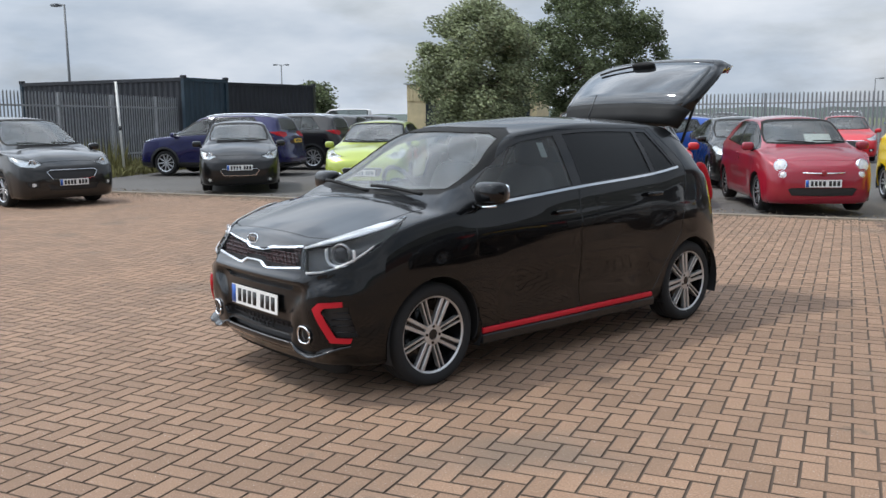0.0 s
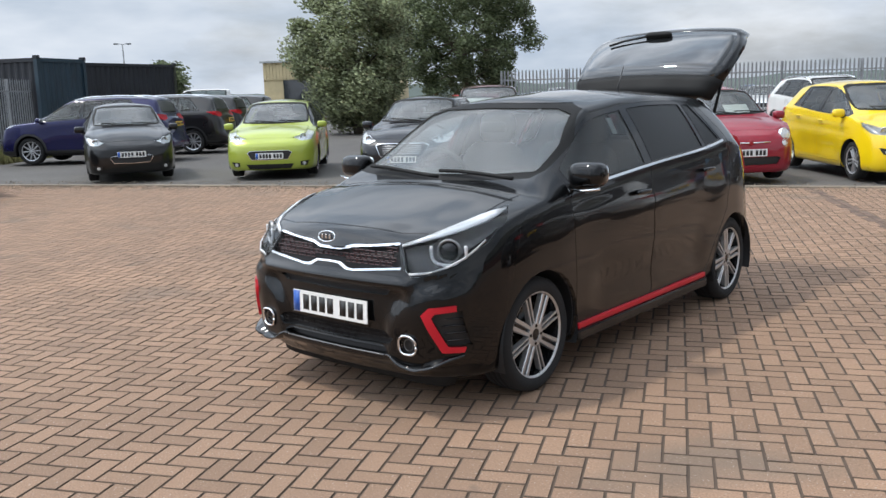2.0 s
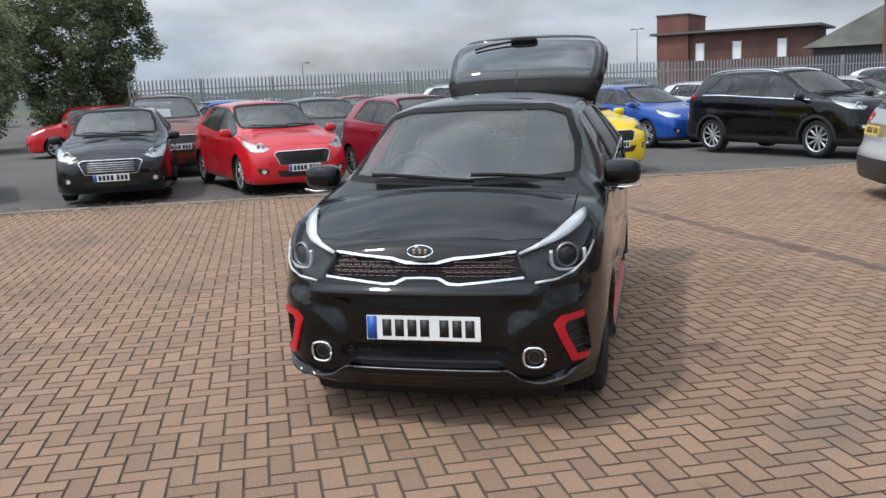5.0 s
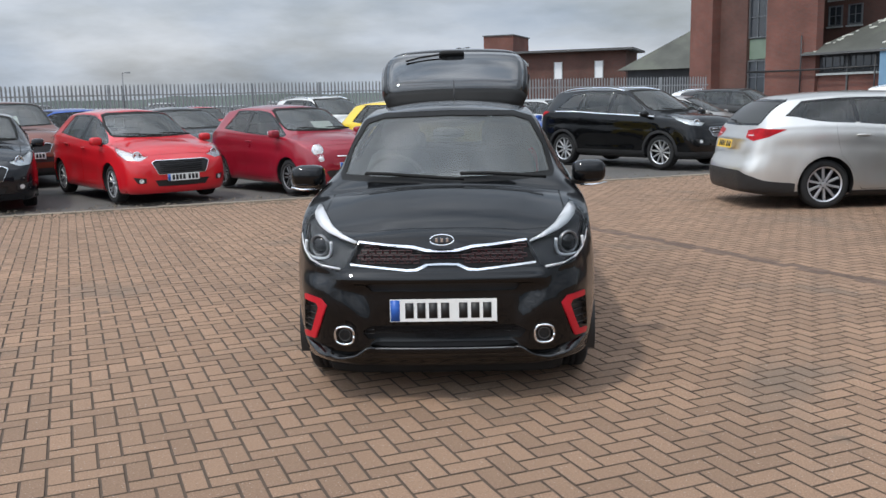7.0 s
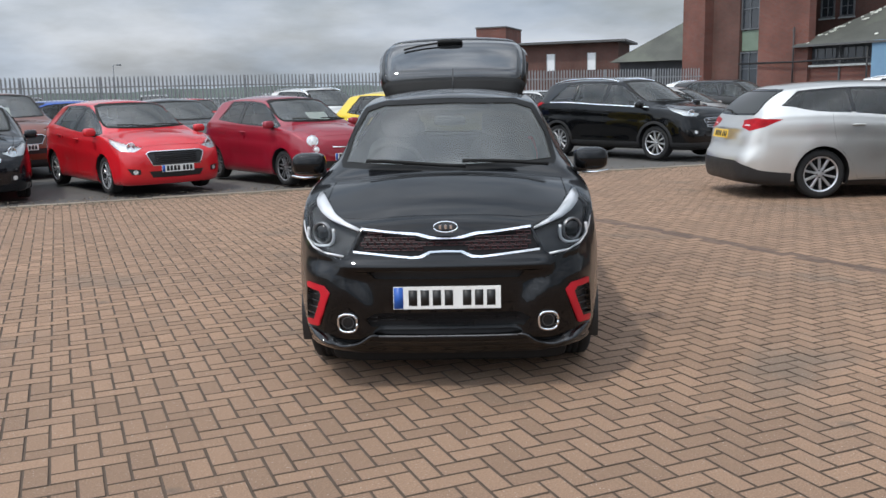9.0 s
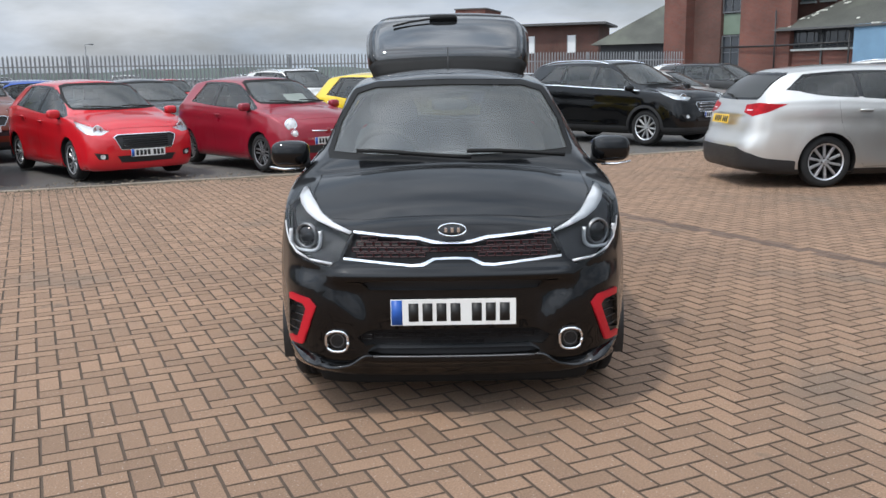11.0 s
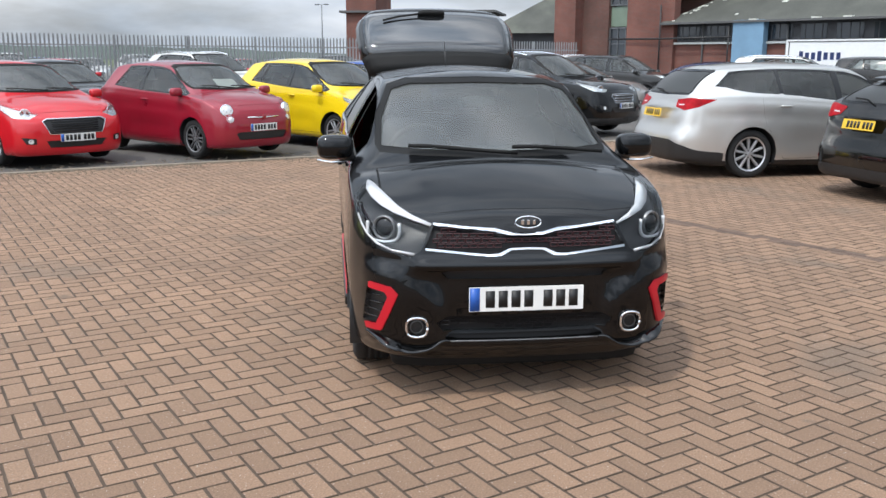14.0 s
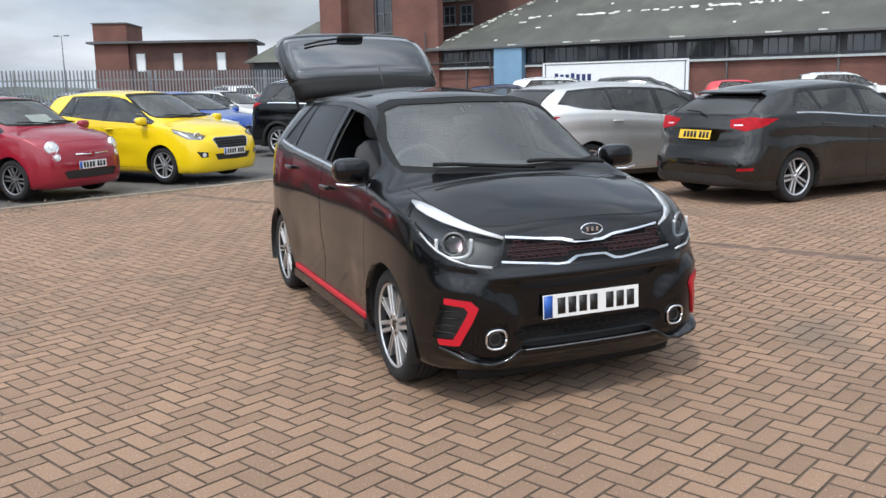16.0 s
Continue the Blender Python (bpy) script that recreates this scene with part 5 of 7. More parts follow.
def grille_slats(car, S, zs, w, mt):
    for z in zs:
        pts = [(w * q, -S["fo"] - 0.030 + 0.030 * q * q + (0.02 if z > 0.6 else 0.005), z) for q in np.linspace(-1, 1, 9)]
        mk("grille_slat", *tube(pts, 0.008, 6), mt, car)


def lights(S, hz, tz, spread=0.55, inner=0.50):
    fo, W, L1 = S["fo"], S["W"], S["WB"] + S["ro"]
    ui = (inner - fo + 0.08) * Q
    ut = (W * 0.94 - fo + spread + 0.05) * Q
    S["headlight"] = [(ui, hz), (ui + (ut - ui) * 0.5, hz + 0.075), (ut, hz + 0.145), (ut - 0.05, hz + 0.06), (ui + (ut - ui) * 0.55, hz - 0.045), (ui + 0.09, hz - 0.065)]
    S["lamp"] = (inner + 0.12, hz + 0.005)
    u0 = (W - L1) * Q
    S["taillight"] = [(u0 - 0.24, tz - 0.03), (u0 - 0.24, tz + 0.06), (u0 - 0.02, tz + 0.09), (u0 + 0.30, tz + 0.075), (u0 + 0.12, tz - 0.02), (u0 - 0.08, tz - 0.07)]
    S["frontmats"] = FRONTMATS
    return S


W5 = (5, "single", 0.030, 0.040, (M_SILVERW, M_ALLOYD))
W10 = (10, "single", 0.013, 0.017, (M_SILVERW, M_ALLOYD))
W7Y = (7, "Y", (M_SILVERW, M_ALLOYD))
W5P = (5, "pair", (M_SILVERW, M_ALLOYD))
WD = (6, "pair", (M_ALLOYM, M_GLOSSBLK))


def supermini(grz=(0.455, 0.675), hz=0.735, grw=0.47, **kw):
    S = make_spec(2.489, 0.80, 0.66, 0.861, 1.48, 0.298, nose=0.72, cowl=(0.13, 1.0), head=0.98, rend=0.42, belt=(0.92, 1.03), B=1.30, C=2.05, D=2.38, tailz=0.98, rake=0.12, wheels=W7Y, slant=0.16, **kw)
    S["front"] = wide_front(0.8, 0.861, grz=grz, grw=grw)
    S["plate_f"] = (-0.852, 0.405)
    return lights(S, hz, 0.95)


def family(estate=False, **kw):
    ro = 0.99 if estate else 0.83
    S = make_spec(2.648, 0.88, ro, 0.905, 1.505 if estate else 1.48, 0.316, nose=0.74, cowl=(0.15, 1.0), head=1.05, rend=0.52 if estate else 0.62, belt=(0.94, 1.07), B=1.40, C=2.22, D=3.12 if estate else 2.66, tailz=1.02, rake=0.10, wheels=W10 if estate else W5P, slant=0.26 if estate else 0.22, plate_rt=14, rise=0.12 if estate else 0.09, spoiler=0.46 if estate else 0.64, cladding=0.235, clad_arch=False, blade=not estate, spoilmat=M_GLOSSBLK, rearglass=(1.075, 1.405) if estate else (1.05, 1.285), rearw=0.70, **kw)
    S["plan"] = S["plan"][:6] + [(S["WB"] + ro - 0.6, 0.905 * 0.985), (S["WB"] + ro - 0.28, 0.905 * 0.945), (S["WB"] + ro - 0.12, 0.905 * 0.86), (S["WB"] + ro - 0.035, 0.905 * 0.75), (S["WB"] + ro, 0.905 * 0.62)]
    if not estate:
        L1 = 2.648 + ro
        S["top"] = S["top"][:9] + [(L1 - 0.95, 1.425), (L1 - 0.66, 1.355), (L1 - 0.52, 1.305), (L1 - 0.11, 1.075), (L1 - 0.05, 1.0), (L1, 0.95)]
        S["top"][8] = (1.55, 1.48)
    S["fuel"] = (2.648 + 0.36, 0.90)
    S["front"] = wide_front(0.88, 0.905)
    S["plate_f"] = (-0.932, 0.42)
    L1 = 2.648 + ro
    S["plate_r"] = (L1 + 0.022 if estate else L1 + 0.015, 0.83)
    lights(S, 0.75, 0.95)
    bh = 0.50 if estate else 0.36
    bumper = both([(0.0, bh), (0.56, bh), (0.76, bh - 0.07), (0.95, 0.29), (0.95, 0.15), (0.0, 0.15)])
    recess = both([(0.0, 0.915), (0.36, 0.905), (0.33, 0.755), (0.0, 0.75)])
    ur = (0.905 - L1) * Q
    if not estate:
        S["reflector"] = [(ur - 0.16, 0.415), (ur + 0.03, 0.425), (ur + 0.03, 0.455), (ur - 0.16, 0.445)]
    S["rear"] = [("rear_bumper_insert", bumper), ("plate_recess", recess)]
    ut = (0.905 - L1) * Q
    S["reverse_lamp"] = [(ut - 0.20, 0.940), (ut - 0.20, 0.953), (ut - 0.10, 0.957), (ut - 0.10, 0.943)]
    S["frontmats"] = FRONTMATS + [("rear_bumper_insert", M_BLACKP, 0.004, 0.02, "black bumper insert"), ("reflector", M_TAIL, 0.003, 0.008, "red bumper reflector"), ("reverse_lamp", M_LAMPIN, 0.007, 0.012, "clear reversing lamp"), ("plate_recess", kw.get("recess", M_BLACKP), -0.012, 0.016, "")]
    return S


def crossover(**kw):
    S = make_spec(2.69, 0.90, 0.92, 0.919, 1.69, 0.345, nose=0.92, cowl=(0.15, 1.15), head=1.02, rend=0.38, belt=(1.07, 1.17), B=1.38, C=2.25, D=2.92, tailz=1.14, rake=0.14, z0=0.24, wheels=W10, slant=0.34, cladding=0.36, tyre_w=0.225, plate_rt=10, **kw)
    S["front"] = wide_front(0.9, 0.919, grz=(0.66, 0.84), grw=0.42)
    S["plate_f"] = (-0.945, 0.60)
    S["plate_r"] = (2.69 + 0.93, 0.93)
    return lights(S, 0.94, 1.10)


def carrier(**kw):
    S = make_spec(2.648, 0.90, 0.85, 0.914, 1.62, 0.316, nose=0.78, cowl=(0.0, 1.06), head=0.95, rend=0.40, belt=(0.98, 1.10), B=1.35, C=2.2, D=2.75, tailz=1.08, rake=0.13, wheels=W5P, slant=0.2, **kw)
    S["front"] = wide_front(0.9, 0.914, grz=(0.50, 0.665), grw=0.46)
    S["plate_f"] = (-0.945, 0.44)
    return lights(S, 0.78, 1.05)


def minicar(**kw):
    S = make_spec(2.30, 0.74, 0.58, 0.829, 1.505, 0.285, nose=0.74, cowl=(0.02, 1.04), head=0.82, rend=0.34, belt=(0.95, 1.06), B=1.32, C=2.1, tailz=1.0, rake=0.13, wheels=W5, slant=0.14, doors=3, **kw)
    S["front"] = wide_front(0.74, 0.829, grz=(0.36, 0.50), grw=0.40, low=False)
    S["plate_f"] = (-0.778, 0.52)
    return lights(S, 0.76, 0.98, inner=0.50)


def tallhatch(**kw):
    S = make_spec(2.49, 0.78, 0.66, 0.848, 1.525, 0.292, nose=0.76, cowl=(0.10, 1.03), head=0.95, rend=0.42, belt=(0.96, 1.06), B=1.28, C=2.05, D=2.36, tailz=1.0, rake=0.12, wheels=W5P, slant=0.16, **kw)
    S["front"] = wide_front(0.78, 0.848, grz=(0.545, 0.725), grw=0.43)
    S["plate_f"] = (-0.83, 0.49)
    return lights(S, 0.76, 0.98)


def retro(**kw):
    S = make_spec(2.30, 0.70, 0.55, 0.8135, 1.485, 0.29, nose=0.78, cowl=(0.06, 1.02), head=0.78, rend=0.40, belt=(0.95, 1.02), B=1.38, C=2.12, tailz=0.98, rake=0.16, wheels=WD, slant=0.22, doors=3, roofw=0.68, **kw)
    lowp = both([(0.0, 0.405), (0.44, 0.405), (0.50, 0.385), (0.44, 0.285), (0.0, 0.28)])
    S["front"] = [("lower_grille", lowp)]
    S["plate_f"] = (-0.745, 0.47)
    S["frontmats"] = [("lower_grille", M_BLACKP, -0.02, 0.03, "black lower grille")]
    u0 = (0.8135 - 2.85) * Q
    S["taillight"] = [(u0 + 0.0, 0.80), (u0 + 0.0, 0.98), (u0 + 0.10, 0.98), (u0 + 0.10, 0.80)]
    return S


P_RED = paint("bright_red_paint", (0.55, 0.010, 0.018), 0.0, 0.3)
P_DRED = paint("deep_red_paint", (0.27, 0.009, 0.024), 0.1, 0.3)
P_YEL = paint("yellow_paint", (0.80, 0.56, 0.006), 0.0, 0.3)
P_GREEN = paint("lime_paint", (0.36, 0.43, 0.060), 0.2, 0.3)
P_NAVY = paint("black_navy_paint", (0.004, 0.0045, 0.007), 0.0, 0.25, 0.15, 1.45)
P_SOFTBLK = paint("soft_black_paint", (0.006, 0.006, 0.0065), 0.0, 0.3, 0.15, 1.45)
P_BLUE = paint("bright_blue_paint", (0.012, 0.075, 0.36), 0.3, 0.3)
P_DBLUE = paint("deep_blue_paint", (0.006, 0.007, 0.060), 0.3, 0.25, 0.2, 1.42)
P_GREY = paint("magnetic_grey_paint", (0.024, 0.0225, 0.0205), 0.9, 0.27, 0.3, 1.52)
P_DGREY = paint("dark_grey_paint", (0.022, 0.021, 0.0205), 0.6, 0.3, 0.2, 1.47)
P_SILVER = paint("silver_paint", (0.64, 0.63, 0.605), 0.8, 0.40)
P_COPPER = paint("copper_brown_paint", (0.17, 0.050, 0.030), 0.4, 0.3)
P_WHITE = paint("white_paint", (0.72, 0.72, 0.70), 0.0, 0.3)
P_TAUPE = paint("taupe_paint", (0.38, 0.36, 0.34), 0.5, 0.3)
ROW = "cars in the display row"


def slats_for(car, S, z0, z1, n, w, mt):
    grille_slats(car, S, np.linspace(z0, z1, n), w, mt)


S1 = supermini()
c, _ = build_car("hatchback", S1, P_RED, from_right_front(-5.60, 8.90, -48, 0.861), "bright red five-door hatchback parked on asphalt behind the kerb", ROW, 2)
slats_for(c, S1, 0.50, 0.63, 5, 0.34, M_GLOSSBLK)
c, _ = build_car("hatchback", S1, P_NAVY, from_right_front(-8.22, 7.98, -62, 0.861), "black five-door hatchback facing the paved yard", ROW, 2)
slats_for(c, S1, 0.50, 0.63, 5, 0.34, M_SILVERW)
S2 = supermini(grz=(0.36, 0.53), hz=0.76, grw=0.42)
S2["plate_f"] = (-0.85, 0.43)
c, _ = build_car("hatchback", S2, P_GREEN, from_right_front(-11.25, 7.25, -47, 0.861), "lime green five-door hatchback parked on asphalt", ROW, 2, wheels=W5)
S3 = retro()
c500, sh500 = build_car("city_car", S3, P_DRED, from_right_front(-2.95, 9.72, -46, 0.8135), "deep red three-door retro city car with round headlights", ROW, 2)


def retro_face(car):
    for s in (1, -1):
        for nm, x, y, z, rr in (("headlight", 0.590, -0.590, 0.735, 0.092), ("side_lamp", 0.565, -0.640, 0.600, 0.054)):
            rim = moved(lathe([(rr * 0.9, 0.016), (rr, 0.02), (rr * 1.06, 0.0), (rr * 1.06, -0.03)], 28), pose(s * x, y, z) @ Matrix.Rotation(radians(-90 + s * 24), 4, 'Z') @ Matrix.Rotation(radians(-14), 4, 'Y'))
            h = mk(nm, *rim, M_CHROME, car, "round headlight with chrome rim")
            dome = moved(lathe([(0.0, 0.024), (rr * 0.5, 0.022), (rr * 0.9, 0.012)], 28), pose(s * x, y, z) @ Matrix.Rotation(radians(-90 + s * 24), 4, 'Z') @ Matrix.Rotation(radians(-14), 4, 'Y'))
            mk("lamp_bowl", *dome, M_LAMPIN, h)
    mk("chrome_bar", *tube([(-0.30, -0.735, 0.628), (-0.1, -0.752, 0.620), (0.1, -0.752, 0.620), (0.30, -0.735, 0.628)], 0.012, 8), M_CHROME, car, "chrome front bar")
    mk("badge", *moved(superell(0.045, 0.012, 0.045, 1.0, 10), pose(0, -0.755, 0.625)), M_DREDB, car, "round badge")


def price_card(car, x, y, z, w, h, lean, label):
    box("price_card", (x, y, z), (w, 0.004, h), M_PAPER, car, 0, Matrix.Rotation(radians(lean), 3, 'X'), label)


price_card(c500, 0.26, 0.47, 1.10, 0.40, 0.26, -55, "white price card on the dashboard")
M_DREDB = mat("badge_red", (0.30, 0.01, 0.02), 0.25, coat=1.0)
retro_face(c500)
S4 = tallhatch(bowl=M_LAMPMID)
c, _ = build_car("hatchback", S4, P_YEL, from_right_front(-0.78, 11.02, -50, 0.848), "bright yellow five-door hatchback parked on asphalt", ROW, 2)
slats_for(c, S4, 0.575, 0.695, 4, 0.36, M_GLOSSBLK)
S5 = minicar()
c, _ = build_car("city_car", S5, P_SOFTBLK, xform(-13.0, 6.05, -28), "black three-door city car facing the yard", ROW, 2)
S6 = carrier()
c, _ = build_car("people_carrier", S6, P_DGREY, xform(-12.75, 2.05, 8), "dark grey five-door people carrier on the paved yard", "", 2)
S7 = crossover()
c, _ = build_car("suv", S7, P_BLACK, from_right_front(3.92, 13.48, -49, 0.919), "black five-door SUV with chrome window line and roof rails", "", 2, roofrails=True, chromeline=True)
slats_for(c, S7, 0.70, 0.81, 3, 0.36, M_CHROME)
S8 = family(True, recess=P_SILVER)
c, _ = build_car("estate_car", S8, P_SILVER, from_right_rear(4.62, 6.62, 4, 0.905, 2.648), "silver estate car with yellow rear number plate on the yard", "", 2, rearplate=True, roofrails=False)
S9 = family(False, recess=P_GREY)
c, _ = build_car("hatchback", S9, P_GREY, from_right_rear(5.88, 4.02, 6, 0.905, 2.648), "dark grey hatchback with yellow rear number plate on the yard", "", 2, rearplate=True, chromeline=True)
S10 = family(False)
c, _ = build_car("hatchback", S10, P_BLUE, from_right_front(0.77, 17.3, -46, 0.905), "bright blue hatchback in the second row", "", 1)
S11 = crossover()
c, _ = build_car("suv", S11, P_DBLUE, xform(-20.1, 7.9, 217), "dark blue SUV parked beside the fence", "", 1, rearplate=True, roofrails=True)
c, _ = build_car("suv", S11, P_DGREY, xform(-21.6, 10.7, 217), "dark grey SUV with red tail lights", "", 1, rearplate=True, roofrails=True)

# ---- ground ----
KERB_TURN = radians(22.9)
E1, N1, K0 = Vector((math.cos(KERB_TURN), math.sin(KERB_TURN), 0)), Vector((-math.sin(KERB_TURN), math.cos(KERB_TURN), 0)), Vector((0, 10.12, 0))
M_ASPH = mat("asphalt", (0.092, 0.086, 0.080), 0.92, var=0.22, vscale=0.35, bump=0.5, bscale=140, fine=0.22, stain=(0.22, 0.55, (0.13, 0.12, 0.105), 0.6))
M_PAVE = mat("paving_blocks", (0.230, 0.144, 0.093), 0.85, var=0.12, vscale=0.6, bump=0.6, bscale=120, fine=0.34, island=0.11, obj=0.11, stain=(0.8, 0.58, (0.13, 0.105, 0.082), 0.55))
speckle(M_PAVE, 95.0, 0.66, (0.48, 0.42, 0.36), 0.8)
speckle(M_PAVE, 3.2, 0.68, (0.10, 0.078, 0.06), 0.55, 4.0)
M_PAVEF = mat("paving_far", (0.185, 0.127, 0.092), 0.9, var=0.12, vscale=0.5, bump=0.6, bscale=9, fine=0.2, stain=(0.45, 0.56, (0.17, 0.135, 0.11), 0.45))
M_SAND = mat("joint_sand", (0.090, 0.063, 0.045), 0.95, var=0.25, vscale=5, fine=0.2, bscale=200)
M_GRASS = mat("dry_grass", (0.16, 0.15, 0.055), 0.9, var=0.35, vscale=2.0, island=0.35)
M_EARTH = mat("distant_field", (0.085, 0.10, 0.05), 0.95, var=0.35, vscale=0.01)


def sheet(name, pts, z, material, label, kind="structure"):
    ob = mk(name, [(p[0], p[1], z) for p in pts], [tuple(range(len(pts)))], material, None, "", False)
    return tagged(ob, label, "ground", kind=kind)


sheet("ground", [(-2500, -2500), (2500, -2500), (2500, 2500), (-2500, 2500)], -0.06, M_EARTH, "flat fields out to the horizon")


def lot(s, t, z=0.0):
    p = K0 + E1 * s + N1 * t
    return (p.x, p.y)


sheet("road", [lot(-90, -60), lot(130, -60), lot(130, 130), lot(-90, 130)], -0.035, M_ASPH, "grey worn asphalt car park")
sheet("pavement", [lot(-45, -29.9), lot(45, -29.9), lot(45, -0.06), lot(-45, -0.06)], -0.012, M_PAVEF, "brown block paved yard")


def brick_mesh():
    a, b, c = 0.0957, 0.0457, 0.0024
    vs = []
    for k, z in ((0.0, -0.012), (0.0, -0.0030), (c, 0.0)):
        vs += [(-a + k, -b + k, z), (a - k, -b + k, z), (a - k, b - k, z), (-a + k, b - k, z)]
    fs = [(8, 9, 10, 11)]
    for r in (0, 4):
        for i in range(4):
            j = (i + 1) % 4
            fs.append((r + i, r + j, r + 4 + j, r + 4 + i))
    return vs, fs


def paving():
    """Block paving in a herringbone, each block with its own edges."""
    rng = np.random.RandomState(4)
    ang = radians(25.0)
    ex, ey = np.array((math.cos(ang), math.sin(ang))), np.array((-math.sin(ang), math.cos(ang)))
    bv, bf = brick_mesh()
    bv = np.array(bv)
    single = raw_mesh("brick", (bv, bf), [M_PAVE, M_SAND], [0] + [1] * 8)
    single.polygons.foreach_set("use_smooth", [False] * len(single.polygons))
    bed = []
    for k in range(40):
        a = 2 * math.pi * k / 40
        p = np.array((-1.4 + 15.6 * math.cos(a), 1.2 + 15.6 * math.sin(a)))
        d = (p - np.array(K0[:2])) @ np.array(N1[:2])
        if d > -0.10:
            p = p - np.array(N1[:2]) * (d + 0.10)
        p[1] = max(p[1], -7.1)
        bed.append(tuple(p))
    host = sheet("paving", bed, -0.0052, M_SAND, "brown concrete block paving laid in herringbone")
    V, F = [], []
    near = 0
    R = 190
    nb = 0
    for i in range(-R, R):
        for j in range(-R, R):
            d = (i - j) % 4
            if d not in (0, 3):
                continue
            cx, cy = (i + 1.0, j + 0.5) if d == 0 else (i + 0.5, j + 1.0)
            p = ex * cx * 0.1 + ey * cy * 0.1
            if (p[0] + 1.4) ** 2 + (p[1] - 1.2) ** 2 > 15.5 ** 2 or p[1] < -7.0:
                continue
            if (p - np.array(K0[:2])) @ np.array(N1[:2]) > -0.16:
                continue
            q = p - DRAIN0
            if abs(q @ DRAINN) < 0.10 and 0 < q @ DRAIND < 16:
                continue
            th = ang + (0 if d == 0 else math.pi / 2) + rng.normal(0, 0.006)
            z = abs(rng.normal(0, 0.0007))
            if near < 298 and -1.7 < p[0] < 1.5 and -2.6 < p[1] < -0.75:
                ob = new("brick", single)
                ob.matrix_basis = Matrix.Translation((p[0], p[1], z)) @ Matrix.Rotation(th, 4, 'Z')
                ob.parent = host
                near += 1
                continue
            c, s = math.cos(th), math.sin(th)
            tx, ty = rng.normal(0, 0.002), rng.normal(0, 0.002)
            x, y, zz = bv[:, 0], bv[:, 1], bv[:, 2]
            V.append(np.stack([p[0] + c * x - s * y, p[1] + s * x + c * y, zz + z + tx * x * 2 + ty * y * 2], 1))
            nb += 1
    V = np.concatenate(V, 0)
    f0 = np.array(bf)
    F = (f0[None, :, :] + (np.arange(nb) * len(bv))[:, None, None]).reshape(-1, 4)
    ob = mk("bricks", V, F.tolist(), [M_PAVE, M_SAND], host, "", False)
    ob.data.polygons.foreach_set("material_index", ([0] + [1] * 8) * nb)
    tagged(ob, kind="stuff")


DRAIN0 = np.array((-0.95, 9.55))
DRAIND = np.array((0.495, -0.869))
DRAINN = np.array((0.869, 0.495))
M_DRAIN = mat("drain_block", (0.125, 0.082, 0.060), 0.85, var=0.15, vscale=3, bump=0.4, bscale=120, fine=0.15, obj=0.15)
M_KERB = mat("kerb_concrete", (0.235, 0.195, 0.150), 0.9, var=0.2, vscale=2.5, bump=0.5, bscale=90, fine=0.18, obj=0.10)


def piece_mesh(name, lx, ly, h, bev, material, dish=0.0):
    bm = bmesh.new()
    add_box(bm, (0, 0, -h / 2), (lx, ly, h), bev)
    me = bpy.data.meshes.new(name)
    bm.to_mesh(me)
    bm.free()
    me.materials.append(material)
    return me


def kerb_and_drain():
    kb = thing("kerb", Matrix.Identity(4), "pale concrete edging stones between paving and asphalt", "kerb", kind="structure")
    me = piece_mesh("kerb_stone", 0.905, 0.125, 0.12, 0.012, M_KERB)
    rng = random.Random(3)
    for k in range(-42, 42):
        p = K0 + E1 * (k * 0.915) + Vector((0, 0, 0.012 + rng.uniform(-0.006, 0.006)))
        share("kerb_stone", me, kb, Matrix.Translation(p) @ Matrix.Rotation(KERB_TURN + rng.uniform(-0.006, 0.006), 4, 'Z'))
    dr = thing("drain_channel", Matrix.Identity(4), "shallow brown channel of dished blocks across the yard", "drain", kind="structure")
    me = piece_mesh("channel_block", 0.195, 0.098, 0.08, 0.006, M_DRAIN)
    cut = piece_mesh("cut_block", 0.195, 0.098, 0.08, 0.004, M_PAVE)
    a = math.atan2(DRAIND[1], DRAIND[0])
    for k in range(78):
        for side, (off, z) in enumerate(((-0.052, -0.001), (0.052, -0.001), (-0.156, -0.0014), (0.156, -0.0014))):
            p = DRAIN0 + DRAIND * (0.1 + k * 0.2 + (0.1 if side == 1 else 0)) + DRAINN * off
            share("channel_block" if side < 2 else "cut_block", me if side < 2 else cut, dr, Matrix.Translation((p[0], p[1], z + rng.uniform(-0.0006, 0.0006))) @ Matrix.Rotation(a, 4, 'Z'))


kerb_and_drain()

# ---- fences ----


def pale_mesh(h):
    w, d = 0.034, 0.012
    prof = [(-w, d), (-w * 0.55, 0.0), (-w * 0.2, d * 0.9), (w * 0.2, d * 0.9), (w * 0.55, 0.0), (w, d)]
    vs, fs = [], []
    for z in (0.05, h - 0.10):
        vs += [(x, y, z) for x, y in prof]
    vs += [(-w * 0.55, 0.004, h), (0.0, d * 0.9, h - 0.06), (w * 0.55, 0.004, h)]
    for i in range(5):
        fs.append((i, i + 1, 7 + i, 6 + i))
    fs += [(6, 7, 12), (7, 8, 13, 12), (8, 9, 13), (9, 10, 14, 13), (10, 11, 14)]
    me = raw_mesh("pale", (vs, fs), [M_STEEL])
    me.polygons.foreach_set("use_smooth", [False] * len(me.polygons))
    return me


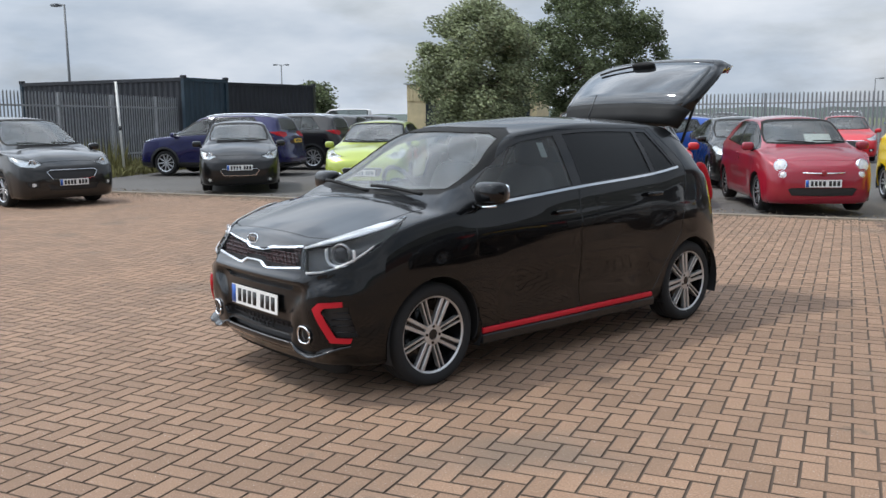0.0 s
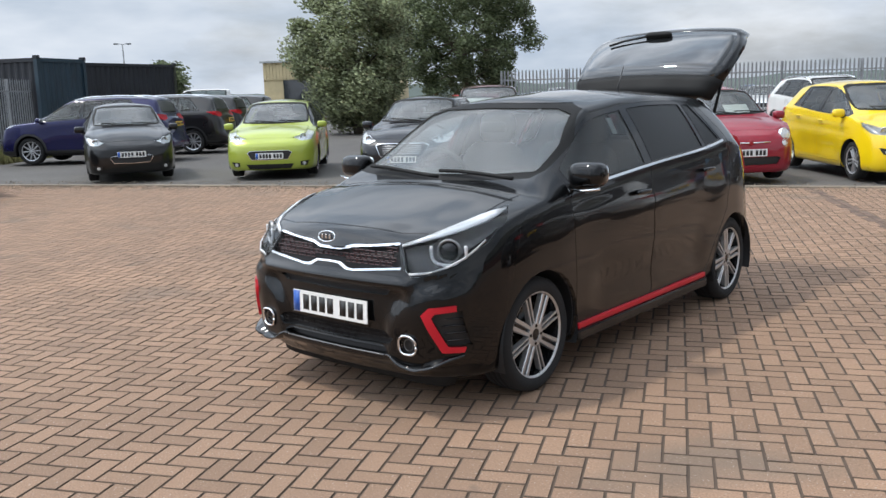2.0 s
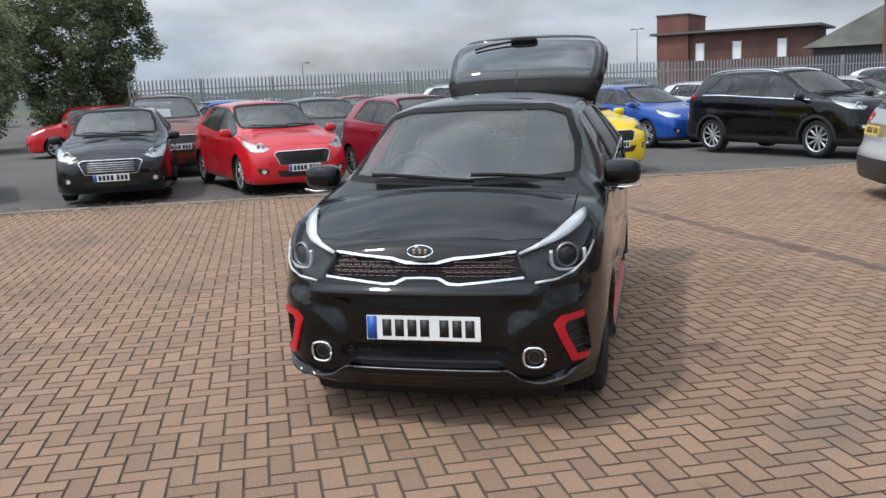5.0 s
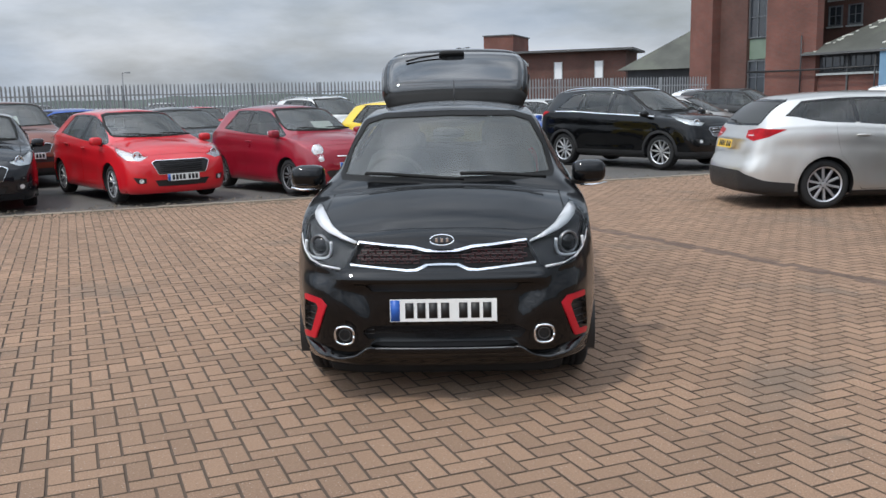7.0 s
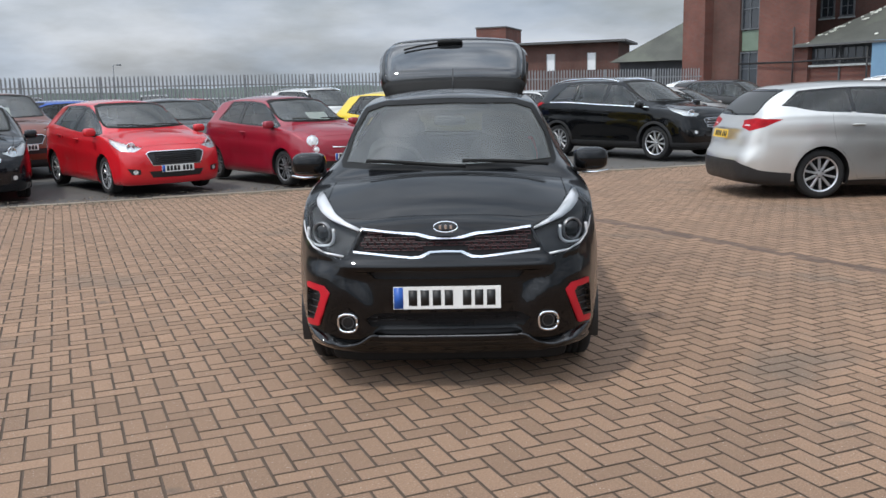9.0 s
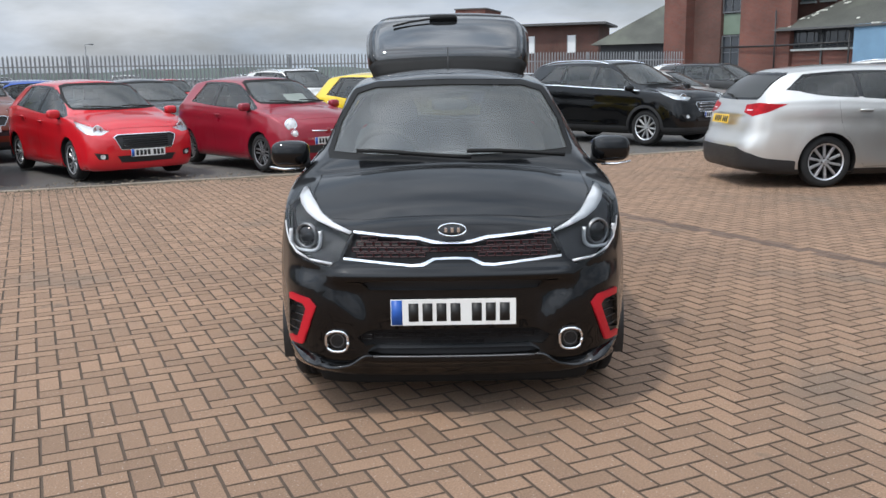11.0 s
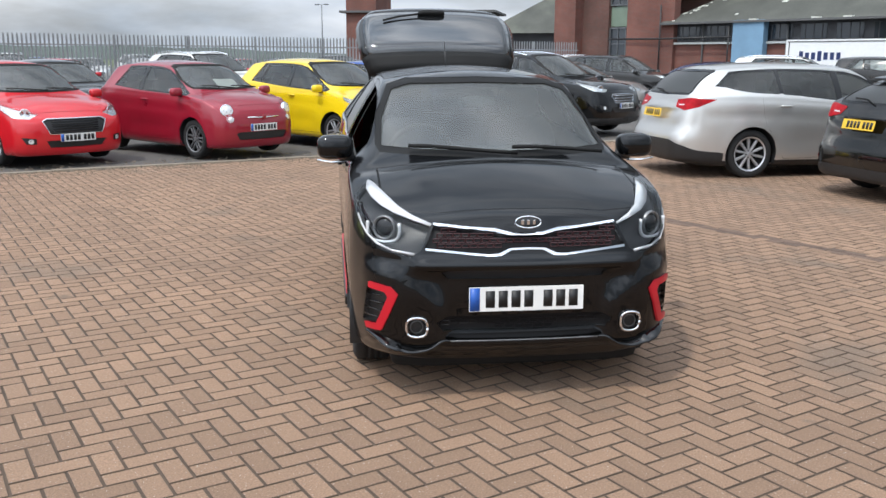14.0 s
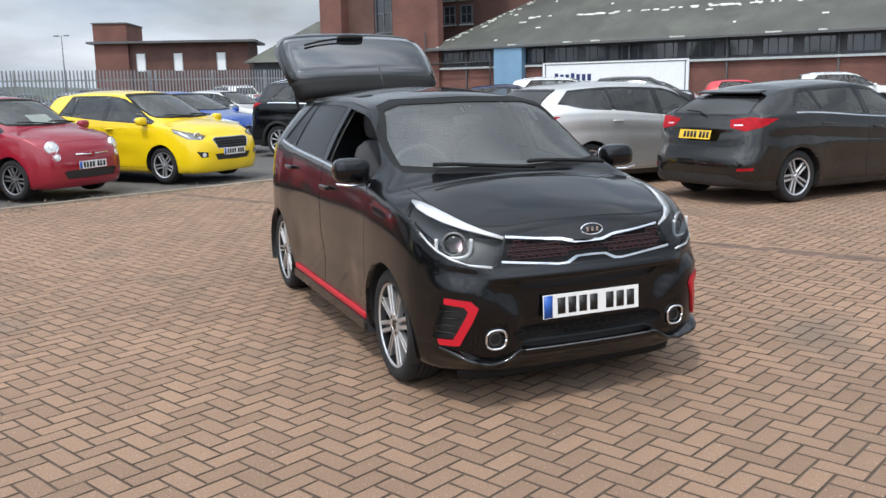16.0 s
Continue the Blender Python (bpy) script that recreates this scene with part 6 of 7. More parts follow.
def fence(a, b, label, h=2.4, pitch=0.150):
    a, b = Vector((a[0], a[1], 0)), Vector((b[0], b[1], 0))
    d = (b - a).normalized()
    ang = math.atan2(d.y, d.x)
    L = (b - a).length
    fe = thing("fence", Matrix.Translation(a) @ Matrix.Rotation(ang, 4, 'Z'), label, "fence", "palisade fences")
    me = cached(("pale", h), lambda: pale_mesh(h))
    n = int(L / pitch)
    for k in range(n):
        share("pale", me, fe, Matrix.Translation((k * pitch, -0.03, 0)))
    for z in (0.45, h - 0.42):
        box("rail", (L / 2, 0.0, z), (L, 0.05, 0.05), M_STEEL, fe, 0.006)
    pm = cached("fencepost", lambda: piece_mesh("post", 0.06, 0.10, h - 0.05, 0.006, M_STEEL))
    for k in range(int(L / 2.75) + 1):
        share("post", pm, fe, Matrix.Translation((k * 2.75, 0.06, h - 0.03)))


def nf(x):
    return (x, 0.424 * x + 35.0)


fence(nf(-19.0), nf(1.5), "grey galvanised palisade fence at the back of the car park", 2.38)
fence(nf(1.5), nf(11.6), "grey galvanised palisade fence in front of the brick buildings", 2.38)
fence((-19.6, 1.2), (-28.6, 12.8), "grey galvanised palisade fence beside the containers")

# ---- containers, post, lamps ----
M_CONTDK = mat("container_black", (0.016, 0.018, 0.024), 0.6, var=0.3, vscale=1.5)
M_CONTBL = mat("container_teal", (0.022, 0.045, 0.065), 0.55, var=0.25, vscale=1.5, fine=0.1, bscale=30)
M_CONTGR = mat("container_green", (0.05, 0.055, 0.035), 0.7, var=0.3, vscale=1.5)


def corrugated(name, L, W, H, m, mside, mend, label):
    c = thing(name, m, label, "container")

    def wall(p0, p1, out, mt, nm):
        v, f = [], []
        p0, p1, out = Vector(p0), Vector(p1), Vector(out)
        k = int((p1 - p0).length / 0.07)
        for i in range(k + 1):
            p = p0.lerp(p1, i / k) + out * (0.036 if (i // 2) % 2 else 0.0)
            v += [(p.x, p.y, 0.15), (p.x, p.y, H - 0.12)]
        for i in range(k):
            f.append((2 * i, 2 * i + 2, 2 * i + 3, 2 * i + 1))
        mk(nm, v, f, mt, c, "", False)
    wall((0, 0, 0), (L, 0, 0), (0, -1, 0), mside, "side_wall")
    wall((L, W, 0), (0, W, 0), (0, 1, 0), mside, "side_wall")
    wall((L, 0, 0), (L, W, 0), (1, 0, 0), mend, "end_wall")
    wall((0, W, 0), (0, 0, 0), (-1, 0, 0), mend, "end_wall")
    box("roof", (L / 2, W / 2, H - 0.06), (L + 0.02, W + 0.02, 0.06), mside, c, 0.01)
    for x in (0, L):
        for y in (0, W):
            box("corner_post", (x, y, H / 2), (0.14, 0.14, H), mend, c, 0.01)
            box("corner_casting", (x, y, H + 0.02), (0.17, 0.17, 0.12), mside, c, 0.01)
    for z in (0.08, H - 0.07):
        box("rail", (L / 2, -0.02, z), (L, 0.08, 0.14), mside, c, 0.01)
        box("rail", (L + 0.02, W / 2, z), (0.08, W, 0.14), mend, c, 0.01)
    return c


corrugated("shipping_container", 8.3, 2.44, 3.1, Matrix.Translation((-34.47, 7.69, 0)) @ Matrix.Rotation(radians(25), 4, 'Z'), M_CONTDK, M_CONTBL, "long black steel container with teal end behind the fence")
corrugated("storage_container", 6.1, 2.44, 3.25, Matrix.Translation((-33.1, 15.8, 0)) @ Matrix.Rotation(radians(105), 4, 'Z'), M_CONTDK, M_CONTGR, "dark storage container with green end behind the fence")

# ---- trees ----
M_BARK = mat("bark", (0.10, 0.085, 0.065), 0.95, var=0.3, vscale=6, bump=0.8, bscale=30)
M_LEAF = mat("leaves", (0.24, 0.27, 0.15), 0.65, var=0.25, vscale=0.8, island=0.45)
M_LEAFD = mat("dark_leaves", (0.13, 0.16, 0.080), 0.65, var=0.25, vscale=0.8, island=0.45)


def thin_leaf(m, share_through):
    """Let part of the light pass through a leaf."""
    nt = m.node_tree
    p, out = nt.nodes["Principled BSDF"], nt.nodes["Material Output"]
    tl = nt.nodes.new("ShaderNodeBsdfTranslucent")
    nt.links.new(p.inputs["Base Color"].links[0].from_socket, tl.inputs[0])
    mx = nt.nodes.new("ShaderNodeMixShader")
    mx.inputs[0].default_value = share_through
    nt.links.new(p.outputs[0], mx.inputs[1])
    nt.links.new(tl.outputs[0], mx.inputs[2])
    nt.links.new(mx.outputs[0], out.inputs[0])


thin_leaf(M_LEAF, 0.4)
thin_leaf(M_LEAFD, 0.4)


def tree(x, y, h, rad, low, seed, leafmat, label, count=64000, size=0.080):
    rng = np.random.RandomState(seed)
    t = thing("tree", Matrix.Translation((x, y, 0)), label, "tree")
    trunk = [tube([(0, 0, -0.05), (0.05, 0.02, h * 0.22), (0.0, 0.1, h * 0.45), (0.1, 0.0, h * 0.7)], lambda q: 0.20 * (1 - 0.75 * q), 10)]
    tips = []
    for k in range(16):
        a = k * 2.4 + rng.uniform(-0.3, 0.3)
        z0 = h * rng.uniform(0.15, 0.55)
        r = rad * rng.uniform(0.55, 0.9)
        z1 = low + (h - low) * rng.uniform(0.2, 0.9)
        p = [(0, 0, z0), (r * 0.4 * math.cos(a), r * 0.4 * math.sin(a), z0 + (z1 - z0) * 0.6), (r * math.cos(a), r * math.sin(a), z1)]
        trunk.append(tube(p, lambda q: 0.075 * (1 - 0.8 * q), 6))
        tips.append(p[2])
    mk("trunk", *join(*trunk), M_BARK, t)
    # clumps fill an uneven crown
    cl = []
    for k in range(185):
        a, u = rng.uniform(0, 2 * math.pi), rng.uniform(-1, 1)
        rr = rng.uniform(0.45, 1.0) ** 0.6
        zc = (low + h) / 2
        prof = math.sqrt(max(0.05, 1 - abs(u) ** 2.4))
        lump = 1 + 0.22 * math.sin(3 * a + seed) + 0.15 * math.sin(5 * a + 4 * u)
        cl.append((rad * rr * prof * lump * math.cos(a), rad * rr * prof * lump * math.sin(a), zc + u * (h - low) / 2 * (0.9 + 0.1 * lump), rng.uniform(0.4, 0.85)))
    per = count // len(cl)
    C = np.repeat(np.array(cl), per, 0)
    n = len(C)
    unit = lambda q: q / np.linalg.norm(q, axis=1)[:, None]
    d = unit(rng.normal(0, 1, (n, 3)))
    P = C[:, :3] + d * (C[:, 3] * rng.uniform(0.45, 1.08, n))[:, None] * np.array((1, 1, 0.8))
    nrm = unit(d + rng.normal(0, 0.55, (n, 3)))
    s1 = unit(np.cross(nrm, (0.3, 0.2, 1.0)))
    s2 = np.cross(nrm, s1)
    L = (size * rng.uniform(0.6, 1.25, n))[:, None]
    V = np.stack([P - s1 * L, P - s2 * L * 0.55 + nrm * L * 0.1, P + s1 * L, P + s2 * L * 0.55 + nrm * L * 0.1], 1).reshape(-1, 3)
    F = np.arange(4 * n).reshape(-1, 4).tolist()
    ob = mk("crown", V, F, leafmat, t, "", False)
    return t


tree(-23.2, 22.6, 6.0, 2.2, 0.5, 3, M_LEAF, "broad leafy tree with pale green crown")
tree(-25.0, 32.0, 7.7, 3.0, 0.6, 8, M_LEAFD, "darker leafy tree behind the parked cars")

# ---- white post, lamps, verge ----
M_POLE = mat("lamp_pole", (0.16, 0.17, 0.18), 0.6, 0.3)
M_WHITE = mat("white_paint_worn", (0.68, 0.68, 0.65), 0.6, var=0.12, vscale=5)
wp = thing("marker_post", Matrix.Translation((-21.6, 6.7, 0)), "thin white leaning post in the dry grass", "post")
mk("pole", *tube([(0.10, 0.05, -0.05), (-0.02, 0.0, 2.65)], 0.035, 10), M_WHITE, wp)
mk("band", *tube([(0.045, 0.03, 1.25), (0.04, 0.028, 1.37)], 0.042, 10), M_BLACKP, wp, "dark band")


def lamp_post(x, y, h, turn, double, label):
    t = thing("lamp_post", pose(x, y, 0, 0, 0, turn), label, "lamp post", "tall lamp posts")
    mk("mast", *tube([(0, 0, 0), (0, 0, h)], lambda q: 0.11 - 0.05 * q, 10), M_POLE, t)
    for s in ((1, -1) if double else (1,)):
        mk("arm", *tube([(0, 0, h - 0.05), (s * 0.5, 0, h + 0.02)], 0.035, 8), M_POLE, t)
        bm = bmesh.new()
        add_box(bm, (s * 0.75, 0, h), (0.55, 0.45, 0.16), 0.05)
        part("lamp_head", bm, M_POLE, t)


lamp_post(-52.4, 15.4, 8.6, 200, False, "tall grey street lamp beyond the containers")
lamp_post(-97.0, 56.4, 8.6, 60, True, "tall floodlight mast beyond the yard")
lamp_post(-1.7, 128.0, 9.0, 150, True, "distant twin lamp mast behind the fence")
lamp_post(-46.2, 111.7, 6.0, 10, False, "distant thin mast behind the fence")


def verge():
    """Dry grass and weeds along the foot of the side fence."""
    rng = np.random.RandomState(12)
    a, d = np.array((-19.0, 2.6)), np.array((-0.613, 0.790))
    nrm = np.array((0.790, 0.613))
    V, F = [], []
    for k in range(7500):
        q, w = rng.uniform(0, 11.5), rng.uniform(-0.3, 1.7) ** 1.0
        p = a + d * q + nrm * (w - 0.5)
        h = rng.uniform(0.10, 0.34) * (1.3 if w < 0.5 else 0.8)
        if 4.0 < q < 6.2 and w < 0.8 and rng.rand() < 0.5:
            h *= 2.6
        ang = rng.uniform(0, 6.28)
        wx, wy = 0.018 * math.cos(ang), 0.018 * math.sin(ang)
        lx, ly = rng.normal(0, 0.09), rng.normal(0, 0.09)
        i = len(V)
        V += [(p[0] - wx, p[1] - wy, -0.03), (p[0] + wx, p[1] + wy, -0.03), (p[0] + wx * 0.6 + lx * 0.5, p[1] + wy * 0.6 + ly * 0.5, h * 0.6), (p[0] + lx, p[1] + ly, h)]
        F += [(i, i + 1, i + 2), (i, i + 2, i + 3)]
    ob = mk("verge_grass", V, F, M_GRASS, None, "", False)
    tagged(ob, "dry yellowish grass along the side fence", "grass", kind="stuff")


verge()


def grit():
    """Loose stones and dirt washed along the kerb."""
    rng = np.random.RandomState(7)
    V, F = [], []
    for k in range(9000):
        s = rng.uniform(-19, 7)
        t = -abs(rng.normal(0, 0.42)) - 0.05 if rng.rand() < 0.8 else rng.uniform(0.05, 0.8)
        if s > -3 and rng.rand() < 0.6:
            continue
        p = K0 + E1 * s + N1 * t
        r = rng.uniform(0.005, 0.02)
        i = len(V)
        a = rng.uniform(0, 6.28)
        for q in range(3):
            V.append((p.x + r * math.cos(a + q * 2.1), p.y + r * math.sin(a + q * 2.1), -0.004))
        V.append((p.x, p.y, r * 0.9))
        F += [(i, i + 1, i + 3), (i + 1, i + 2, i + 3), (i + 2, i, i + 3)]
    tagged(mk("grit", V, F, M_GRIT, None, "", False), "loose dark grit along the kerb", "grit", kind="stuff")


M_GRIT = mat("grit_stone", (0.15, 0.12, 0.09), 0.95, island=0.4)
grit()

# ---- brick buildings on the far side ----


def brick_wall_mat(name, c1, c2, mortar):
    if name in MATS:
        return MATS[name]
    m = bpy.data.materials.new(name)
    m.use_nodes = True
    nt = m.node_tree
    p = nt.nodes["Principled BSDF"]
    p.inputs["Roughness"].default_value = 0.9
    tc = nt.nodes.new("ShaderNodeTexCoord")
    sep = nt.nodes.new("ShaderNodeSeparateXYZ")
    add = nt.nodes.new("ShaderNodeMath")
    cmb = nt.nodes.new("ShaderNodeCombineXYZ")
    nt.links.new(tc.outputs["Object"], sep.inputs[0])
    nt.links.new(sep.outputs[0], add.inputs[0])
    nt.links.new(sep.outputs[1], add.inputs[1])
    nt.links.new(add.outputs[0], cmb.inputs[0])
    nt.links.new(sep.outputs[2], cmb.inputs[1])
    br = nt.nodes.new("ShaderNodeTexBrick")
    br.inputs["Color1"].default_value = c1 + (1,)
    br.inputs["Color2"].default_value = c2 + (1,)
    br.inputs["Mortar"].default_value = mortar + (1,)
    br.inputs["Scale"].default_value = 1.0
    br.inputs["Mortar Size"].default_value = 0.012
    br.inputs["Brick Width"].default_value = 0.225
    br.inputs["Row Height"].default_value = 0.075
    nt.links.new(cmb.outputs[0], br.inputs["Vector"])
    no = nt.nodes.new("ShaderNodeTexNoise")
    no.inputs["Scale"].default_value = 0.5
    no.inputs["Detail"].default_value = 7
    nt.links.new(tc.outputs["Object"], no.inputs["Vector"])
    mr = nt.nodes.new("ShaderNodeMapRange")
    mr.inputs[1].default_value, mr.inputs[2].default_value, mr.inputs[3].default_value, mr.inputs[4].default_value = 0.3, 0.7, 0.72, 1.2
    nt.links.new(no.outputs[0], mr.inputs[0])
    mx = nt.nodes.new("ShaderNodeMix")
    mx.data_type, mx.blend_type = 'RGBA', 'MULTIPLY'
    mx.inputs[0].default_value = 1.0
    nt.links.new(br.outputs[0], mx.inputs[6])
    nt.links.new(mr.outputs[0], mx.inputs[7])
    nt.links.new(mx.outputs[2], p.inputs["Base Color"])
    MATS[name] = m
    return m


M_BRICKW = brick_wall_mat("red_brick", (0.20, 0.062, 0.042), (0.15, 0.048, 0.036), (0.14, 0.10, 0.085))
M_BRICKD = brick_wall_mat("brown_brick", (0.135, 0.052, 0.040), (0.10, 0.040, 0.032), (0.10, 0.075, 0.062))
M_SLATE = mat("old_roof_sheets", (0.076, 0.078, 0.068), 0.9, var=0.25, vscale=0.5, bump=0.3, bscale=12, fine=0.15, stain=(0.35, 0.56, (0.13, 0.14, 0.11), 0.5))
M_LICHEN = mat("pale_roof_patch", (0.55, 0.55, 0.50), 0.9, var=0.2, vscale=3)
M_DARKCLAD = mat("dark_cladding", (0.060, 0.062, 0.068), 0.7, var=0.3, vscale=0.6)
M_GREENP = mat("green_panel", (0.16, 0.21, 0.16), 0.6, var=0.15, vscale=1)
M_BLUEP = mat("pale_blue_door", (0.16, 0.28, 0.40), 0.6, var=0.12, vscale=1)
M_WINDK = mat("window_glass_dark", (0.03, 0.035, 0.042), 0.08, coat=1.0, var=0.2, vscale=0.7)
M_FRAMEW = mat("window_frame_grey", (0.42, 0.44, 0.44), 0.6)
M_SIGNW = mat("sign_white", (0.78, 0.79, 0.80), 0.5, var=0.03)
M_SIGNBL = mat("sign_dark_blue", (0.015, 0.03, 0.11), 0.5)
M_CREAM = mat("cream_cladding", (0.56, 0.46, 0.27), 0.7, var=0.1, vscale=1.5)
M_FASCIA = mat("fascia", (0.10, 0.10, 0.10), 0.7)

FAC = Matrix.Translation((24.9, 44.0, 0)) @ Matrix.Rotation(math.atan2(-0.85, 0.526), 4, 'Z')


def window(parent, x, z, w, h, y=-0.02, cols=3, rows=2, frame_mat=None):
    """A window in a wall whose outer face is at y = 0 and looks to -y."""
    win = box("window", (x, y + 0.06, z + h / 2), (w, 0.02, h), M_WINDK, parent)
    fm = frame_mat or M_FRAMEW
    for xx in (-w / 2, w / 2):
        box("frame", (x + xx, y, z + h / 2), (0.08, 0.10, h + 0.08), fm, win)
    for zz in (0, h):
        box("frame", (x, y, z + zz), (w - 0.08, 0.10, 0.08), fm, win)
    for k in range(1, cols):
        box("glazing_bar", (x - w / 2 + w * k / cols, y + 0.02, z + h / 2), (0.05, 0.05, h - 0.08), fm, win)
    for k in range(1, rows):
        box("glazing_bar", (x, y + 0.025, z + h * k / rows), (w - 0.08, 0.05, 0.04), fm, win)
    return win


def prism(name, pts, material, parent, label=""):
    """A solid between two alike outlines: pts lists the bottom ring, then the top ring."""
    n = len(pts) // 2
    fs = [tuple(range(n))[::-1], tuple(range(n, 2 * n))]
    for i in range(n):
        j = (i + 1) % n
        fs.append((i, j, n + j, n + i))
    return mk(name, pts, fs, material, parent, label, False)


def works():
    """The brick tower block and the long workshop with its low dark windows. Local x runs along the front, -y looks at the yard."""
    tw = thing("tower_block", FAC, "tall red brick tower block with a column of windows", "building")
    box("wall", (-16.9, 2.4, 6.5), (2.0, 5.6, 13.0), M_BRICKW, tw)
    # the set-back walls take the darker brick tone
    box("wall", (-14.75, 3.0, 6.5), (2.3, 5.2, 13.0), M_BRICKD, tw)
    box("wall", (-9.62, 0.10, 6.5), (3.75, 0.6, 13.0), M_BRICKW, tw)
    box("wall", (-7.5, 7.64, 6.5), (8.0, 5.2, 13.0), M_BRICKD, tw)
    box("backing_wall", (-12.55, 3.4, 6.5), (2.1, 4.6, 13.0), M_FASCIA, tw)
    for z, h in ((1.5, 2.1), (5.1, 2.6), (9.0, 2.6)):
        window(tw, -12.55, z, 2.05, h, 0.6, 3, 2, M_POLE)
    for z in (3.65, 7.75):
        box("spandrel", (-12.55, 0.75, z + 0.7), (2.05, 0.2, 1.3), M_GREENP, tw)
    for x in (-10.4, -8.95):
        for z in (5.75, 7.45):
            wn = window(tw, x, z, 0.95, 1.2, 4.98, 2, 2, M_POLE)
            box("sill", (x, 4.93, z - 0.12), (1.15, 0.16, 0.10), M_FRAMEW, wn)
    box("parapet", (-11.4, 2.6, 13.1), (13.2, 6.4, 0.3), M_CONC, tw)
    ws = thing("workshop", FAC, "long low brick workshop with mossy grey roof", "building")
    x0, x1 = -8.2, 44.0
    box("wall", ((x0 + x1) / 2, 5.1, 1.25), (x1 - x0, 10.0, 2.5), M_BRICKW, ws)
    box("upper_wall", ((x0 + x1) / 2, 5.15, 3.15), (x1 - x0 - 0.1, 9.9, 1.3), M_DARKCLAD, ws)
    box("ledge", ((x0 + x1) / 2, 0.02, 2.52), (x1 - x0, 0.26, 0.12), M_FRAMEW, ws)
    for k in range(24):
        x = x0 + 1.4 + k * 2.05
        if -3.8 < x < -0.8:
            continue
        wn = box("window", (x, 0.17, 3.12), (1.5, 0.06, 0.80), M_WINDK, ws)
        for q in (-0.5, 0.0, 0.5):
            box("glazing_bar", (x + q, 0.14, 3.12), (0.05, 0.05, 0.80), M_DARKCLAD, wn)
    for k in range(9):
        x = x0 + 2.5 + k * 5.6
        mk("downpipe", *tube([(x, 0.02, 0.0), (x, 0.02, 3.75)], 0.06, 8), M_FASCIA, ws)
    e = 3.8
    roof = [(x0 - 0.6, -0.5, e - 0.08), (x1, -0.5, e - 0.08), (x1, 10.8, e - 0.08), (x0 - 0.6, 10.8, e - 0.08), (x0 + 4.5, 5.0, e + 3.1), (x1, 5.0, e + 3.1), (x1, 5.3, e + 3.1), (x0 + 4.5, 5.3, e + 3.1)]
    rf = prism("roof", roof, M_SLATE, ws, "mossy corrugated roof")
    box("gutter", ((x0 + x1) / 2, -0.55, e - 0.08), (x1 - x0 + 0.6, 0.12, 0.12), M_FASCIA, rf)
    rng = random.Random(5)
    for k in range(150):
        x = x0 + 4.2 + rng.uniform(0, 42)
        q = 0.585 + rng.gauss(0, 0.014) if k > 22 else rng.uniform(0.1, 0.95)
        w = rng.uniform(0.10, 0.50)
        y, z = -0.5 + 5.5 * q, e - 0.08 + 3.18 * q
        box("pale_patch", (x, y, z + 0.02), (w, 0.16, 0.03), M_LICHEN, rf, 0, Matrix.Rotation(radians(30), 3, 'X'))
    for k in range(45):
        q = rng.uniform(0.05, 0.98)
        x, y, z = x0 - 0.6 + 5.1 * q + abs(rng.gauss(0, 0.35)) + 0.15, -0.5 + 5.5 * q, e - 0.08 + 3.18 * q
        box("pale_patch", (x, y, z + 0.02), (rng.uniform(0.08, 0.3), 0.12, 0.03), M_LICHEN, rf, 0, Matrix.Rotation(radians(30), 3, 'X'))
    for x, w in ((-2.0, 0.5), (1.8, 0.5), (3.6, 0.5), (8.5, 0.8), (13.6, 0.8), (16.0, 0.4), (20.5, 2.0)):
        box("pale_patch", (x, -0.46, e + 0.02), (w, 0.22, 0.08), M_LICHEN, rf)
    box("side_building_wall", (-2.3, -0.25, 1.95), (2.0, 0.5, 3.7), M_BLUEP, ws, 0, None, "pale blue door housing")
    dr = box("doorway", (24.5, 0.08, 1.1), (1.8, 0.12, 2.1), M_WINDK, ws)
    box("door_leaf", (23.3, 0.06, 1.1), (0.7, 0.10, 2.1), M_GREENP, dr)
    sg = thing("sign", FAC @ Matrix.Translation((4.55, -0.15, 1.6)), "long white dealership sign board with dark edge", "sign")
    box("board", (0, 0, 0), (9.1, 0.10, 2.1), M_SIGNW, sg)
    for z in (-1.0, 1.0):
        box("edge_strip", (0, -0.06, z * 0.94), (8.9, 0.03, 0.05), M_FASCIA, sg)
    for x in (-4.35, 4.35):
        box("edge_strip", (x, -0.06, 0), (0.05, 0.03, 1.83), M_FASCIA, sg)
    for k in range(7):
        box("letter_bar", (-3.60 + k * 0.36, -0.06, 0.16), (0.22, 0.03, 0.52 if k in (0, 3) else 0.38), M_SIGNBL, sg)
    sp = thing("service_pipe", FAC, "thin dark pipe run along the brick wall", "pipe")
    mk("pipe_run", *tube([(-12.9, -0.35, 2.85), (-8.4, -0.45, 2.82), (-3.4, -0.45, 2.86)], 0.055, 8), M_BLACKP, sp)
    mk("riser", *tube([(-8.6, -0.45, 0.0), (-8.6, -0.45, 4.9)], 0.05, 8), M_BLACKP, sp)
    mk("riser", *tube([(-3.6, -0.45, 0.0), (-3.6, -0.45, 3.5)], 0.05, 8), M_BLACKP, sp)
    # flat roofed brick block far behind
    ang = math.atan2(85.7 - 91.0, 17.3 - 0.8)
    fb = thing("brick_block", Matrix.Translation((0.8, 91.0, 0)) @ Matrix.Rotation(ang, 4, 'Z'), "distant red brick block with flat roof and narrow windows", "building")
    box("wall", (7.8, 4.2, 3.05), (14.6, 8.0, 6.1), M_BRICKD, fb)
    box("stair_tower", (1.9, 3.0, 4.0), (3.2, 6.4, 8.0), M_BRICKW, fb)
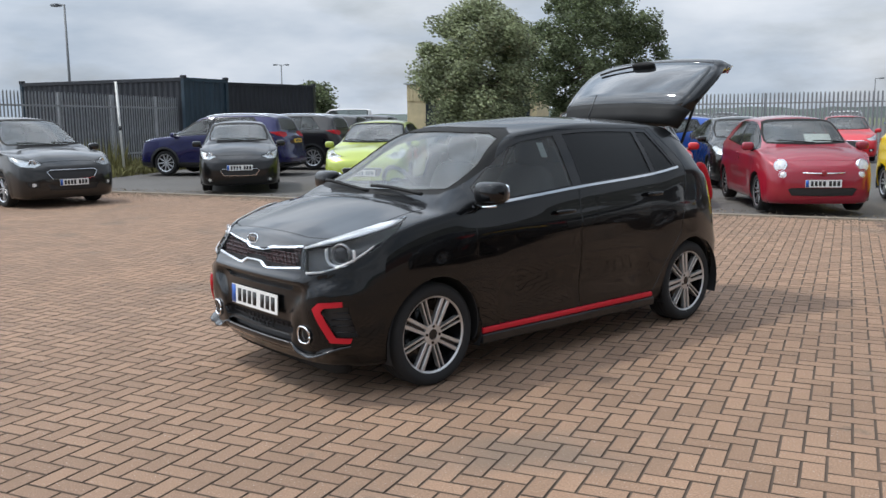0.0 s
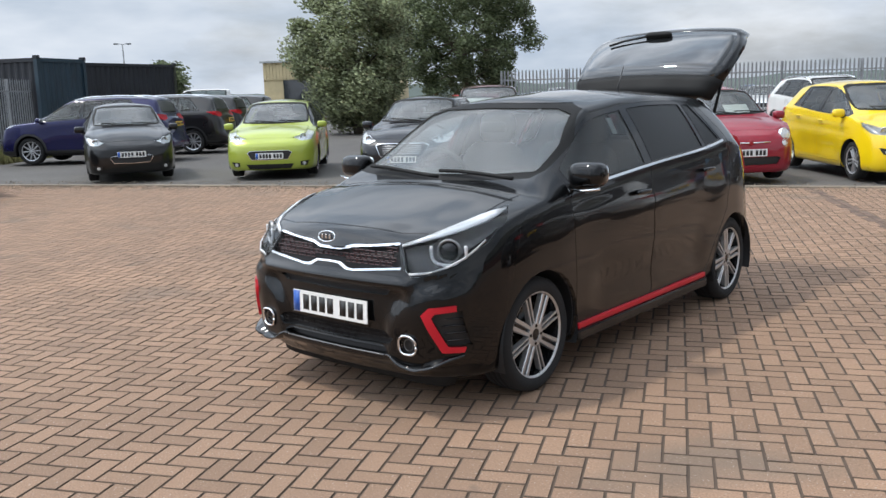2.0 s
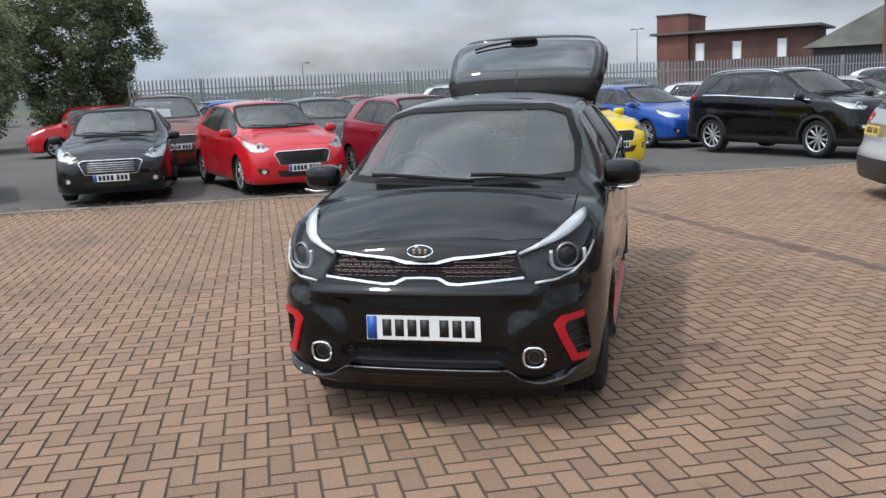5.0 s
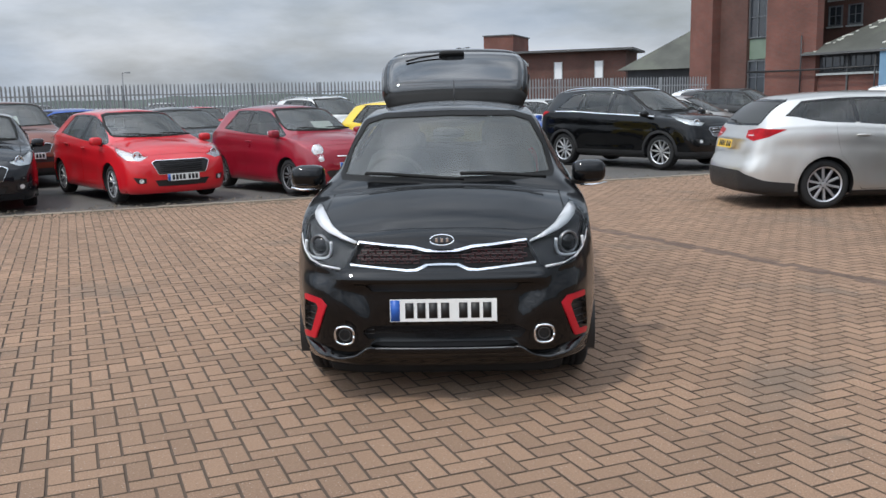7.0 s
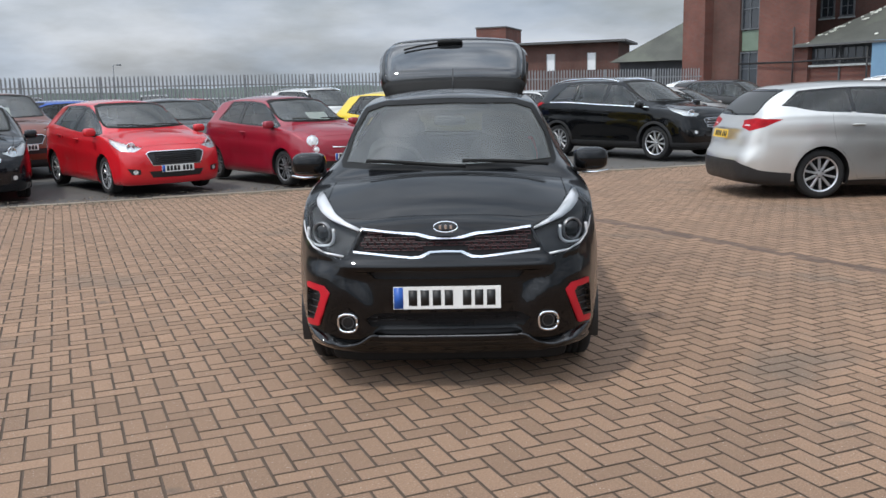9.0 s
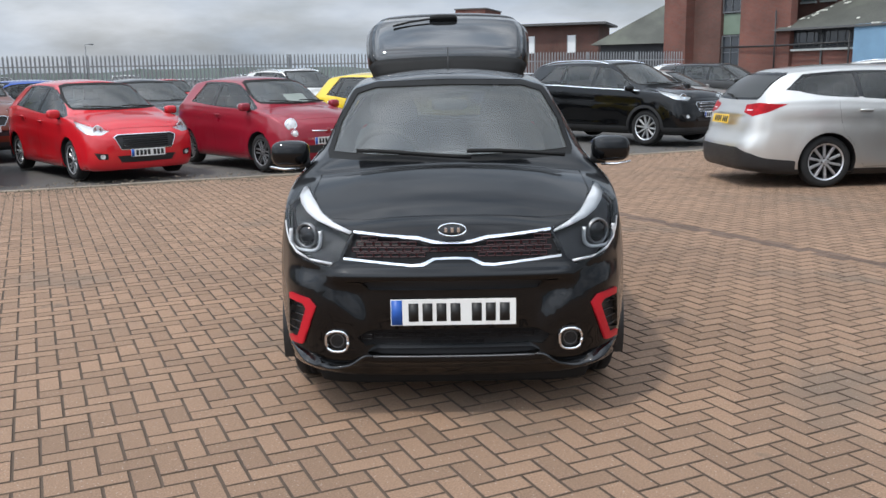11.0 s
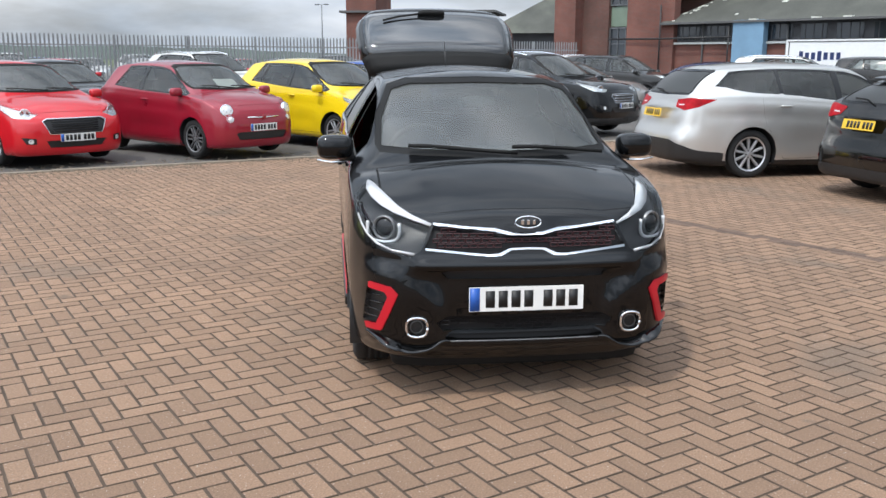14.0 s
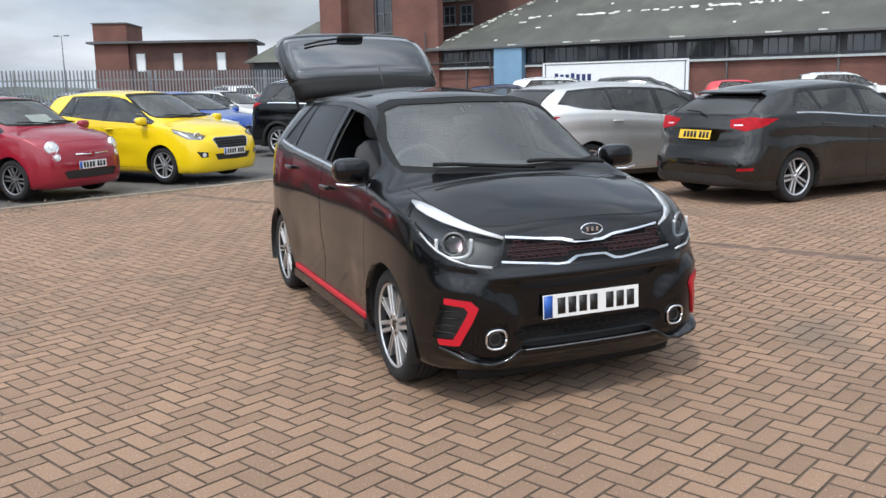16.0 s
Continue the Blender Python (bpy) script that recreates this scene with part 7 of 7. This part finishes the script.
    box("roof", (7.8, 4.0, 6.2), (16.2, 9.4, 0.22), M_FASCIA, fb)
    box("coping", (1.9, 3.0, 8.05), (3.4, 6.6, 0.12), M_FASCIA, fb)
    for x in (4.6, 8.2, 12.4):
        wn = box("window", (x, 0.17, 4.25), (0.75, 0.06, 1.7), M_SIGNW, fb)
        for q in (-0.4, 0.4):
            box("frame", (x + q, 0.15, 4.25), (0.08, 0.10, 1.78), M_FRAMEW, wn)
    # pitched shed between the block and the tower
    sb = thing("hipped_shed", Matrix.Translation((14.0, 78.0, 0)) @ Matrix.Rotation(radians(-22), 4, 'Z'), "distant shed with hipped grey roof", "building")
    box("wall", (7, 4, 1.9), (14, 8, 3.8), M_DARKCLAD, sb)
    prism("roof", [(-0.8, -0.8, 3.8), (15, -0.8, 3.8), (15, 9, 3.8), (-0.8, 9, 3.8), (5.5, 3.9, 7.6), (15, 3.9, 7.6), (15, 4.3, 7.6), (5.5, 4.3, 7.6)], M_SLATE, sb)
    # cream shed beyond the trees
    cs = thing("cream_shed", Matrix.Translation((-60.4, 48.0, 0)) @ Matrix.Rotation(radians(35), 4, 'Z'), "cream profiled steel shed with a dark opening", "building")
    for k in range(40):
        box("cladding_sheet", (0.15 + k * 0.3, 0, 3.9), (0.26, 0.10, 1.5), M_CREAM, cs)
    box("wall", (6.0, 4.06, 2.3), (12.0, 8.0, 4.6), M_CREAM, cs)
    box("opening", (6.6, -0.02, 1.55), (9.6, 0.12, 3.1), M_WINDK, cs)
    box("roof", (6.0, 4.0, 4.72), (12.4, 8.6, 0.16), M_FRAMEW, cs)


works()

# ---- further cars: second row, and beyond the fence ----


def low_spec(kind):
    S = {"family": family, "crossover": crossover, "supermini": supermini, "minicar": minicar}[kind]()
    return S


FAR = "cars further back"


def far_car(kind, pm, x, y, h, label, **kw):
    nm = {"family": "hatchback", "crossover": "suv", "supermini": "hatchback", "minicar": "city_car"}[kind]
    return build_car(nm, low_spec(kind), pm, xform(x, y, h), label, FAR, kw.pop("detail", 1), **kw)[0]


kc = far_car("crossover", P_COPPER, -9.0, 12.7, -52, "copper brown SUV behind the front row")
price_card(kc, -0.2, 0.62, 1.28, 0.62, 0.26, -50, "pale price card behind the windscreen")
far_car("family", P_GREY, -5.7, 14.2, -48, "grey green hatchback behind the red cars")
rc = far_car("supermini", P_RED, -9.0, 25.6, -60, "red hatchback near the back fence")
wc = far_car("crossover", P_WHITE, -3.4, 20.4, -50, "white SUV behind the yellow car", roofrails=True)
tc_ = far_car("family", P_TAUPE, 7.2, 20.2, -30, "taupe saloon-like hatchback beyond the estate car")
dc = far_car("family", P_DBLUE, 13.4, 23.2, -30, "dark blue hatchback in the far row")
gc = far_car("crossover", P_DGREY, 22.0, 27.5, -40, "dark grey SUV in front of the workshop")
bc = far_car("minicar", P_BLUE, -11.8, 17.6, 230, "blue city car under the trees")
sc = far_car("supermini", P_SILVER, 3.6, 25.0, -46, "silver hatchback in the far row")


def again(src, x, y, h):
    return copy_thing(src, xform(x, y, h))


again(rc, -17.0, 19.6, 215)
again(wc, 10.6, 28.6, -40)
again(wc, 16.2, 24.2, -30)
again(dc, 6.6, 25.6, -46)
again(gc, 10.0, 24.6, -42)
again(rc, 27.0, 27.0, -40)
again(wc, 31.0, 25.0, -35)
again(tc_, 33.0, 20.0, -30)
again(gc, -23.9, 13.2, 217)
again(sc, 26.0, 32.0, -40)
S12 = make_spec(3.0, 0.85, 1.0, 0.96, 2.32, 0.33, nose=0.98, cowl=(-0.05, 1.28), head=0.85, rend=0.10, belt=(1.22, 1.25), hoodw=0.84, roofw=0.84, tailz=2.0, B=1.15, C=2.2, D=3.6, rake=0.06, wheels=W10, slant=0.05, z0=0.2)
S12["front"] = wide_front(0.85, 0.96, grz=(0.6, 0.8))
lights(S12, 0.9, 1.3)
build_car("van", S12, P_WHITE, xform(-50.9, 32.3, 235), "white minibus with long side windows beyond the parked cars", FAR, 1)
again(gc, -27.0, 17.0, 215)
rr = random.Random(21)
for k in range(15):
    src = (rc, sc, gc, dc, wc, sc, tc_, bc)[k % 8]
    p = K0 + E1 * (-14 + k * 2.75) + N1 * (31.0 + rr.uniform(-0.4, 0.4))
    again(src, p.x, p.y, 22.9 - 90 + rr.uniform(-3, 3) + (180 if k % 3 == 0 else 0))
for k in range(12):
    src = (wc, sc, tc_, dc, bc, sc)[k % 6]
    p = K0 + E1 * (-12 + k * 2.9) + N1 * (43.0 + rr.uniform(-0.6, 0.6))
    again(src, p.x, p.y, 22.9 - 90 + rr.uniform(-3, 3))

# ---- distant trees and hills ----
M_HILL = mat("distant_hills", (0.075, 0.095, 0.085), 0.95, var=0.3, vscale=0.02)


def hills():
    V, F = [], []
    n = 240
    for k in range(n + 1):
        a = radians(-110 + 230 * k / n)
        for q, (d, z) in enumerate(((520, -2.0), (540, 1.0), (700, 0.0))):
            h = 0.0
            if q == 1:
                h = 4.5 + 5.0 * noise.noise(Vector((k * 0.045, 3.1, 0))) + 2.2 * noise.noise(Vector((k * 0.33, 9.0, 0))) + 1.2 * noise.noise(Vector((k * 1.3, 5.0, 0)))
                h = max(h, 1.5)
            V.append((d * math.sin(a), d * math.cos(a), z + h))
    for k in range(n):
        for q in range(2):
            i = k * 3 + q
            F.append((i, i + 3, i + 4, i + 1))
    ob = mk("backdrop", V, F, M_HILL, None, "", True)
    tagged(ob, "low wooded hills on the horizon", "hills", kind="structure")


hills()
tree(-59.7, 37.6, 4.4, 1.6, 0.6, 31, M_LEAFD, "distant dark round tree", 5000, 0.16)
tree(-44.0, 4.0, 4.6, 2.4, 0.5, 35, M_LEAFD, "dark bushy tree behind the containers", 5000, 0.16)
paving()
